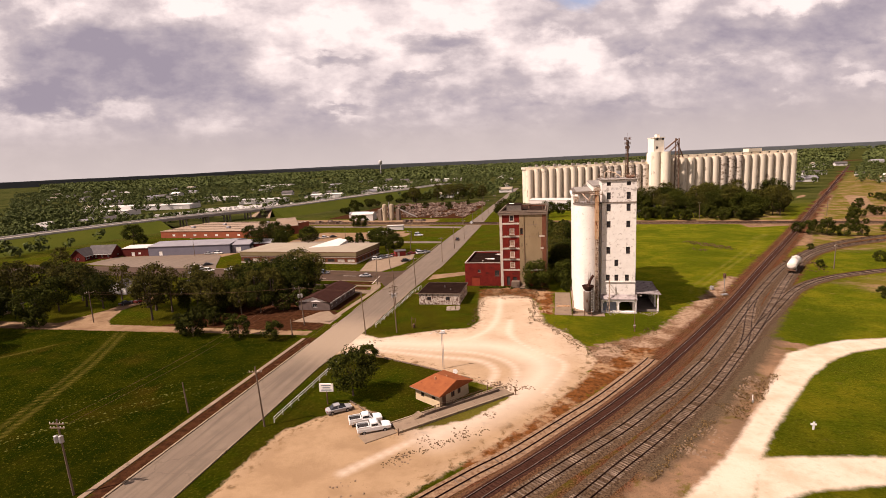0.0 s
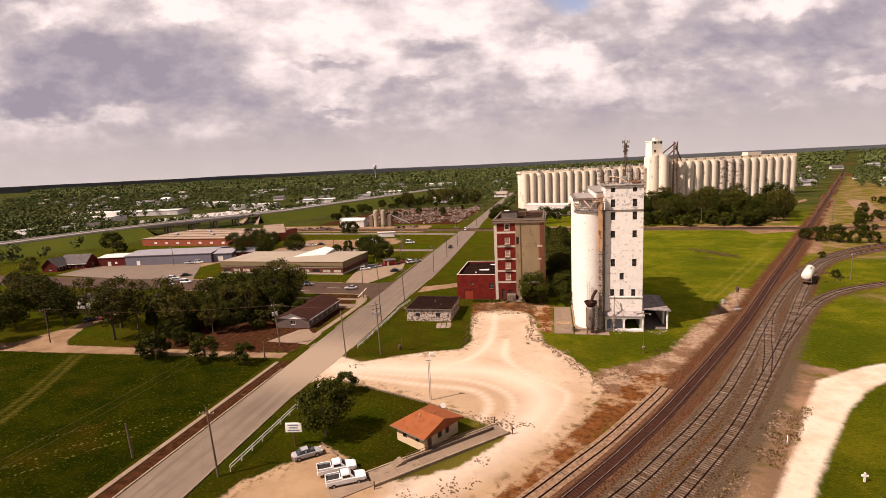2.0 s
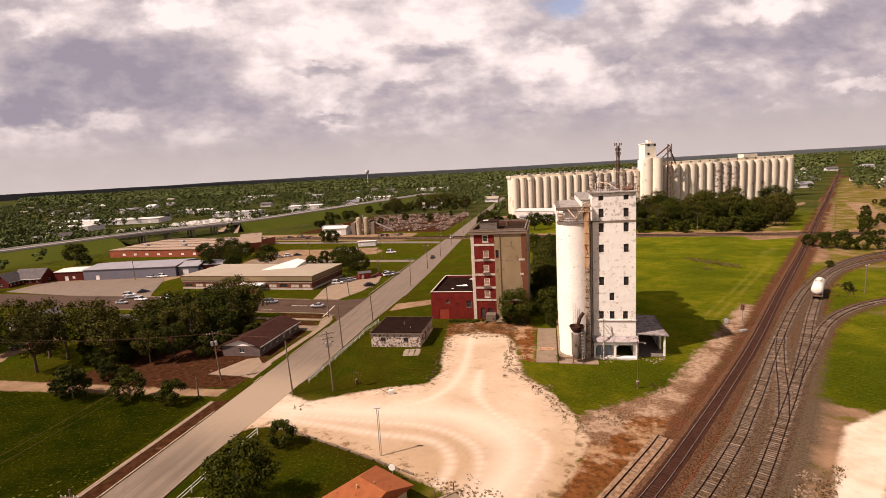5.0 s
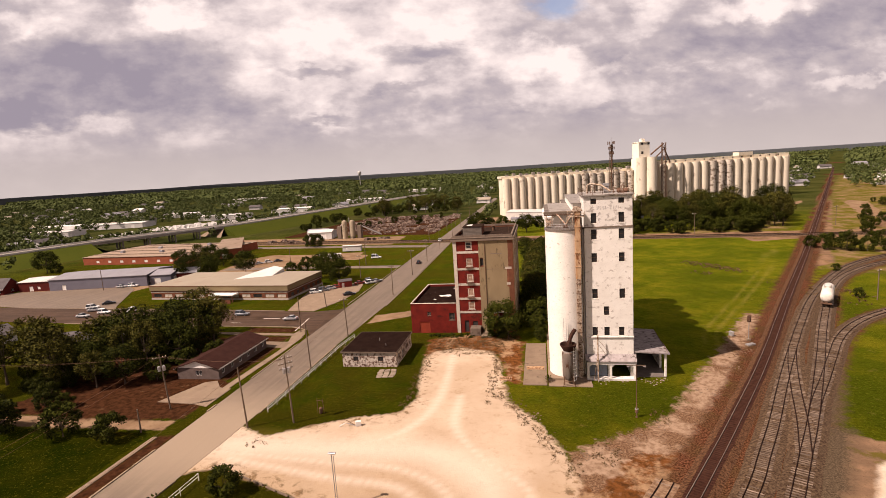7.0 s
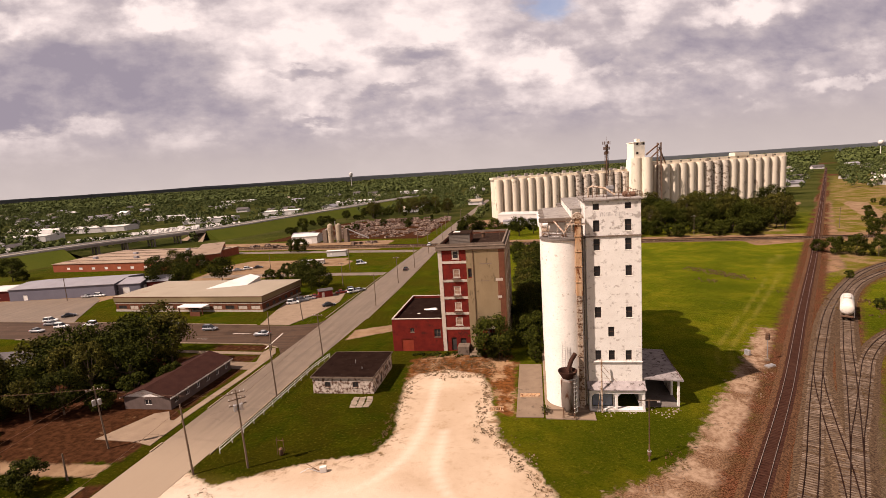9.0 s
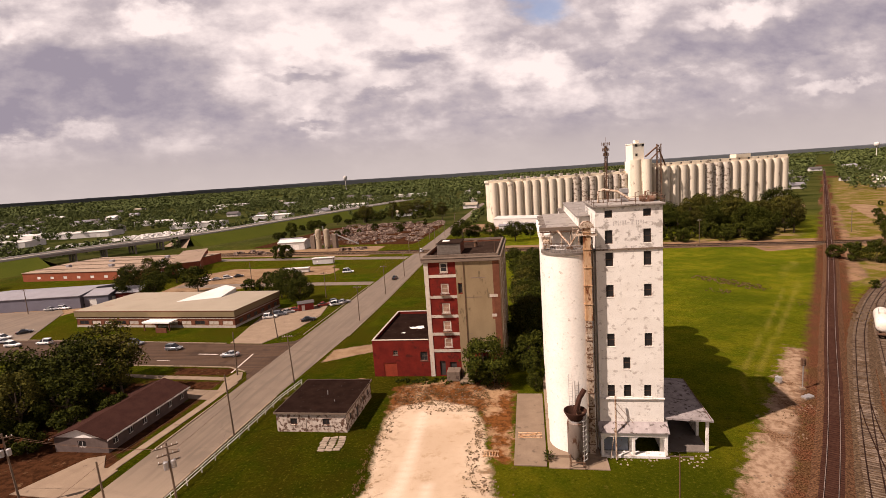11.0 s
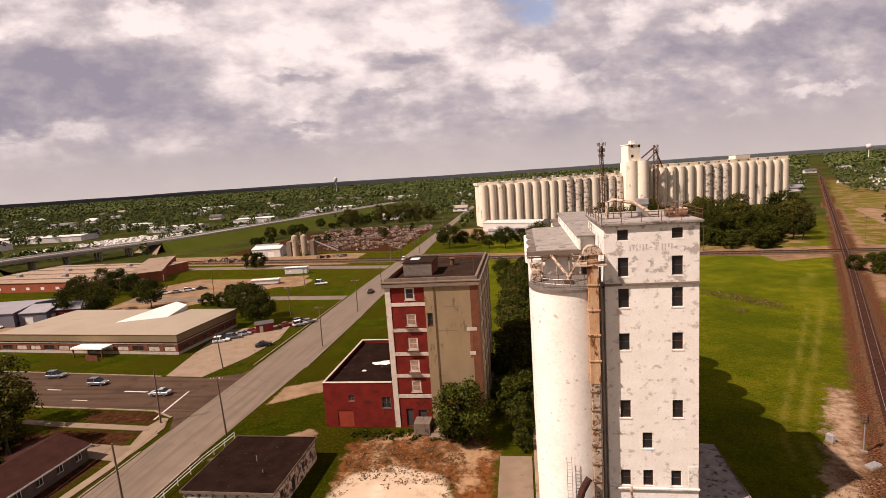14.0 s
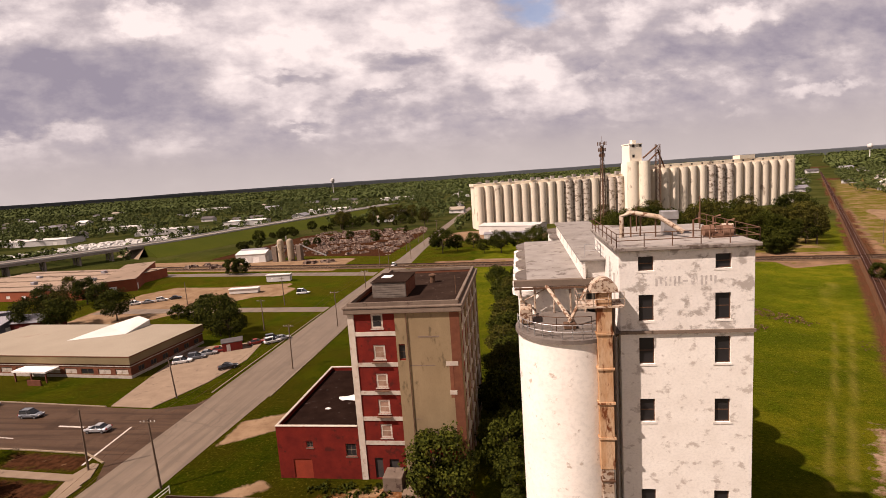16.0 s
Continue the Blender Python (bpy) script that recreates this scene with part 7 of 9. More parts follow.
scatter("stones", [(-38.5, 19.5, 4.5), (-33, 21, 3.5), (-42, 21.5, 3.0), (-27.0, -2, 1.8), (-27.5, 5, 1.5), (-25.5, -9, 1.6), (-20, -17.5, 1.8)], 34, 0.12, M_STONE, "clods of brown soil on the sand lot", 4)
scatter("stones", [(-3, -1.9, 1.6), (-6.5, -1.8, 1.6), (1.5, -0.8, 1.3), (5.2, -0.4, 1.3), (3.6, -2.4, 1.2)], 14, 0.12, M_RUBBLE, "pale rubble along the porch", 6)
scatter("stones", [(-8.5, -27.5, 2.2), (-12, -29.5, 1.5), (-4, -23.5, 2.0), (0.5, -19.5, 1.8), (12, -6, 2.2), (20, 6, 2.0), (26, 15, 2.4)], 26, 0.12, M_STONE, "loose stones along the bank of the track", 7)
scatter("stones", [(-42, -74, 2), (-37, -70, 1.8), (-45, -79, 2.5), (-33, -64, 1.5), (-50, -88, 3)], 20, 0.13, M_STONE, "loose stones beside the weighbridge", 8)


crumbs = random.Random(91)
scatter("clods", [(-25.5 + 0.9 * k + crumbs.uniform(-1, 1), -8.5 - 1.75 * k + crumbs.uniform(-1, 1), 1.6) for k in range(14)] + [(-27.6 + crumbs.uniform(-1, 1), -8 + 1.6 * k, 1.3) for k in range(14)] + [(-44 + crumbs.uniform(-0.8, 0.8), -14 + 1.9 * k, 0.9) for k in range(14)], 6, 0.11, M_CLOD, "dark clods and grass sods along the edge of the sand lot", 31)
scatter("clods", [(crumbs.uniform(-45, -26), crumbs.uniform(13, 24), 1.8) for k in range(30)], 11, 0.12, M_CLOD, "brown clods and broken ground below the mill", 32)
scatter("clods", [(-47 + 0.8 * k + crumbs.uniform(-0.7, 0.7), -81 + 0.68 * k + crumbs.uniform(-0.7, 0.7), 1.1) for k in range(18)], 12, 0.11, M_CLOD, "dark clods and dry grass beside the weighbridge", 33)


def tufts(name, spots, per, size, material, label, seed):
    rnd = np.random.default_rng(seed)
    cs, rs = [], []
    for x, y, r, n in spots:
        for _ in range(n):
            a, d = rnd.uniform(0, 6.28), r * rnd.uniform() ** 0.6
            cs.append((x + d * math.cos(a), y + d * math.sin(a), 0.15))
            rs.append(rnd.uniform(0.25, 0.6))
    ob = new(name, mesh_of_quads(name, leaf_cards(cs, rs, per, size, rnd), material))
    return tagged(ob, label, "weeds", kind="stuff")


tufts("weeds", [(12, -51, 3, 40), (8, -57, 2.5, 26), (15, -46, 2, 20), (-9, -29, 3, 26), (-14, -33, 2, 16), (2, -17, 3, 20), (-16.8, -2.8, 0.6, 6), (60, 80, 5, 20), (40, 8, 3, 10), (-66, -30, 2, 8), (-31, -52, 3, 14), (24, 12, 4, 20)], 12, 0.12, M_DRYWEED, "dry brown weeds in loose tufts", 21)
tufts("weeds", [(68 + 6 * math.cos(k), 62 + 8 * math.sin(k), 3, 10) for k in range(9)] + [(41 + 14 * ((k * 7) % 10) / 10, 99 + 22 * ((k * 3) % 10) / 10, 4, 16) for k in range(10)], 12, 0.20, M_DRYWEED, "brown weeds on the far meadow", 22)
tufts("tall_weeds", [(-47 + 1.3 * k, 26.6 + math.sin(k * 2.1), 1.0, 6) for k in range(16)], 12, 0.24, M_LEAF, "green weeds along the mill front", 23)
for k, (a, b, gap) in enumerate((((-113, -88.5), (-85.8, -52.8), 0.9), ((-116, -86), (-87.6, -49.9), 0.9), ((-116.5, -71.1), (-100.8, -58.9), 1.0), ((-119, -88), (-98, -62), 1.1))):
    n = int(math.dist(a, b) / gap)
    spots = [(a[0] + (b[0] - a[0]) * i / n, a[1] + (b[1] - a[1]) * i / n, 0.25) for i in range(n)]
    scatter("stubble", spots, 2, 0.20, mat("pale_dry_stubble", (0.11, 0.105, 0.026), (0.065, 0.068, 0.014), 0.6, 6.0, 0.95, world=True), "dotted row of pale cut stubble in the meadow", 60 + k, 0.09)
tufts("dry_weeds", [(-45 + 1.6 * k, 18.5 + 4.0 * math.sin(k * 1.9), 2.6, 22) for k in range(12)] + [(-28.2 + 0.3 * math.sin(k), -12 + 2.2 * k, 1.2, 6) for k in range(14)] + [(-44.6 + 0.5 * math.sin(k), -14 + 2.4 * k, 0.9, 5) for k in range(12)] + [(-26 + 0.9 * k, -9 - 1.9 * k, 1.2, 6) for k in range(12)], 12, 0.11, M_DRYWEED, "dry brown weeds fringing the sand lot", 27)
tufts("track_weeds", [(7.6 + 0.62 * k, -60 + 0.95 * k, 1.2, 7) for k in range(20)] + [(-9.5 + 0.66 * k, -80 + 0.95 * k, 1.0, 4) for k in range(20)], 12, 0.12, M_DRYWEED, "dry brown weeds between the tracks and the gravel road", 28)
palm = thing("yucca", pose(-16.9, -2.6, 0.0), "spiky green yucca at the edge of the slab", "plant")
bm = bmesh.new()
prnd = random.Random(3)
for k in range(46):
    a, e = prnd.uniform(0, 6.28), prnd.uniform(0.05, 1.1)
    d = Vector((math.cos(a) * math.cos(e), math.sin(a) * math.cos(e), math.sin(e)))
    s = Vector((-d.y, d.x, 0)).normalized() * 0.07
    L_ = prnd.uniform(0.9, 1.4)
    o = Vector((0, 0, 0.7))
    bm.faces.new([bm.verts.new(p) for p in (o - s, o + d * L_ * 0.6 + s * 0.2 - s, o + d * L_ - Vector((0, 0, 0.2)), o + d * L_ * 0.6 + s)])
part("leaf_rosette", bm, M_LEAF, palm)
part("stem", tubes([([(0, 0, 0), (0, 0, 0.8)], 0.12)]), M_BARK, palm)


# ---- poles, wires, fences and signs ----
def utility_pole(x, y, h, arms=(0.6,), yaw=0, lean=0.0, box_=False, label="weathered timber utility pole with crossarm"):
    root = thing("utility_pole", pose(x, y, 0, 0, lean, yaw), label, "utility pole", "utility poles along the street")
    bm = bmesh.new()
    tube(bm, [(0, 0, -0.3), (0, 0, h)], 0.17, 10, r1=0.11)
    part("pole", bm, M_WOOD, root)
    for d in arms:
        part("crossarm", boxes((-1.25, 1.25, -0.19, -0.07, h - d - 0.07, h - d + 0.07)), M_WOOD, root)
        for xx in (-1.15, -0.55, 0.55, 1.15):
            part("insulator", tubes([([(xx, -0.13, h - d + 0.07), (xx, -0.13, h - d + 0.26)], 0.05)], 6), M_TRIM, root)
    if box_:
        for s in (-0.42, 0.42):
            bm = bmesh.new()
            lathe(bm, [(0.1, h - 3.3), (0.3, h - 3.25), (0.3, h - 2.3), (0.1, h - 2.2)], s, -0.3, 14)
            part("transformer", bm, M_GALV, root)
    return root


for x, y, h, arms, yaw, lean, bx in ((-70.9, -24.6, 11.5, (), 0, -2.5, False), (-63.0, -22.3, 13.0, (0.5, 1.5, 2.4), 40, -1.5, True), (-71.0, 2.5, 11.5, (), 0, -1.5, False), (-70.8, 26.0, 11.0, (0.4,), 0, -2, False),
                                     (-71.5, 73.5, 11.0, (0.4,), 0, 1, False), (-72.6, 108, 11.0, (0.4,), 0, 0, False), (-73.2, 141, 11.0, (0.4,), 0, 0, False), (-74.2, 180, 11.0, (0.4,), 0, 0, False), (-71.4, -73.0, 11.0, (0.9,), 0, -3, False),
                                     (-88.4, -94.5, 11.5, (0.6, 1.2), 0, -3, True), (-88.9, -70.2, 6.0, (), 0, -4, False), (-91.8, -18.2, 11.5, (0.6,), 30, -3, True), (-90.6, -27.5, 4.5, (), 0, -1, False), (-162, -20.5, 10, (0.5,), 60, 0, False),
                                     (-86.9, 30.2, 10.5, (), 0, 1, False), (-90.6, 57.4, 9.0, (), 0, -4, False), (-103.5, 137, 10.5, (0.5,), 0, 0, False), (-95.0, 105, 10.0, (0.5,), 0, 0, False), (-147, 143, 9.0, (), 0, 0, False), (-213, 92, 10.0, (0.5,), 0, 0, False),
                                     (-75.5, 232, 11, (0.4,), 0, 0, False), (-77, 280, 11, (0.4,), 0, 0, False), (-78, 340, 11, (0.4,), 0, 0, False), (-84.5, 300, 10, (0.4,), 0, 0, False), (-84.5, 262, 10, (0.4,), 0, 0, False), (-86, 207, 10, (0.4,), 0, 0, False), (66, 200, 12, (0.5,), 0, 0, False), (143, 215, 11, (0.5,), 0, 0, False), (75, 57, 9, (0.5,), 40, 0, False)):
    utility_pole(x, y, h, arms, yaw, lean, bx, "weathered timber utility pole with crossarm" if arms else "plain weathered timber pole")


def cable(a, b, sag, r=0.018):
    bm = bmesh.new()
    a, b = Vector(a), Vector(b)
    tube(bm, [a.lerp(b, k / 14) - Vector((0, 0, sag * 4 * (k / 14) * (1 - k / 14))) for k in range(15)], r, 4)
    tagged(part("overhead_wire", bm, M_DARKSTEEL), "thin dark overhead wire between utility poles", "wire", "overhead wires")


for dx in (-1.1, 1.1):
    cable((-88.4 + dx, -94.5, 10.9), (-91.8 + dx, -18.2, 10.9), 1.2)
    cable((-91.8 + dx, -18.2, 10.9), (-162 + dx * 0.5, -20.5 + dx, 9.4), 1.0)
    cable((-63.0 + dx, -22.3, 12.4), (-70.8 + dx, 26, 10.6), 0.9)
    cable((-70.8 + dx, 26, 10.6), (-71.5 + dx, 73.5, 10.6), 0.8)
    cable((-71.5 + dx, 73.5, 10.6), (-72.6 + dx, 108, 10.6), 0.6)
    cable((-72.6 + dx, 108, 10.6), (-73.2 + dx, 141, 10.6), 0.6)
    cable((-91.8 + dx, -18.2, 10.9), (-63.0 + dx, -22.3, 12.0), 0.6)
cable((-71.4, -73, 10.1), (-70.9, -24.6, 11.2), 0.9)
cable((-70.9, -24.6, 11.2), (-71.0, 2.5, 11.2), 0.6)


def pipe_fence(pts, label):
    root = thing("pipe_fence", pose(*pts[0], 0), label, "fence")
    o = Vector((*pts[0], 0))
    for a, b in zip(pts, pts[1:]):
        a, b = Vector((*a, 0)) - o, Vector((*b, 0)) - o
        for z in (0.62, 1.1):
            part("rail", tubes([([a + Vector((0, 0, z)), b + Vector((0, 0, z))], 0.055)], 6), M_TRIM, root)
        n = max(1, round((b - a).length / 3.2))
        for k in range(n + 1):
            p = a.lerp(b, k / n)
            part("post", tubes([([p + Vector((0, 0, -0.1)), p + Vector((0, 0, 1.16))], 0.065)], 6), M_TRIM, root)


pipe_fence([(-70.2, -18.6), (-69.7, 2), (-69.5, 17), (-68.6, 25)], "white painted pipe fence along the street lawn")
pipe_fence([(-70.3, -71.6), (-70.1, -60), (-69.9, -48), (-69.4, -40.5)], "white painted pipe fence beside the weigh house lawn")


def sign_board():
    root = thing("sign_board", pose(-63.8, -63.6, 0, 0, 0, 8), "white sign board on a dark post with grey bars", "sign")
    part("post", tubes([([(0, 0, -0.2), (0, 0, 2.6)], 0.14)], 8), M_DARKSTEEL, root)
    part("board", bevelled(boxes((-1.35, 1.35, -0.12, 0.12, 2.5, 4.1)), 0.04), M_TRIM, root)
    for z, w in ((3.75, 0.9), (3.3, 0.7), (2.85, 1.0)):
        part("text_bar", boxes((-w, w, -0.135, -0.121, z - 0.1, z + 0.1)), M_STEEL, root)


sign_board()


def lot_lamp():
    root = thing("lot_lamp", pose(-45.4, -44.9, 0), "slim double steel lamp post in the sand lot", "street lamp")
    part("post", tubes([([(-0.12, 0, 0), (-0.12, 0, 8.0)], 0.06)]), M_GALV, root)
    part("post", tubes([([(0.14, 0, 0), (0.14, 0, 7.7)], 0.05)]), M_GALV, root)
    part("lamp_head", bevelled(boxes((-0.55, 0.5, -0.2, 0.2, 7.95, 8.15)), 0.04), M_GALV, root)

    r2 = thing("round_sign", pose(-41.5, -51.4, 0), "white round sign on a thin post", "sign")
    bm = bmesh.new()
    tube(bm, [(0, -0.03, 2.3), (0, 0.03, 2.3)], 0.5, 18)
    part("disc", bm, M_TRIM, r2)
    part("post", tubes([([(0, 0.05, 0), (0, 0.05, 2.3)], 0.045)]), M_GALV, r2)


lot_lamp()
r = thing("marker_pole", pose(12.0, -54.0, 0), "pale marker post beside the gravel road", "pole")
part("shaft", tubes([([(0, 0, -0.1), (0, 0, 1.5)], 0.06)], 6), M_TRIM, r)
part("base", tubes([([(0, 0, -0.05), (0, 0, 0.5)], 0.16)], 8), M_GALV, r)
r = thing("yard_lamp", pose(-2.4, -16.8, 0), "slim black lamp post with crossarm on the elevator lawn", "lamp post")
part("shaft", tubes([([(0, 0, 0.9), (0, 0, 9.6)], 0.07)], 8), M_DARKSTEEL, r)
bm = bmesh.new()
lathe(bm, [(0.20, 0.0), (0.20, 0.12), (0.10, 0.16), (0.10, 0.8), (0.26, 0.9), (0.26, 1.5), (0.10, 1.7), (0.10, 2.6), (0.07, 2.7)], 0, 0, 12)
part("base", bm, M_DARKSTEEL, r)
part("collar", tubes([([(0, 0, 1.52), (0, 0, 1.62)], 0.30)], 12), M_GALV, r, "pale collar round the base")
part("crossarm", boxes((-1.5, 1.5, -0.05, 0.05, 9.3, 9.42)), M_WOOD, r)
for x in (-1.3, 1.3):
    part("lamp_head", bevelled(boxes((x - 0.22, x + 0.22, -0.14, 0.14, 9.05, 9.28)), 0.04), M_GALV, r)
cross = thing("white_marker", pose(17.8, -62.5, 0), "small white cross-shaped marker in the grass", "marker")
part("upright", boxes((-0.12, 0.12, -0.08, 0.08, 0, 1.3)), M_TRIM, cross)
part("crossbar", boxes((-0.4, 0.4, -0.07, 0.07, 0.75, 1.0)), M_TRIM, cross)


def lawn_pump():
    root = thing("pump_frame", pose(-59.3, -18.6, 0), "small rusty pump frame on the lawn", "pump")
    part("frame_leg", tubes([([(-0.6, 0, 0), (-0.5, 0, 3.2)], 0.05)]), M_DARKSTEEL, root)
    part("frame_leg", tubes([([(0.6, 0.2, 0), (0.5, 0.1, 3.0)], 0.05)]), M_DARKSTEEL, root)
    part("crossbar", tubes([([(-0.7, 0, 2.7), (0.7, 0.1, 2.5)], 0.05)]), M_DARKSTEEL, root)
    bm = bmesh.new()
    lathe(bm, [(0.2, 0), (0.35, 0.2), (0.35, 1.1), (0.15, 1.3)], 0, 0.1, 14)
    part("pump_body", bm, M_DARKSTEEL, root)
    root = thing("meter_box", pose(-50.4, -22.6, 0, 0, 0, 20), "small white meter box with bent pipes", "utility box")
    part("box_body", bevelled(boxes((-0.5, 0.5, -0.3, 0.3, 0, 0.9)), 0.04), M_TRIM, root)
    part("bent_pipe", tubes([([(-0.6, 0, 0.1), (-2.2, 0.4, 0.7), (-3.4, 0.6, 0.1)], 0.06)]), M_GALV, root)
    part("bent_pipe", tubes([([(-0.6, 0.3, 0.1), (-2.6, 1.4, 1.0)], 0.05)]), M_DARKSTEEL, root)
    root = thing("steel_grate", pose(-25.6, -1.2, 0), "rusty steel grate lying on the soil", "grate")
    for k in range(6):
        part("bar", boxes((-1.1 + 0.42 * k, -1.0 + 0.42 * k, -0.7, 0.7, 0.02, 0.14)), M_RUST, root)
    part("rim", boxes((-1.2, 1.25, -0.8, -0.7, 0.02, 0.16), (-1.2, 1.25, 0.7, 0.8, 0.02, 0.16)), M_RUST, root)
    root = thing("floor_frame", pose(-19.6, 4.6, 0.1), "rusty steel frame set in the concrete pad", "grate")
    for k in range(4):
        part("bar", boxes((-1.9, 1.9, -0.9 + 0.5 * k, -0.75 + 0.5 * k, 0.0, 0.1)), M_RUST, root)
    part("brace", tubes([([(-1.6, -0.8, 0.1), (1.6, 0.8, 0.1)], 0.07)]), M_RUST, root)


lawn_pump()


# ---- rail signal, cabinets and tank wagon ----
def signal():
    root = thing("rail_signal", pose(29.5, 23.0, 0), "black rail signal head on a grey mast", "railway signal")
    part("mast", tubes([([(0, 0, 0), (0, 0, 5.4)], 0.09)], 8), M_GALV, root)
    part("target", bevelled(boxes((-0.45, 0.45, -0.12, 0.1, 4.4, 6.0)), 0.15), M_DARKSTEEL, root)
    for z in (4.8, 5.2, 5.6):
        bm = bmesh.new()
        tube(bm, [(0, -0.12, z), (0, -0.42, z)], 0.14, 10)
        part("hood", bm, M_DARKSTEEL, root)
    part("foot", bevelled(boxes((-0.4, 0.4, -0.4, 0.4, 0, 0.4)), 0.05), M_CONCRETE, root)
    for x, y, w, h in ((26.8, 26.0, 0.35, 1.2), (28.6, 19.4, 1.0, 0.42)):
        c = thing("signal_cabinet", pose(x, y, 0, 0, 0, 28), "pale grey trackside signal cabinet", "cabinet")
        part("cabinet_body", bevelled(boxes((-w, w, -0.5, 0.5, 0.15, h)), 0.03), M_GALV, c)
        part("cabinet_base", boxes((-w - 0.1, w + 0.1, -0.6, 0.6, -0.05, 0.15)), M_CONCRETE, c)
        part("cabinet_door", boxes((-w * 0.8, w * 0.8, -0.53, -0.5, 0.3, h - 0.15)), M_SIDING, c)


signal()


def tank_wagon():
    root = thing("tank_wagon", pose(61.6, 55.3, 0.18, 0, 0, 62), "white rail tank wagon with rust stains standing on the yard track", "tank wagon")
    M_TANK = mat("white_tank_paint", (0.78, 0.72, 0.64), (0.66, 0.58, 0.48), 0.5, 5.0, 0.5, stain=(0.36, 0.22, 0.13), stain_scale=0.6, stain_at=0.62, streak=0.6)
    bm = bmesh.new()
    prof = [(-6.6, 0.2), (-6.5, 0.9), (-6.2, 1.35), (-5.8, 1.52), (5.8, 1.52), (6.2, 1.35), (6.5, 0.9), (6.6, 0.2)]
    rings = [[bm.verts.new((x, r * math.cos(a), 2.75 + r * math.sin(a))) for a in [2 * math.pi * k / 28 for k in range(28)]] for x, r in prof]
    for a, b in zip(rings, rings[1:]):
        for k in range(28):
            bm.faces.new((a[k], a[(k + 1) % 28], b[(k + 1) % 28], b[k])).smooth = True
    bm.faces.new(rings[0][::-1])
    bm.faces.new(rings[-1])
    part("tank_shell", bm, M_TANK, root)
    bm = bmesh.new()
    lathe(bm, [(0.8, 4.1), (0.8, 4.65), (0.6, 4.75)], 0, 0, 20)
    part("dome", bm, M_TANK, root)
    railing(root, [(-1.4, -0.8, 4.25), (1.4, -0.8, 4.25), (1.4, 0.8, 4.25), (-1.4, 0.8, 4.25), (-1.4, -0.8, 4.25)], 0.8, 0.03, 1.0, M_GALV, "dome_railing")
    part("underframe", bevelled(boxes((-7.0, 7.0, -0.35, 0.35, 0.95, 1.35), (-7.2, -6.6, -1.3, 1.3, 0.95, 1.3), (6.6, 7.2, -1.3, 1.3, 0.95, 1.3)), 0.03), M_DARKSTEEL, root)
    for x in (-4.9, 4.9):
        bog = part("bogie", boxes((x - 1.4, x + 1.4, 0.85, 1.0, 0.4, 0.8), (x - 1.4, x + 1.4, -1.0, -0.85, 0.4, 0.8), (x - 0.25, x + 0.25, -0.85, 0.85, 0.5, 0.95)), M_DARKSTEEL, root)
        for dx in (-0.9, 0.9):
            for s in (-0.72, 0.72):
                bm = bmesh.new()
                tube(bm, [(x + dx, s - 0.07, 0.62), (x + dx, s + 0.07, 0.62)], 0.44, 16)
                part("wheel", bm, M_RAIL, bog)
    for x in (-6.9, 6.9):
        part("ladder", tubes([([(x, -1.45, 1.0), (x, -1.45, 3.3)], 0.04), ([(x - 0.3, -1.45, 1.0), (x - 0.3, -1.45, 3.3)], 0.04), ([(x, -1.45, 3.3), (x * 0.85, -0.5, 3.4)], 0.04)]), M_GALV, root)


tank_wagon()


# ---- vehicles ----
def car_paint(name, c, rough=0.3):
    return mat(name, c, tuple(v * 0.9 for v in c), 0.8, 6.0, rough, 0.0, bump=0.02, spread=0.02, spec=0.5)


P_WHITE, P_SILVER, P_BLACK, P_RED, P_GREY, P_TAN = car_paint("white_car_paint", (0.78, 0.76, 0.73)), car_paint("silver_car_paint", (0.32, 0.31, 0.31)), car_paint("black_car_paint", (0.02, 0.02, 0.022)), car_paint("red_car_paint", (0.25, 0.03, 0.02)), car_paint("grey_car_paint", (0.13, 0.135, 0.15)), car_paint("tan_car_paint", (0.4, 0.34, 0.26))
M_TYRE = mat("tyre_rubber", (0.025, 0.023, 0.022), (0.035, 0.03, 0.03), 2.0, 12.0, 0.9)
M_RIM = mat("wheel_rim", (0.35, 0.34, 0.34), (0.25, 0.24, 0.24), 2.0, 12.0, 0.4, 0.7)
M_LAMP = glass("clear_headlight", (0.55, 0.53, 0.5), 0.1)
M_TAIL = glass("red_tail_light", (0.35, 0.02, 0.015), 0.2)


def loft(bm, sections):
    """Joins cross sections of equal length, each a list of points, into a closed body."""
    rings = [[bm.verts.new(p) for p in s] for s in sections]
    n = len(rings[0])
    for a, b in zip(rings, rings[1:]):
        for k in range(n):
            bm.faces.new((a[k], a[(k + 1) % n], b[(k + 1) % n], b[k]))
    bm.faces.new(rings[0][::-1])
    bm.faces.new(rings[-1])
    bmesh.ops.recalc_face_normals(bm, faces=bm.faces[:])


def hull(rows):
    """A vehicle body from rows (x, half width, bottom, shoulder, top, top half width)."""
    secs = []
    for x, w, zb, zs, zt, wt in rows:
        secs.append([(x, -w * 0.92, zb), (x, -w, zb + 0.15), (x, -w, zs), (x, -wt, zt), (x, wt, zt), (x, w, zs), (x, w, zb + 0.15), (x, w * 0.92, zb)])
    bm = bmesh.new()
    loft(bm, secs)
    return bm


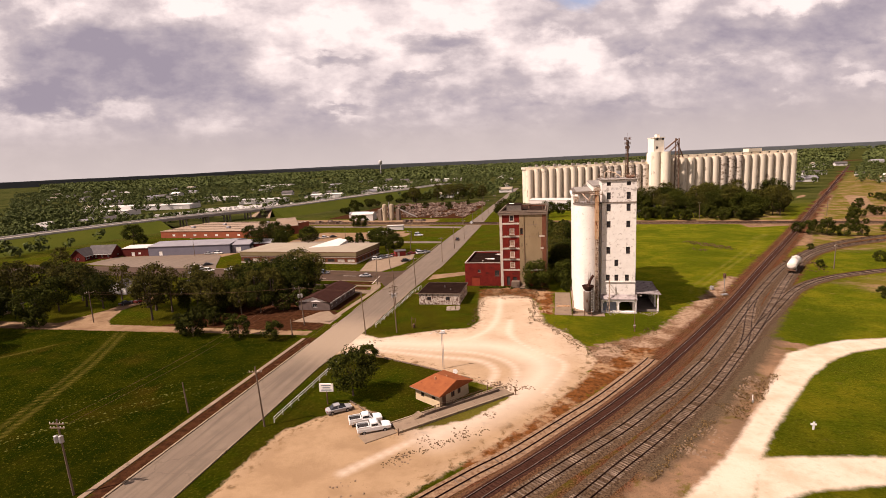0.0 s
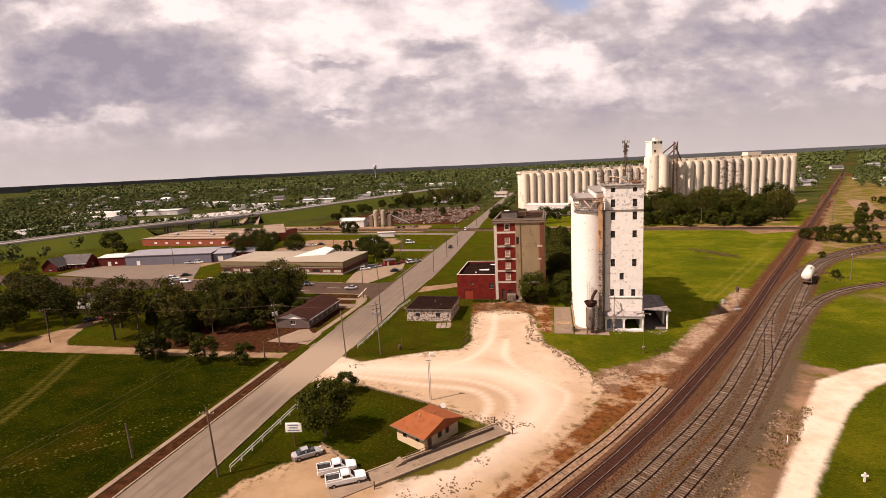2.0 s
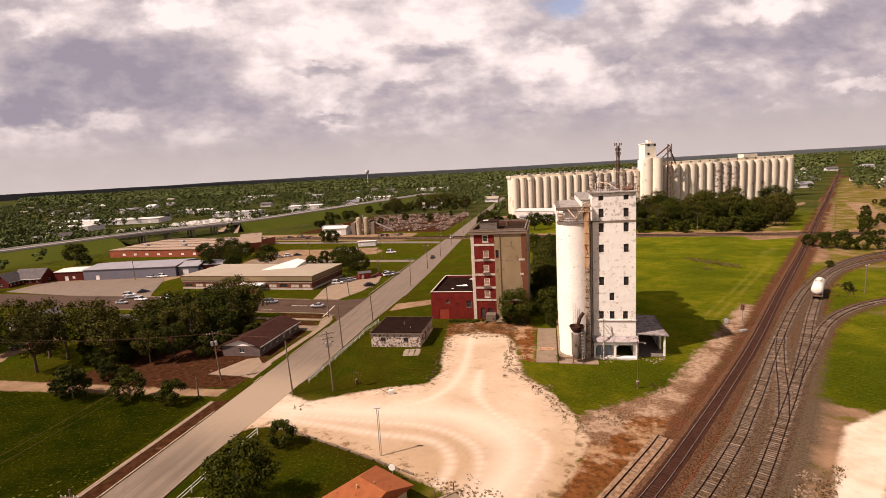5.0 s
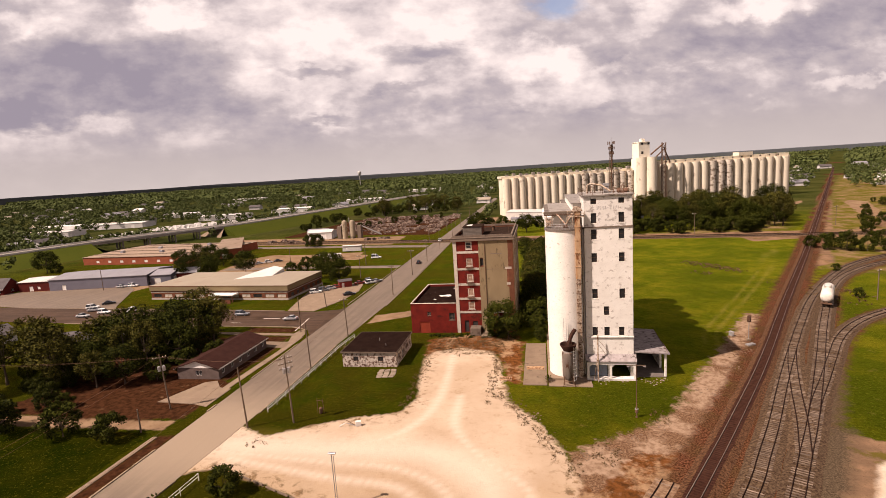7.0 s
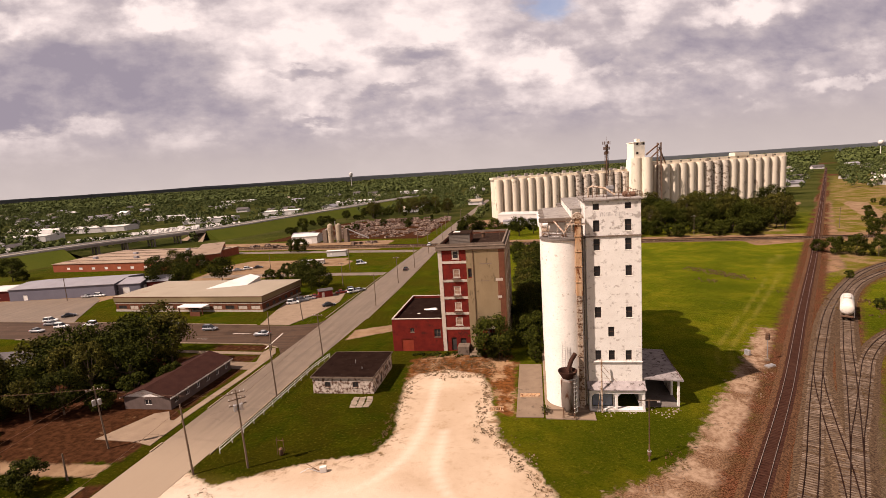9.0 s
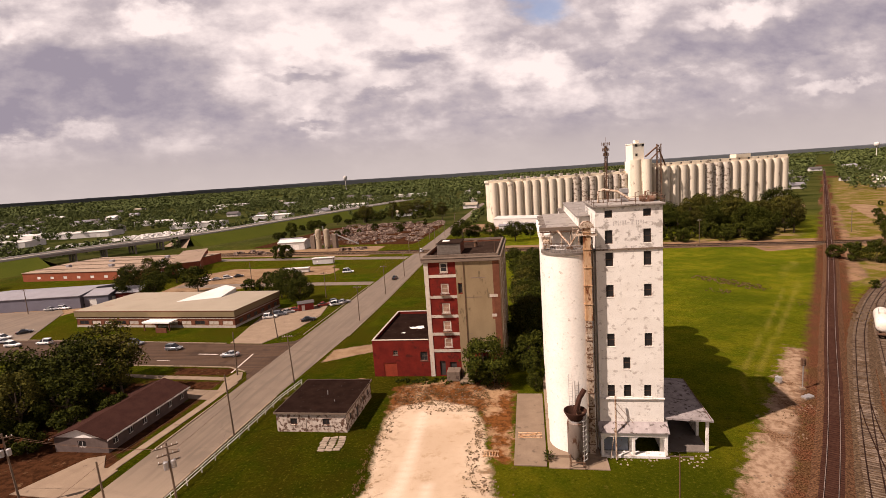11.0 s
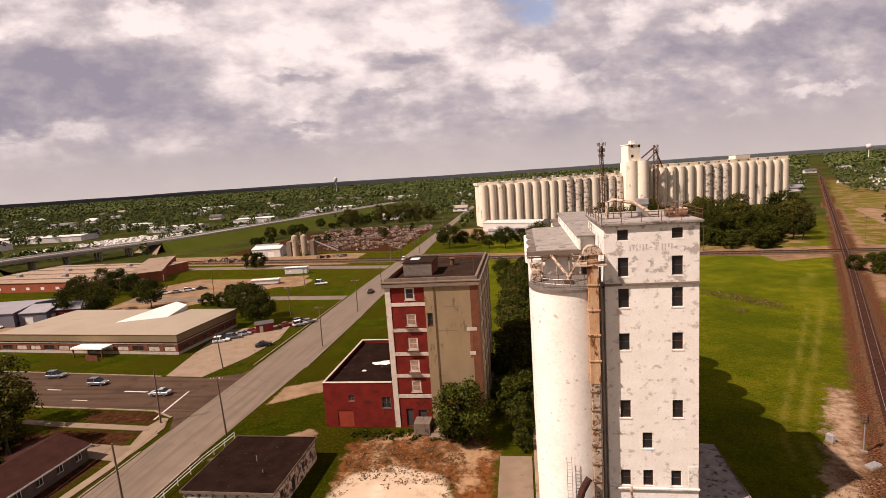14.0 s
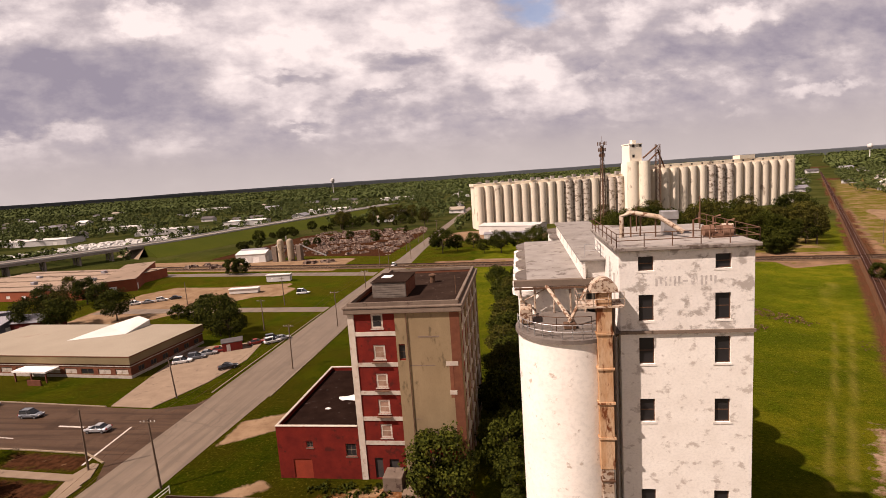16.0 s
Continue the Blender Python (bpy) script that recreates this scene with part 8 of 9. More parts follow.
def vehicle(kind, paint, label, name="car"):
    root = thing(name, pose(0, 0, -50), label, "pickup truck" if kind == "pickup" else "van" if kind == "van" else "car")
    if kind == "pickup":
        L_, w, wb = 5.7, 0.98, 1.75
        part("body", hull([(-2.85, 0.9, 0.5, 0.95, 1.0, 0.88), (-2.75, w, 0.45, 1.05, 1.12, 0.93), (-0.75, w, 0.4, 1.08, 1.14, 0.93), (-0.7, w, 0.4, 1.1, 1.16, 0.93), (1.0, w, 0.4, 1.1, 1.18, 0.92), (1.1, w, 0.4, 1.08, 1.16, 0.9), (2.5, 0.95, 0.45, 1.0, 1.06, 0.82), (2.85, 0.85, 0.5, 0.85, 0.9, 0.7)]), paint, root)
        cab = part("cab", hull([(-0.78, 0.9, 1.1, 1.2, 1.25, 0.8), (-0.6, 0.9, 1.1, 1.3, 1.82, 0.72), (0.5, 0.9, 1.1, 1.3, 1.86, 0.72), (1.25, 0.88, 1.1, 1.15, 1.2, 0.8)]), paint, root)
        part("windscreen", hull([(0.56, 0.8, 1.25, 1.3, 1.80, 0.66), (1.22, 0.8, 1.16, 1.2, 1.24, 0.72)]), M_GLASSB, cab)
        part("rear_window", boxes((-0.76, -0.66, -0.62, 0.62, 1.34, 1.72)), M_GLASSB, cab)
        for s in (-1, 1):
            part("side_window", boxes((-0.45, 0.62, s * 0.87 - 0.03, s * 0.87 + 0.03, 1.3, 1.66)), M_GLASSB, cab)
        bed = part("bed_floor", boxes((-2.65, -0.85, -0.8, 0.8, 1.145, 1.16)), M_TYRE, root, "dark bed liner")
        part("bed_side", boxes((-2.75, -0.8, 0.82, 0.95, 1.1, 1.42)), paint, root)
        part("bed_side", boxes((-2.75, -0.8, -0.95, -0.82, 1.1, 1.42)), paint, root)
        part("tailgate", boxes((-2.83, -2.75, -0.9, 0.9, 0.85, 1.42)), paint, root)
    else:
        hb = 1.45 if kind == "sedan" else 1.75 if kind == "suv" else 2.2
        L_, w, wb = (4.7, 0.9, 1.4) if kind != "van" else (5.4, 1.0, 1.7)
        h = L_ / 2
        part("body", hull([(-h, 0.75, 0.4, 0.75, 0.82, 0.65), (-h + 0.25, w, 0.32, 0.86, 0.95, 0.8), (-0.5, w, 0.28, 0.9, 0.98, 0.84), (0.9, w, 0.28, 0.88, 0.96, 0.82), (h - 0.4, 0.85, 0.32, 0.74, 0.82, 0.7), (h, 0.7, 0.4, 0.6, 0.66, 0.55)]), paint, root)
        rear = -h + 0.25 if kind != "sedan" else -h + 0.75
        cab = part("cabin", hull([(rear, 0.8, 0.85, 0.95, 0.99, 0.7), (rear + (0.55 if kind == "sedan" else 0.15), 0.82, 0.85, 1.0, hb - 0.05, 0.62), (0.2, 0.82, 0.85, 1.0, hb, 0.62), (1.15 if kind != "van" else 1.6, 0.8, 0.85, 0.94, 0.98, 0.7)]), M_GLASSB, root)
        part("roof_panel", hull([(rear + (0.62 if kind == "sedan" else 0.2), 0.62, hb - 0.06, hb - 0.03, hb + 0.01, 0.55), (0.15, 0.62, hb - 0.04, hb, hb + 0.045, 0.55)]), paint, cab)
        for s in (-1, 1):
            part("pillar", boxes((-0.35, -0.2, s * 0.76 - 0.05, s * 0.76 + 0.05, 0.9, hb - 0.1)), paint, cab)
    h = L_ / 2
    for s in (-1, 1):
        part("headlight", boxes((h - 0.28, h - 0.02, s * 0.6 - 0.16, s * 0.6 + 0.16, 0.6, 0.78)), M_LAMP, root)
        part("tail_light", boxes((-h - 0.02, -h + 0.1, s * 0.72 - 0.1, s * 0.72 + 0.1, 0.7, 0.95)), M_TAIL, root)
    for x in (-wb, wb):
        for s in (-1, 1):
            bm = bmesh.new()
            tube(bm, [(x, s * (w - 0.18), 0.34), (x, s * (w + 0.02), 0.34)], 0.34, 16)
            wh = part("wheel", bm, M_TYRE, root)
            bm = bmesh.new()
            tube(bm, [(x, s * (w - 0.1), 0.34), (x, s * (w + 0.035), 0.34)], 0.2, 12)
            part("rim", bm, M_RIM, wh)
    return root


V = {
    "pickup": vehicle("pickup", P_WHITE, "white pickup truck parked on the sand lot", "pickup_truck"),
    "silver": vehicle("sedan", P_SILVER, "silver grey saloon car with dark windows", "car"),
    "black": vehicle("sedan", P_BLACK, "black saloon car with dark windows", "car"),
    "grey": vehicle("suv", P_GREY, "dark grey estate car with roof panel", "car"),
    "white": vehicle("suv", P_WHITE, "white estate car with dark windows", "car"),
    "red": vehicle("sedan", P_RED, "dark red saloon car with dark windows", "car"),
    "van": vehicle("van", P_WHITE, "white van parked on the grass", "van"),
}
parked = set()


def park(kind, x, y, yaw, group="parked cars", z=0.03):
    m = pose(x, y, z, 0, 0, yaw)
    if kind in parked:
        o = copy_thing(V[kind], m)
    else:
        parked.add(kind)
        o = V[kind]
        o.matrix_basis = m
    o["group"] = group


park("pickup", -54.0, -69.5, 28, "pickups on the sand lot", 0)
park("pickup", -51.6, -71.9, 28, "pickups on the sand lot", 0)
park("silver", -60.4, -66.2, 38, z=0)
park("black", -76.3, 136, 92)
for k, x, y, a in (("black", -88.6, 74.2, 32), ("white", -104.0, 78.5, 25), ("grey", -102.0, 81.5, 25), ("silver", -100.5, 84.3, 25), ("red", -98.8, 86.6, 25), ("grey", -117.0, 48.5, 3), ("silver", -96.5, 42.8, 184), ("grey", -133, 53.2, 4), ("white", -86.5, 93.5, 40), ("silver", -84.8, 96.0, 40),
                   ("grey", -88.0, 96.5, 40), ("red", -91, 92.8, 40), ("white", -172, 146, 30), ("silver", -168, 148, 30), ("white", -164, 151, 30), ("black", -160, 154, 30), ("silver", -208, 97, 10), ("white", -203, 98.5, 10), ("black", -196, 102, 20), ("van", -104, 155.0, 10), ("white", -80.2, 212, 90), ("silver", -180, 48.5, 3), ("white", -166, 55, 184), ("black", -168.5, -1.0, 70), ("red", -165.5, 2.5, 70), ("silver", -183, 56.5, 20), ("white", -187.5, 60.5, 20), ("black", -186, 66.5, 40), ("white", -175.5, 53.2, 5)):
    park(k, x, y, a, z=0.03 if y < 70 and x > -200 else 0.02)

# ---- houses and works on the far side of the street ----
def gable_house(name, m, L_, W_, H, rise, wall_mat, roof_mat, label, category="house", holes=True, over=0.5, windows=4):
    """A house with its ridge along local x."""
    root = thing(name, m, label, category)
    fh = [(L_ * (k + 0.5) / windows - 0.6, L_ * (k + 0.5) / windows + 0.6, 0.9, 2.1) for k in range(windows)] if holes else []
    gh = [(W_ / 2 - 0.8, W_ / 2 + 0.8, 0.9, 2.1)] if holes else []
    part("wall", walled(pose(0, 0, 0), L_, H, 0.2, fh), wall_mat, root)
    part("wall", walled(back_wall(L_, W_), L_, H, 0.2), wall_mat, root)
    part("wall", walled(right_wall(L_, 0.2), W_ - 0.4, H, 0.2, gh), wall_mat, root)
    part("wall", walled(left_wall(0, W_ - 0.2), W_ - 0.4, H, 0.2, gh), wall_mat, root)
    for a, b, c, d in fh:
        window_part(root, pose(a, 0, c), b - a, d - c, M_TRIM, M_GLASS, (1, 0), 0.08)
    for a, b, c, d in gh:
        window_part(root, right_wall(L_, 0.2) @ pose(a, 0, c), b - a, d - c, M_TRIM, M_GLASS, (1, 0), 0.08)
        window_part(root, left_wall(0, W_ - 0.2) @ pose(a, 0, c), b - a, d - c, M_TRIM, M_GLASS, (1, 0), 0.08)
    for x, f in ((0.0, (0, 1, 2)), (L_, (0, 1, 2))):
        bm = bmesh.new()
        vs = [bm.verts.new((x + dx, y, z)) for dx in (0, 0.12 if x == 0 else -0.12) for y, z in ((0, H), (W_, H), (W_ / 2, H + rise))]
        for f in ((0, 1, 2), (3, 5, 4), (0, 3, 4, 1), (1, 4, 5, 2), (2, 5, 3, 0)):
            bm.faces.new([vs[i] for i in f])
        part("gable", bm, M_TRIM if "long" in label else wall_mat, root)
    bm = bmesh.new()
    k = rise / (W_ / 2)
    for s in (0, 1):
        y_e, y_r = (-over, W_ / 2) if s == 0 else (W_ + over, W_ / 2)
        pts = [(x, y, z + dz) for dz in (0.02, 0.18) for x, y, z in ((-over, y_e, H - over * k), (L_ + over, y_e, H - over * k), (L_ + over, y_r, H + rise), (-over, y_r, H + rise))]
        vs = [bm.verts.new(p) for p in pts]
        for f in ((0, 3, 2, 1), (4, 5, 6, 7), (0, 1, 5, 4), (1, 2, 6, 5), (2, 3, 7, 6), (3, 0, 4, 7)):
            bm.faces.new([vs[i] for i in (f if s == 0 else f[::-1])])
    part("roof", bm, roof_mat, root)
    for yy in (-over, W_ + over):
        part("fascia", boxes((-over, L_ + over, yy - 0.03, yy + 0.03, H - over * k - 0.12, H - over * k + 0.16)), M_TRIM, root)
    return root


M_HOUSEBRICK = mat("grey_brown_brick", (0.135, 0.098, 0.085), (0.095, 0.068, 0.058), 0.9, 11.0, 0.9, bump=0.4)
gable_house("long_house", pose(-90.6, -3.6, 0, 0, 0, 90), 21.0, 10.6, 2.7, 1.7, M_HOUSEBRICK, M_SHINGLE, "long low grey-brown brick house with dark shingle roof and white gable", windows=6)
M_GREYROOF = mat("grey_shingle", (0.075, 0.064, 0.062), (0.115, 0.10, 0.095), 0.5, 10.0, 0.95, bump=0.4)
M_METALROOF = mat("grey_metal_roof", (0.30, 0.28, 0.29), (0.24, 0.22, 0.23), 0.2, 3.0, 0.5, 0.3)
M_METALWALL = mat("blue_grey_sheet_wall", (0.17, 0.16, 0.19), (0.14, 0.13, 0.155), 0.2, 4.0, 0.6, 0.2)
M_WHITEROOF = mat("white_metal_roof", (0.60, 0.56, 0.51), (0.48, 0.44, 0.40), 0.15, 3.0, 0.6)
M_DARKBRICK = mat("dark_red_brick", (0.12, 0.022, 0.016), (0.08, 0.017, 0.013), 0.5, 9.0, 0.9)
M_BEIGE = mat("beige_fascia", (0.20, 0.150, 0.082), (0.165, 0.12, 0.066), 0.2, 5.0, 0.85)
M_BEIGEROOF = mat("cream_membrane_roof", (0.29, 0.24, 0.18), (0.235, 0.19, 0.14), 0.08, 3.0, 0.9, stain=(0.24, 0.18, 0.13), stain_scale=0.12, stain_at=0.62)
M_ORBRICK = mat("orange_brick", (0.30, 0.085, 0.042), (0.22, 0.06, 0.032), 0.4, 9.0, 0.9)
gable_house("house", pose(-181, 12, 0, 0, 0, 80), 12, 9, 2.8, 2.2, M_SIDING, M_GREYROOF, "pale weathered house half hidden by trees")
gable_house("house", pose(-205, -22, 0, 0, 0, 80), 13, 9, 2.8, 2.2, M_CREAM, M_SHINGLE, "cream house with brown shingle roof behind trees")
gable_house("house", pose(-157, 12, 0, 0, 0, 10), 10, 8, 2.7, 2.0, M_SIDING, M_GREYROOF, "small grey-roofed house under the trees")
gable_house("shed", pose(-138, 22, 0, 0, 0, 10), 13, 7, 2.6, 1.4, M_CREAM, M_BEIGEROOF, "small cream shed among the trees", "shed", windows=2)
gable_house("dark_house", pose(-275, 84, 0, 0, 0, 10), 14, 10, 3.0, 4.0, M_DARKBRICK, M_GREYROOF, "dark house with steep grey shingle roof")
gable_house("dark_house", pose(-270, 78, 0, 0, 0, 100), 9, 8, 3.0, 3.6, M_DARKBRICK, M_GREYROOF, "dark house wing with steep grey gable")


def office():
    x0, x1, y0, y1, H = -172.0, -110.4, 68.5, 95.0, 5.6
    root = thing("office_building", pose(0, 0, 0), "low tan brick office with beige fascia and white porch roof", "office building")
    m = pose(x0, y0 + 4.6, 0, 0, 0, -4.3)
    L_, W_ = 61.8, 26.0
    holes = [(1.2 + 5.1 * k, 4.9 + 5.1 * k, 0.9, 2.3) for k in range(12)]
    part("front_wall", walled(m, L_, 3.6, 0.3, holes), M_BROWNBRICK, root)
    for k, (a, b, c, d) in enumerate(holes):
        window_part(root, m @ pose(a, 0, c), b - a, d - c, M_BEIGE, M_BAND if k % 3 else M_GLASS, (1, 0), 0.12)
    part("side_wall", walled(m @ right_wall(L_, 0.3), W_ - 0.3, 3.6, 0.3, [(2 + 4 * k, 4 + 4 * k, 0.9, 2.3) for k in range(6)]), M_BROWNBRICK, root)
    for k in range(6):
        window_part(root, m @ right_wall(L_, 0.3) @ pose(2 + 4 * k, 0, 0.9), 2.0, 1.4, M_BEIGE, M_GLASS, (1, 0), 0.12)
    part("back_wall", walled(m @ back_wall(L_, W_), L_, 3.6, 0.3), M_BROWNBRICK, root)
    part("side_wall", walled(m @ left_wall(0, W_), W_, 3.6, 0.3), M_BROWNBRICK, root)
    for nm, z0, z1, o, ma in (("fascia", 3.62, 5.4, 0.35, M_BEIGE), ("soffit_band", 2.95, 3.15, 0.12, M_BAND), ("base_band", 0.02, 0.75, 0.10, M_BAND), ("roof_trim", 5.41, 5.6, 0.42, M_BROWNBRICK)):
        bm = bmesh.new()
        for r in ((-o, L_ + o, -o, 0.0), (-o, L_ + o, W_, W_ + o), (-o, 0, 0, W_), (L_, L_ + o, 0, W_)):
            box(bm, *r, z0, z1, m)
        part(nm, bm, ma, root)
    bm = bmesh.new()
    box(bm, 0, L_, 0, W_, 5.0, 5.35, m)
    box(bm, -0.38, L_ + 0.38, -0.38, W_ + 0.38, 5.605, 5.66, m)
    part("roof", bm, M_BEIGEROOF, root, "broad cream flat roof")
    bm = bmesh.new()
    vs = [bm.verts.new(m @ Vector(p)) for p in ((31, 11, 5.7), (44.5, 17, 5.7), (44.5, 26, 7.2), (39, 28, 7.8), (33, 23, 6.3))]
    bm.faces.new(vs)
    r = bmesh.ops.extrude_face_region(bm, geom=bm.faces[:])
    for g in r["geom"]:
        if isinstance(g, bmesh.types.BMVert):
            g.co.z -= 2.6
    bmesh.ops.recalc_face_normals(bm, faces=bm.faces[:])
    part("sloped_roof", bm, M_WHITEROOF, root, "white sloping roof light")
    bm = bmesh.new()
    box(bm, 30.5, 41.0, -4.0, -0.40, 2.5, 2.9, m)
    part("canopy", bm, M_TRIM, root, "white entrance canopy")
    for xx in (31, 36, 40.5):
        bm = bmesh.new()
        box(bm, xx - 0.15, xx + 0.15, -3.8, -3.5, 0, 2.5, m)
        part("canopy_post", bm, M_BROWNBRICK, root)
    bm = bmesh.new()
    box(bm, 37, 41, -5.6, -5.3, 0, 1.4, m)
    part("entrance_wall", bm, M_BROWNBRICK, root)


office()


def warehouse(name, m, L_, W_, H, rise, wm, rm, label, doors=()):
    root = thing(name, m, label, "warehouse")
    part("wall", walled(IDENT, L_, H, 0.25, doors), wm, root)
    for a, b, c, d in doors:
        part("door", boxes((a, b, 0.1, 0.18, c, d)), M_TRIM, root)
    part("wall", walled(right_wall(L_, 0.25), W_ - 0.25, H, 0.25, [(2, 5, 0.02, 3.2)] if W_ > 8 else []), wm, root)
    if W_ > 8:
        part("door", boxes((L_ - 0.15, L_ - 0.08, 2.25, 5.25, 0.02, 3.2)), M_TRIM, root)
    part("wall", walled(back_wall(L_ - 0.25, W_), L_ - 0.25, H, 0.25), wm, root)
    part("wall", walled(left_wall(0, W_ - 0.25), W_ - 0.5, H, 0.25), wm, root)
    bm = bmesh.new()
    vs = [bm.verts.new(p) for p in ((-0.3, -0.3, H), (L_ + 0.3, -0.3, H), (L_ + 0.3, W_ / 2, H + rise), (-0.3, W_ / 2, H + rise), (-0.3, W_ + 0.3, H), (L_ + 0.3, W_ + 0.3, H))]
    vb = [bm.verts.new(v.co - Vector((0, 0, 0.0)) + Vector((0, 0, 0.2))) for v in vs]
    for f in ((0, 1, 2, 3), (3, 2, 5, 4)):
        bm.faces.new([vb[i] for i in f])
        bm.faces.new([vs[i] for i in f[::-1]])
    for a, b in ((0, 1), (1, 2), (2, 5), (5, 4), (4, 3), (3, 0)):
        bm.faces.new((vs[a], vs[b], vb[b], vb[a]))
    part("roof", bm, rm, root)
    for x in (0.13, L_ - 0.13):
        bm = bmesh.new()
        bm.faces.new([bm.verts.new(p) for p in ((x, 0.1, H - 0.02), (x, W_ - 0.1, H - 0.02), (x, W_ / 2, H + rise))])
        part("gable", bm, wm, root)
    return root


warehouse("warehouse", pose(-243, 93, 0, 0, 0, 8), 47, 22, 5.0, 1.3, M_METALWALL, M_METALROOF, "long grey sheet-metal warehouse", [(6, 8, 0.1, 2.4)])
warehouse("brick_shed", pose(-259, 92, 0, 0, 0, 8), 15, 14, 4.4, 0.8, M_DARKBRICK, M_WHITEROOF, "dark red brick shed with white roof", [(5, 7, 0.1, 2.4), (9, 10.5, 1, 2.2)])
warehouse("warehouse", pose(-196, 101, 0, 0, 0, 8), 10, 15, 4.4, 1.6, M_METALWALL, M_METALROOF, "small blue-grey workshop with gabled roof", [(2, 5, 0.1, 3.2)])
warehouse("red_workshop", pose(-186, 106, 0, 0, 0, 8), 10, 12, 4.2, 1.6, M_DARKBRICK, M_METALROOF, "dark red workshop beside the warehouse", [(3, 6, 0.1, 3.0)])
M_WORKSROOF = mat("brown_gravel_roof", (0.30, 0.215, 0.155), (0.22, 0.155, 0.11), 0.1, 2.0, 0.95, stain=(0.13, 0.09, 0.065), stain_scale=0.15, stain_at=0.58)
works = warehouse("brick_works", pose(-296, 164, 0, 0, 0, -4), 88, 52, 4.6, 0.5, M_ORBRICK, M_WORKSROOF, "long orange brick works with brown flat roof", [(10 + 9 * k, 12.4 + 9 * k, 1.2, 2.6) for k in range(8)])
warehouse("brick_works", pose(-207, 168, 0, 0, 0, 30), 14, 62, 5.6, 0.4, M_ORBRICK, M_WORKSROOF, "tall orange brick wing with dark roof edge", [(3, 6, 0.1, 3)])
warehouse("red_shed", pose(-97.2, 86.0, 0, 0, 0, 30), 5.0, 4.0, 2.4, 0.6, mat("red_boards", (0.24, 0.04, 0.03), (0.17, 0.03, 0.025), 0.8, 8.0, 0.85), M_GREYROOF, "small red wooden shed", [(1, 2, 0.1, 2.0)])
warehouse("camper", pose(-133, 181, 0.3, 0, 0, 5), 11, 3, 3.0, 0.1, M_WHITEROOF, M_WHITEROOF, "white camper trailer parked on gravel", [(2, 3, 1.2, 2.0)])
warehouse("camper", pose(-138, 158, 0.3, 0, 0, 8), 12, 3, 1.8, 0.1, M_WHITEROOF, M_WHITEROOF, "pale flat trailer parked on gravel", [])
warehouse("white_store", pose(-45.5, 326, 0, 0, 0, -22), 44, 18, 6.0, 1.4, M_WHITEROOF, M_WHITEROOF, "long white sheet-metal store beside the far elevator", [(8, 12, 0.1, 3.5), (40, 44, 0.1, 3.5)])
warehouse("white_store", pose(-40, 296, 0, 0, 0, -3), 34, 10, 3.4, 0.8, M_SIDING, M_METALROOF, "low grey store beside the white store", [(4, 7, 0.1, 2.6)])
warehouse("white_store", pose(36, 262, 0, 0, 0, -15), 14, 9, 4, 1.5, M_WHITEROOF, M_WHITEROOF, "white shed among the trees", [(3, 6, 0.1, 3)])


for y_ in (8.0, 20.0, 33.0, 45.0):
    part("roof_joint", boxes((0, 88, y_ - 0.35, y_ + 0.35, 5.0 + 0.5 - abs(y_ - 26) * 0.0192 - 0.3, 5.0 + 0.62 - abs(y_ - 26) * 0.0192)), M_CORNICE, works)
for x_, y_ in ((14, 14), (30, 28), (46, 12), (60, 38), (74, 18)):
    part("roof_unit", bevelled(boxes((x_, x_ + 2.4, y_, y_ + 2.0, 4.6, 6.4)), 0.08), M_METALROOF, works)


# ---- concrete plant and scrap yard ----
def batch_plant():
    root = thing("batch_plant", pose(-152, 244, 0), "concrete batch plant with two tall grey silos", "concrete plant")
    for x in (-5, 3.5):
        bm = bmesh.new()
        lathe(bm, [(1.9, 0), (1.9, 12.0), (1.6, 12.6), (0.6, 13.2)], x * 0.7, 0, 28)
        part("silo", bm, mat("cement_stained_steel", (0.36, 0.285, 0.20), (0.26, 0.20, 0.135), 0.3, 3.0, 0.8, stain=(0.11, 0.08, 0.055), stain_scale=0.4, stain_at=0.56), root)
    part("frame_tower", bevelled(boxes((-9, -6, -1, 3, 0, 9)), 0.1), M_CORNICE, root)
    part("frame_tower", bevelled(boxes((5.5, 8.5, 0, 4, 0, 9)), 0.1), M_CORNICE, root)
    part("conveyor", tubes([([(-3, 2, 12), (-9, 3, 8)], 0.4)], 8), M_GALV, root)
    part("conveyor", tubes([([(7, 3, 9), (22, 5, 1.5)], 0.45)], 8), M_GALV, root)
    part("elevator_pipe", tubes([([(-0.5, 2, 0), (-0.5, 2, 14.5)], 0.3)], 8), M_GALV, root)


batch_plant()
warehouse("white_shed", pose(-184, 243, 0, 0, 0, 5), 18, 12, 5, 1.5, M_WHITEROOF, M_WHITEROOF, "white sheet-metal shed beside the batch plant", [(3, 7, 0.1, 3.5), (10, 14, 0.1, 3.5)])
warehouse("white_shed", pose(-196, 268, 0, 0, 0, 8), 16, 10, 3.5, 1.2, M_SIDING, M_METALROOF, "low grey shed behind the batch plant", [])
spots = []
srnd = random.Random(8)
for k in range(260):
    y = srnd.uniform(262, 400)
    x = srnd.uniform(-188, -94)
    if noise.noise(Vector((x * 0.05, y * 0.05, 3))) > -0.28:
        spots.append((x, y, srnd.uniform(2, 5)))
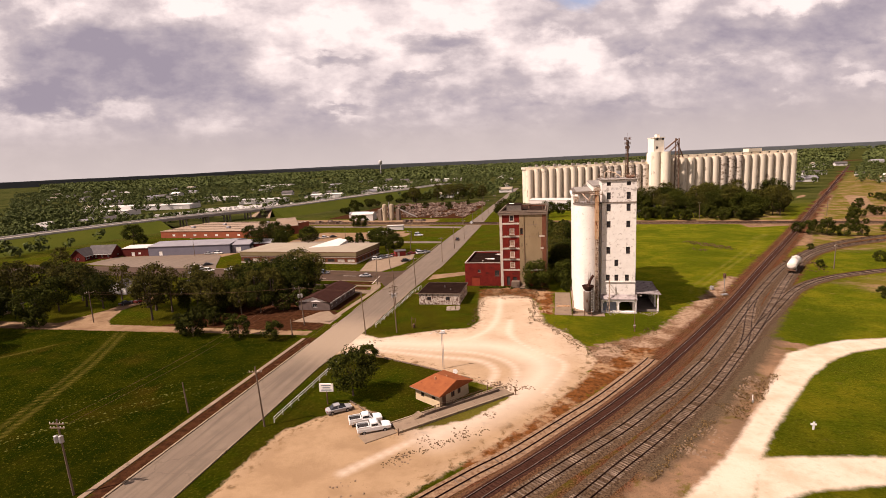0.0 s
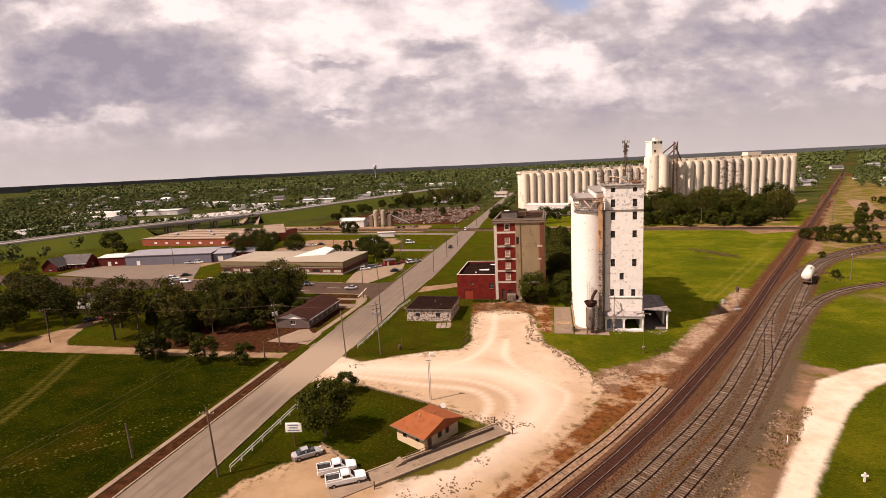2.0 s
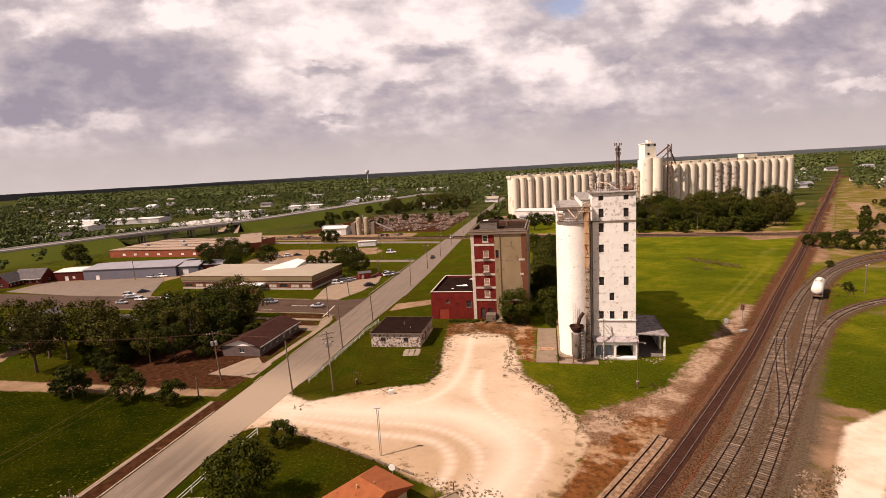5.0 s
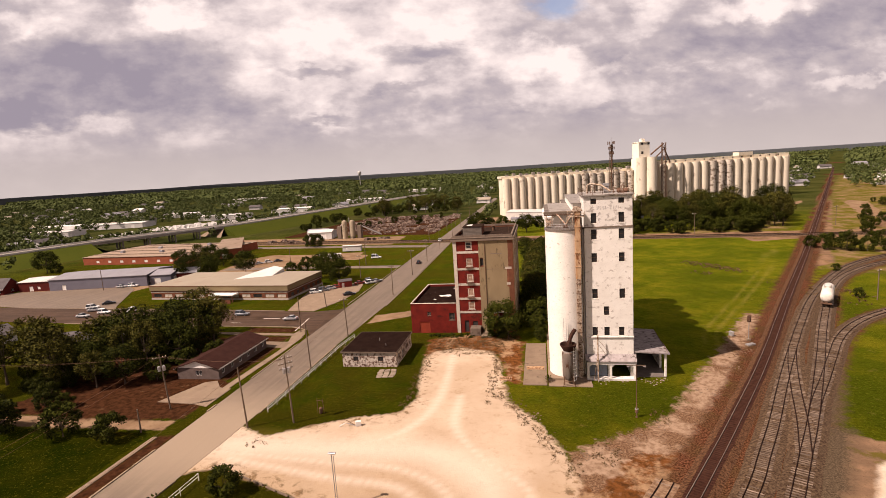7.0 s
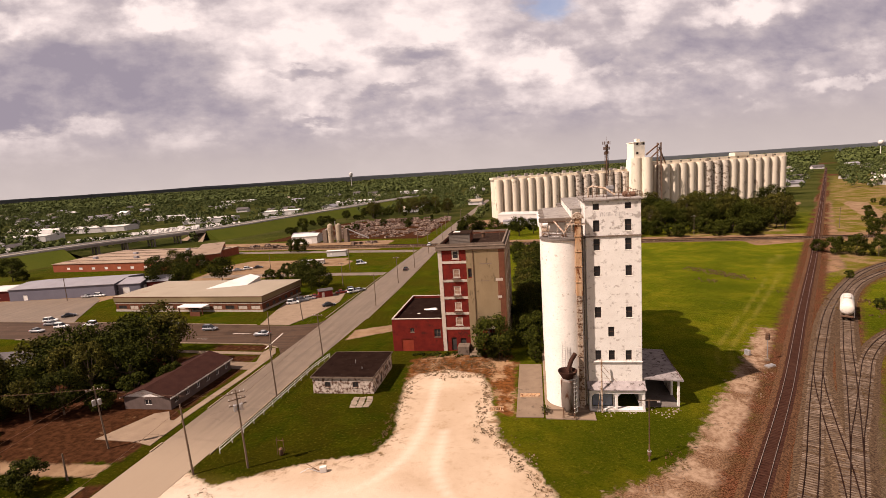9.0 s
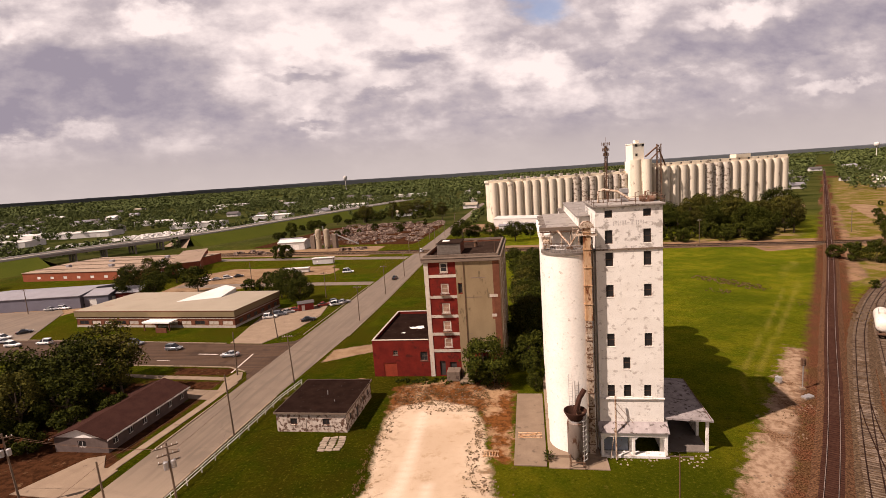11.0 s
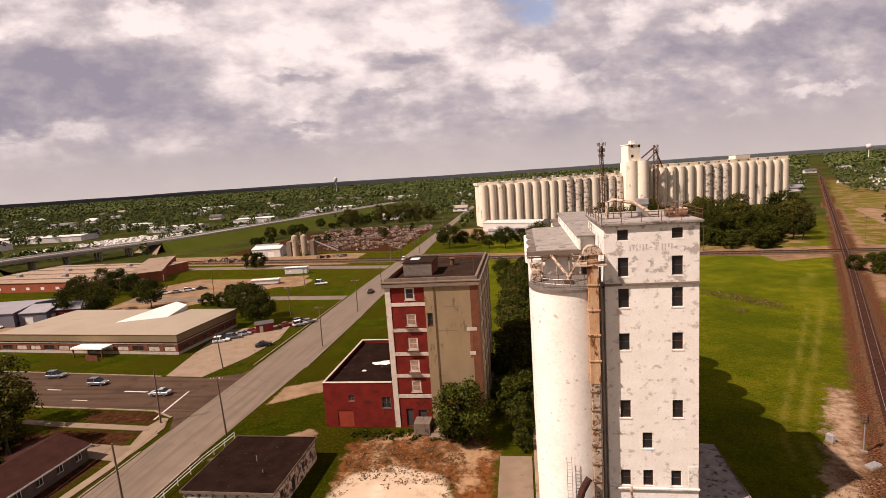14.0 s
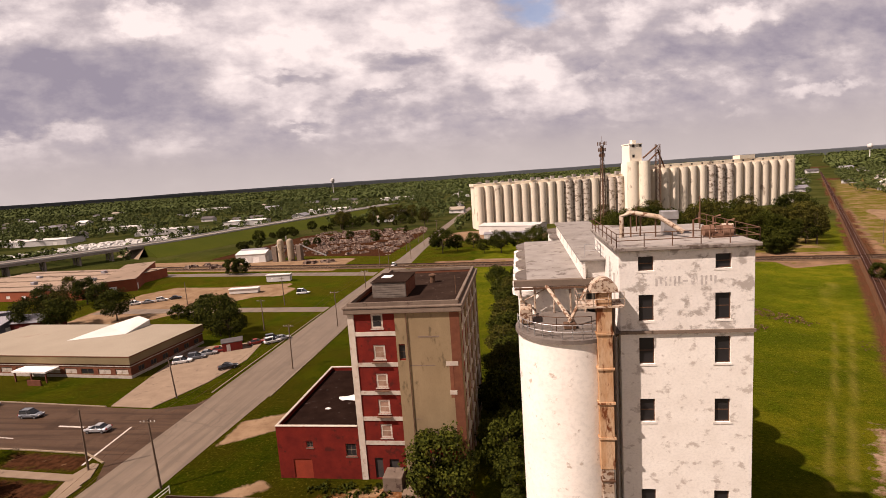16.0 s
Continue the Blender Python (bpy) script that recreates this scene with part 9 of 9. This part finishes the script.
scatter("scrap", spots, 13, 0.95, mat("rusty_scrap", (0.085, 0.052, 0.038), (0.24, 0.175, 0.135), 0.25, 1.0, 0.8, world=True, blotch=0.08, stain=(0.05, 0.028, 0.02), stain_scale=0.4, stain_at=0.5), "heaps of rusty scrap metal", 9, 0.5)
scatter("scrap", [(x, y, 4) for x, y in ((-132, 232), (-124, 234), (-170, 262), (-188, 232), (-200, 240), (-210, 236), (-118, 262), (-140, 268))], 10, 1.3, MATS["rusty_scrap"], "low heaps of rusty scrap beside the batch plant", 10, 0.5)


# ---- raised highway ----
def highway():
    M_DECK = mat("highway_concrete", (0.33, 0.28, 0.235), (0.26, 0.22, 0.185), 0.05, 1.5, 0.9, world=True)
    M_BANK = mat("embankment_grass", (0.042, 0.053, 0.004), (0.064, 0.068, 0.006), 0.05, 1.0, 0.95, world=True)
    root = thing("highway", pose(0, 0, 0), "raised pale concrete highway on grass embankment and bridge", "highway", kind="structure")
    line = smooth_line([(-440, -260), (-405, -60), (-372, 120), (-345, 215), (-315, 268), (-285, 320), (-268, 395), (-240, 520), (-200, 700)], 9)
    side = [Vector(((line[min(i + 1, len(line) - 1)] - line[max(i - 1, 0)]).normalized().y, -(line[min(i + 1, len(line) - 1)] - line[max(i - 1, 0)]).normalized().x, 0)) for i in range(len(line))]
    bm = bmesh.new()
    rows = [[bm.verts.new(p + s * o + Vector((0, 0, z))) for o, z in ((-9, 8.0), (9, 8.0), (9, 6.3), (-9, 6.3))] for p, s in zip(line, side)]
    for a, b in zip(rows, rows[1:]):
        for k in range(4):
            bm.faces.new((a[k], a[(k + 1) % 4], b[(k + 1) % 4], b[k]))
    part("deck", bm, M_DECK, root)
    for o in (-8.6, 8.2):
        bm = bmesh.new()
        rows = [[bm.verts.new(p + s * (o + d) + Vector((0, 0, z))) for d, z in ((0, 8.0), (0.4, 8.0), (0.4, 8.95), (0, 8.95))] for p, s in zip(line, side)]
        for a, b in zip(rows, rows[1:]):
            for k in range(4):
                bm.faces.new((a[k], b[k], b[(k + 1) % 4], a[(k + 1) % 4]))
        part("parapet", bm, M_WHITEROOF, root)
    for lo, hi in ((-300, 222), (300, 800)):
        sel = [(p, s) for p, s in zip(line, side) if lo <= p.y <= hi]
        bm = bmesh.new()
        rows = [[bm.verts.new(p + s * o + Vector((0, 0, z))) for o, z in ((-32, -0.05), (-9.5, 7.6), (9.5, 7.6), (30, -0.05))] for p, s in sel]
        for a, b in zip(rows, rows[1:]):
            for k in range(3):
                bm.faces.new((a[k], b[k], b[k + 1], a[k + 1]))
        for q in (rows[0], rows[-1]):
            bm.faces.new(q)
        part("embankment", bm, M_BANK, root)
        e = sel[-1] if hi < 300 else sel[0]
        d = 9 if hi < 300 else -9
        f = Vector((-e[1].y, e[1].x, 0)) * d
        bm = bmesh.new()
        quad(bm, [e[0] - e[1] * 9 + Vector((0, 0, 6.5)), e[0] + e[1] * 9 + Vector((0, 0, 6.5)), e[0] + e[1] * 20 + f + Vector((0, 0, 0)), e[0] - e[1] * 20 + f + Vector((0, 0, 0))])
        part("abutment_slope", bm, M_CONCRETE, root)
    for p, s in list(zip(line, side))[::2]:
        if 228 < p.y < 296:
            for o in (-6.5, 0, 6.5):
                c = p + s * o
                part("pier", boxes((c.x - 0.5, c.x + 0.5, c.y - 0.5, c.y + 0.5, 0, 5.6)), M_DECK, root)
            a, b = p - s * 8, p + s * 8
            part("pier_cap", tubes([([a + Vector((0, 0, 5.8)), b + Vector((0, 0, 5.8))], 0.5)], 6), M_DECK, root)


highway()


# ---- the far grain elevator ----
def far_elevator():
    root = thing("terminal_elevator", pose(0, 0, 0), "huge cream concrete terminal elevator with two long rows of silos", "grain elevator")
    a = Vector((-50, 360, 0))
    b = Vector((74, 398, 0))
    n = 18
    for k in range(n):
        p = a.lerp(b, (k + 0.5) / n)
        bm = bmesh.new()
        lathe(bm, [(3.62, 0), (3.62, 33.0)], p.x, p.y, 26)
        part("silo", bm, M_FARSTAIN if k > 8 and k % 4 != 1 else M_FARSILO, root)
    d = (b - a).normalized()
    yaw = math.degrees(math.atan2(d.y, d.x))
    L_ = (b - a).length
    m = pose(a.x, a.y, 0, 0, 0, yaw)
    bm = bmesh.new()
    box(bm, -1, L_ + 1, -0.4, 14, 33.0, 35.0, m)
    part("silo_gallery", bm, M_FARSILO, root)
    for k in range(22):
        bm = bmesh.new()
        box(bm, 4 + L_ * k / 22, 6.5 + L_ * k / 22, 2 - (k * 7 % 5), 5 - (k * 7 % 5), 35.0, 36.3 + (k * 5 % 3) * 0.5, m)
        part("roof_unit", bm, M_ROOFW, root)
    bm = bmesh.new()
    box(bm, 0, L_, 1.2, 14, 0, 33, m)
    part("back_block", bm, M_FARSILO, root)
    a2, b2 = Vector((80, 396, 0)), Vector((215, 443, 0))
    d = (b2 - a2).normalized()
    yaw2 = math.degrees(math.atan2(d.y, d.x))
    L2 = (b2 - a2).length
    n2 = 17
    for k in range(n2):
        p = a2.lerp(b2, (k + 0.5) / n2)
        bm = bmesh.new()
        lathe(bm, [(4.2, 0), (4.2, 37.0)], p.x, p.y, 26)
        part("silo", bm, M_FARSTAIN if 7 <= k <= 9 else M_FARSILO, root)
    m2 = pose(a2.x, a2.y, 0, 0, 0, yaw2)
    bm = bmesh.new()
    box(bm, -2, L2 + 1.5, -1.0, 16, 37.0, 37.5, m2)
    box(bm, 0, L2, -0.6, 10, 37.5, 40.0, m2)
    box(bm, L2 * 0.63, L2 * 0.73, -1, 7, 40.0, 43.0, m2)
    part("silo_gallery", bm, M_FARSILO, root)
    bm = bmesh.new()
    box(bm, 0, L2, 1.2, 16, 0, 37, m2)
    part("back_block", bm, M_FARSILO, root)
    for k in range(14):
        bm = bmesh.new()
        box(bm, 7 + L2 * k / 15, 8.5 + L2 * k / 15, -0.68, -0.55, 38.2, 39.4, m2)
        part("gallery_window", bm, M_DARK, root)
    m3 = pose(69, 388, 0, 0, 0, yaw2)
    bm = bmesh.new()
    box(bm, 0, 12, -3, 10, 0, 43, m3)
    box(bm, 0.6, 11, -2, 9, 43, 57, m3)
    box(bm, 0.2, 11.4, -2.4, 9.4, 57, 57.7, m3)
    box(bm, 5, 8, 1, 5, 57.7, 60.5, m3)
    part("head_house", bm, mat("bright_far_concrete", (0.74, 0.67, 0.56), (0.64, 0.57, 0.47), 0.1, 1.5, 0.9, stain=(0.4, 0.33, 0.26), stain_scale=0.2, stain_at=0.63), root)
    for xx, zz in ((3, 55), (9, 55), (3, 47), (9, 39)):
        bm = bmesh.new()
        box(bm, xx, xx + 2, -2.1 if zz > 44 else -3.1, -1.9 if zz > 44 else -2.9, zz, zz + 2.2, m3)
        part("head_window", bm, M_DARK, root)
    for ang in (0.6, 2.1):
        bm = bmesh.new()
        lathe(bm, [(4.6, 0), (4.6, 44)], 76 + 6 * math.cos(ang), 384 + 4 * math.sin(ang), 24)
        part("silo", bm, M_FARSILO, root)
    # steel leg tower beside the head house
    t0 = Vector((92, 390, 0))
    rows = [([t0 + Vector((dx, dy, 0)), t0 + Vector((dx * 0.8, dy * 0.8, 56))], 0.3) for dx in (-1.8, 1.8) for dy in (-1.8, 1.8)]
    for k in range(12):
        z0, z1 = 4.6 * k, 4.6 * (k + 1)
        rows += [([t0 + Vector((-1.8, -1.8, z0)), t0 + Vector((1.8, -1.8, z1))], 0.18), ([t0 + Vector((1.8, -1.8, z0)), t0 + Vector((-1.8, -1.8, z1))], 0.18)]
    rows += [([t0 + Vector((0, 0, 55)), Vector((81, 390, 46))], 0.7), ([t0 + Vector((0, 0, 50)), Vector((82, 391, 40))], 0.6), ([t0 + Vector((0, 0, 52)), Vector((100, 402, 38))], 0.6)]
    part("leg_tower", tubes(rows, 5), M_DARKSTEEL, root, "dark rusty steel leg tower")


far_elevator()


def radio_mast():
    root = thing("radio_mast", pose(31.5, 269, 0), "dark steel radio mast with antenna clusters", "radio mast")
    rows = [([(2.1 * math.cos(a), 2.1 * math.sin(a), 0), (0.95 * math.cos(a), 0.95 * math.sin(a), 54)], 0.22) for a in (0.5, 2.6, 4.7)]
    for k in range(18):
        for a, b in ((0.5, 2.6), (2.6, 4.7), (4.7, 0.5)):
            r0, r1 = 2.1 - 1.15 * k / 18, 2.1 - 1.15 * (k + 1) / 18
            rows.append(([(r0 * math.cos(a), r0 * math.sin(a), 3 * k), (r1 * math.cos(b), r1 * math.sin(b), 3 * k + 3)], 0.13))
    part("lattice", tubes(rows, 4), M_DARKSTEEL, root)
    part("cable_ladder", tubes([([(0, 0, 0), (0, 0, 54)], 0.45)], 6), M_DARKSTEEL, root)
    for z, r in ((55, 2.3), (51.5, 1.9), (48.5, 1.5)):
        bm = bmesh.new()
        for k in range(6):
            a = k * math.pi / 3
            tube(bm, [(0, 0, z), (r * math.cos(a), r * math.sin(a), z)], 0.08, 4)
            box(bm, r * math.cos(a) - 0.2, r * math.cos(a) + 0.2, r * math.sin(a) - 0.2, r * math.sin(a) + 0.2, z - 1.0, z + 1.0)
        part("antenna_ring", bm, M_DARKSTEEL, root)
    part("spike", tubes([([(0, 0, 54), (0, 0, 59)], 0.08)], 5), M_DARKSTEEL, root)


radio_mast()


# ---- the town, woods and horizon ----
def clear_of(x, y):
    """True where far trees and houses may stand."""
    main_x = 115 + (y - 180) * 0.506
    if abs(x - main_x) < 17 + 0.004 * y or -92 < x < -66 and y < 900:
        return False
    hw = np.interp(y, [-260, -60, 120, 215, 320, 395, 520, 700], [-440, -405, -372, -345, -285, -268, -240, -200])
    if y < 720 and abs(x - hw) < 34:
        return False
    if -62 < x < 235 and 150 < y < 470 or -320 < x < -85 and y < 262 or -240 < x < -88 and 262 <= y < 470 and x > -155 - 0.35 * (y - 262) - 40:
        return False
    if -268 < x < -150 and 262 <= y < 400:
        return False
    if 115 < x < 300 and 150 < y < 500 and x < 115 + (y - 178) * 0.54 + 70:
        return False
    if -500 < x < -325 and 300 < y < 465:
        return False
    return not (-112 < x < 150 and y < 260)


wrnd = np.random.default_rng(77)
cs, rs = [], []
while len(cs) < 11500:
    y = 60 + 1250 * wrnd.uniform() ** 1.1
    x = wrnd.uniform(-1.25, 1.15) * (y + 160) - 40
    if noise.noise(Vector((x * 0.010, y * 0.010, 0))) + 0.25 * wrnd.normal() > -0.12 and clear_of(x, y):
        h = wrnd.uniform(3.2, 6.0)
        cs.append((x, y, h))
        rs.append(h * wrnd.uniform(0.75, 1.05))
        cs.append((x + wrnd.normal() * 2.5, y + wrnd.normal() * 2.5, h * 1.55))
        rs.append(h * wrnd.uniform(0.5, 0.75))
tagged(new("town_trees", mesh_of_quads("town_trees", leaf_cards(cs, rs, 26, 1.25, wrnd, 0.22), M_LEAFHAZE)), "green trees filling the town to the horizon, paled by painted haze", "trees", kind="stuff")
cs, rs = [], []
while len(cs) < 15000:
    y = 1200 + 2000 * wrnd.uniform() ** 1.1
    x = wrnd.uniform(-1.2, 1.12) * (y + 160)
    main_x = 115 + (y - 180) * 0.506
    if abs(x - main_x) > 24 or y > 2500:
        if noise.noise(Vector((x * 0.004, y * 0.003, 5))) > -0.25:
            g = np.interp(math.hypot(x + 20, y + 60), [900, 4900], [0, 1]) ** 1.6 * 30
            cs.append((x, y, g + 5))
            rs.append(wrnd.uniform(5, 9))
tagged(new("far_woods", mesh_of_quads("far_woods", leaf_cards(cs, rs, 9, 4.2, wrnd, 0.15), M_LEAFHAZE)), "far woods below the horizon, paled by painted haze", "woods", kind="stuff")


def far_house(seed, roof, label):
    r = random.Random(seed)
    L_, W_, H = r.uniform(11, 17), r.uniform(8, 10), 3.0
    root = thing("far_house", pose(0, 0, -60), label, "house", "houses of the town")
    part("wall", walled(IDENT, L_, H, 0.3, [(2, 3.5, 1, 2.2), (L_ - 4, L_ - 2.5, 1, 2.2)]), M_SIDING, root)
    for r in ((0, L_, W_ - 0.3, W_), (0, 0.3, 0.3, W_ - 0.3), (L_ - 0.3, L_, 0.3, W_ - 0.3)):
        part("wall", boxes((*r, 0, H)), M_SIDING, root)
    bm = bmesh.new()
    for y0, z0, y1, z1 in ((-0.5, H - 0.2, W_ / 2, H + 2.0), (W_ + 0.5, H - 0.2, W_ / 2, H + 2.0)):
        vs = [bm.verts.new((x, y, z + dz)) for dz in (0, 0.2) for x, y, z in ((-0.5, y0, z0), (L_ + 0.5, y0, z0), (L_ + 0.5, y1, z1), (-0.5, y1, z1))]
        for f in ((0, 3, 2, 1), (4, 5, 6, 7), (0, 1, 5, 4), (1, 2, 6, 5), (3, 0, 4, 7)):
            bm.faces.new([vs[i] for i in f])
    part("roof", bm, roof, root)
    for x in (0.1, L_ - 0.1):
        bm = bmesh.new()
        bm.faces.new([bm.verts.new(p) for p in ((x, 0, H), (x, W_, H), (x, W_ / 2, H + 2.0))])
        part("gable", bm, M_SIDING, root)
    return root


HOUSES = [far_house(1, M_WHITEROOF, "white-roofed town house among trees"), far_house(2, M_METALROOF, "grey-roofed town house among trees"), far_house(3, M_BEIGEROOF, "cream-roofed town house among trees"), far_house(4, M_GREYROOF, "dark-roofed town house among trees")]
used = set()
hrnd = random.Random(31)
count = 0
while count < 170:
    y = 200 + 1150 * hrnd.random() ** 1.2
    x = hrnd.uniform(-1.15, 1.1) * (y + 160) - 40
    if not clear_of(x, y):
        continue
    k = hrnd.choice((0, 1, 2, 3, 3))
    s = hrnd.uniform(0.9, 1.7)
    m = pose(x, y, 0, 0, 0, hrnd.choice((0, 90)) + hrnd.uniform(-6, 6))
    if k in used:
        o = copy_thing(HOUSES[k], pose(0, 0, 0))
    else:
        used.add(k)
        o = HOUSES[k]
    o.matrix_basis = m @ Matrix.Scale(s, 4)
    count += 1
for x, y, w, d, lab in ((-560, 340, 60, 26, "long white market hall beyond the highway"), (-540, 420, 60, 26, "long white store beyond the highway"), (-440, 475, 60, 26, "white warehouse beyond the highway"), (-370, 545, 46, 22, "white hall beside the grass bank"), (-620, 420, 70, 30, "pale warehouse among the trees"), (-560, 560, 60, 26, "pale warehouse among the trees"), (-330, 700, 60, 24, "white warehouse among the trees"), (440, 620, 40, 20, "white hall beside the railway"), (580, 900, 60, 24, "white hall beside the railway"), (-300, 1000, 70, 24, "white factory among the trees"), (800, 1150, 90, 30, "white works near the horizon"), (930, 1250, 70, 24, "white works near the horizon"), (-760, 1050, 80, 24, "pale works near the horizon")):
    warehouse("market_hall", pose(x, y, 0, 0, 0, 8), w, d, 5.5, 1.0, M_SIDING, M_WHITEROOF, lab, [(6, 10, 0.1, 3.6), (w - 14, w - 10, 0.1, 3.6)])
crnd = random.Random(14)
spots = []
for i in range(16):
    for j in range(30):
        u, v = (i + crnd.uniform(0.1, 0.9)) / 16, j / 30
        if crnd.random() < 0.8:
            spots.append((-452 + 20 * u + 85 * v * (1 - 0.2 * u) + 14 * u, 326 + 100 * u + 34 * v, 0.6))
scatter("parked_trailers", spots, 1, 2.0, M_WHITEROOF, "rows of white trailers parked beyond the highway", 15, 0.45)


def water_tower(x, y, h, lab):
    root = thing("water_tower", pose(x, y, 0), lab, "water tower")
    bm = bmesh.new()
    lathe(bm, [(1.2, 0), (1.0, h * 0.7), (6, h * 0.78), (7.5, h * 0.88), (6, h * 0.97), (1, h)], 0, 0, 20)
    part("tank", bm, M_SIDING, root)


water_tower(-690, 1790, 62, "pale water tower near the horizon")
water_tower(980, 1620, 50, "pale water tower beyond the railway")

# hills closing the horizon
bm = bmesh.new()
prev = None
for k in range(241):
    a = radians(-130 + 260 * k / 240)
    top = 40 + 3.5 * noise.noise(Vector((k * 0.06, 7.7, 0))) + 2 * noise.noise(Vector((k * 0.3, 2.1, 0)))
    row = [bm.verts.new((-20 + 3700 * math.sin(a), -60 + 3700 * math.cos(a), z)) for z in (-10, top)]
    if prev:
        bm.faces.new((prev[0], row[0], row[1], prev[1]))
    prev = row
# distance haze is put into the colour: woods greyed and lightened
M_NEARHILL = mat("haze_grey_wooded_hills", (0.088, 0.092, 0.094), (0.070, 0.076, 0.078), 0.004, 0.04, 0.95, bump=0, world=True)
tagged(part("backdrop", bm, M_NEARHILL), "low wooded hills below the horizon, greyed by painted haze", "backdrop", kind="structure")
bm = bmesh.new()
prev = None
for k in range(241):
    a = radians(-130 + 260 * k / 240)
    r = 4720
    top = 47 + 9 * noise.noise(Vector((k * 0.045, 1.7, 0))) + 4 * noise.noise(Vector((k * 0.21, 4.1, 0)))
    row = [bm.verts.new((-20 + r * math.sin(a), -60 + r * math.cos(a), z)) for z in (-10, top)]
    if prev:
        bm.faces.new((prev[0], row[0], row[1], prev[1]))
    prev = row
# farther ring: paler and bluer still, as painted haze
M_HILL = mat("haze_blue_hills", (0.155, 0.160, 0.175), (0.125, 0.132, 0.148), 0.002, 0.02, 0.95, bump=0, world=True)
tagged(part("backdrop", bm, M_HILL), "low hills along the horizon in a painted haze blue-grey", "backdrop", kind="structure")
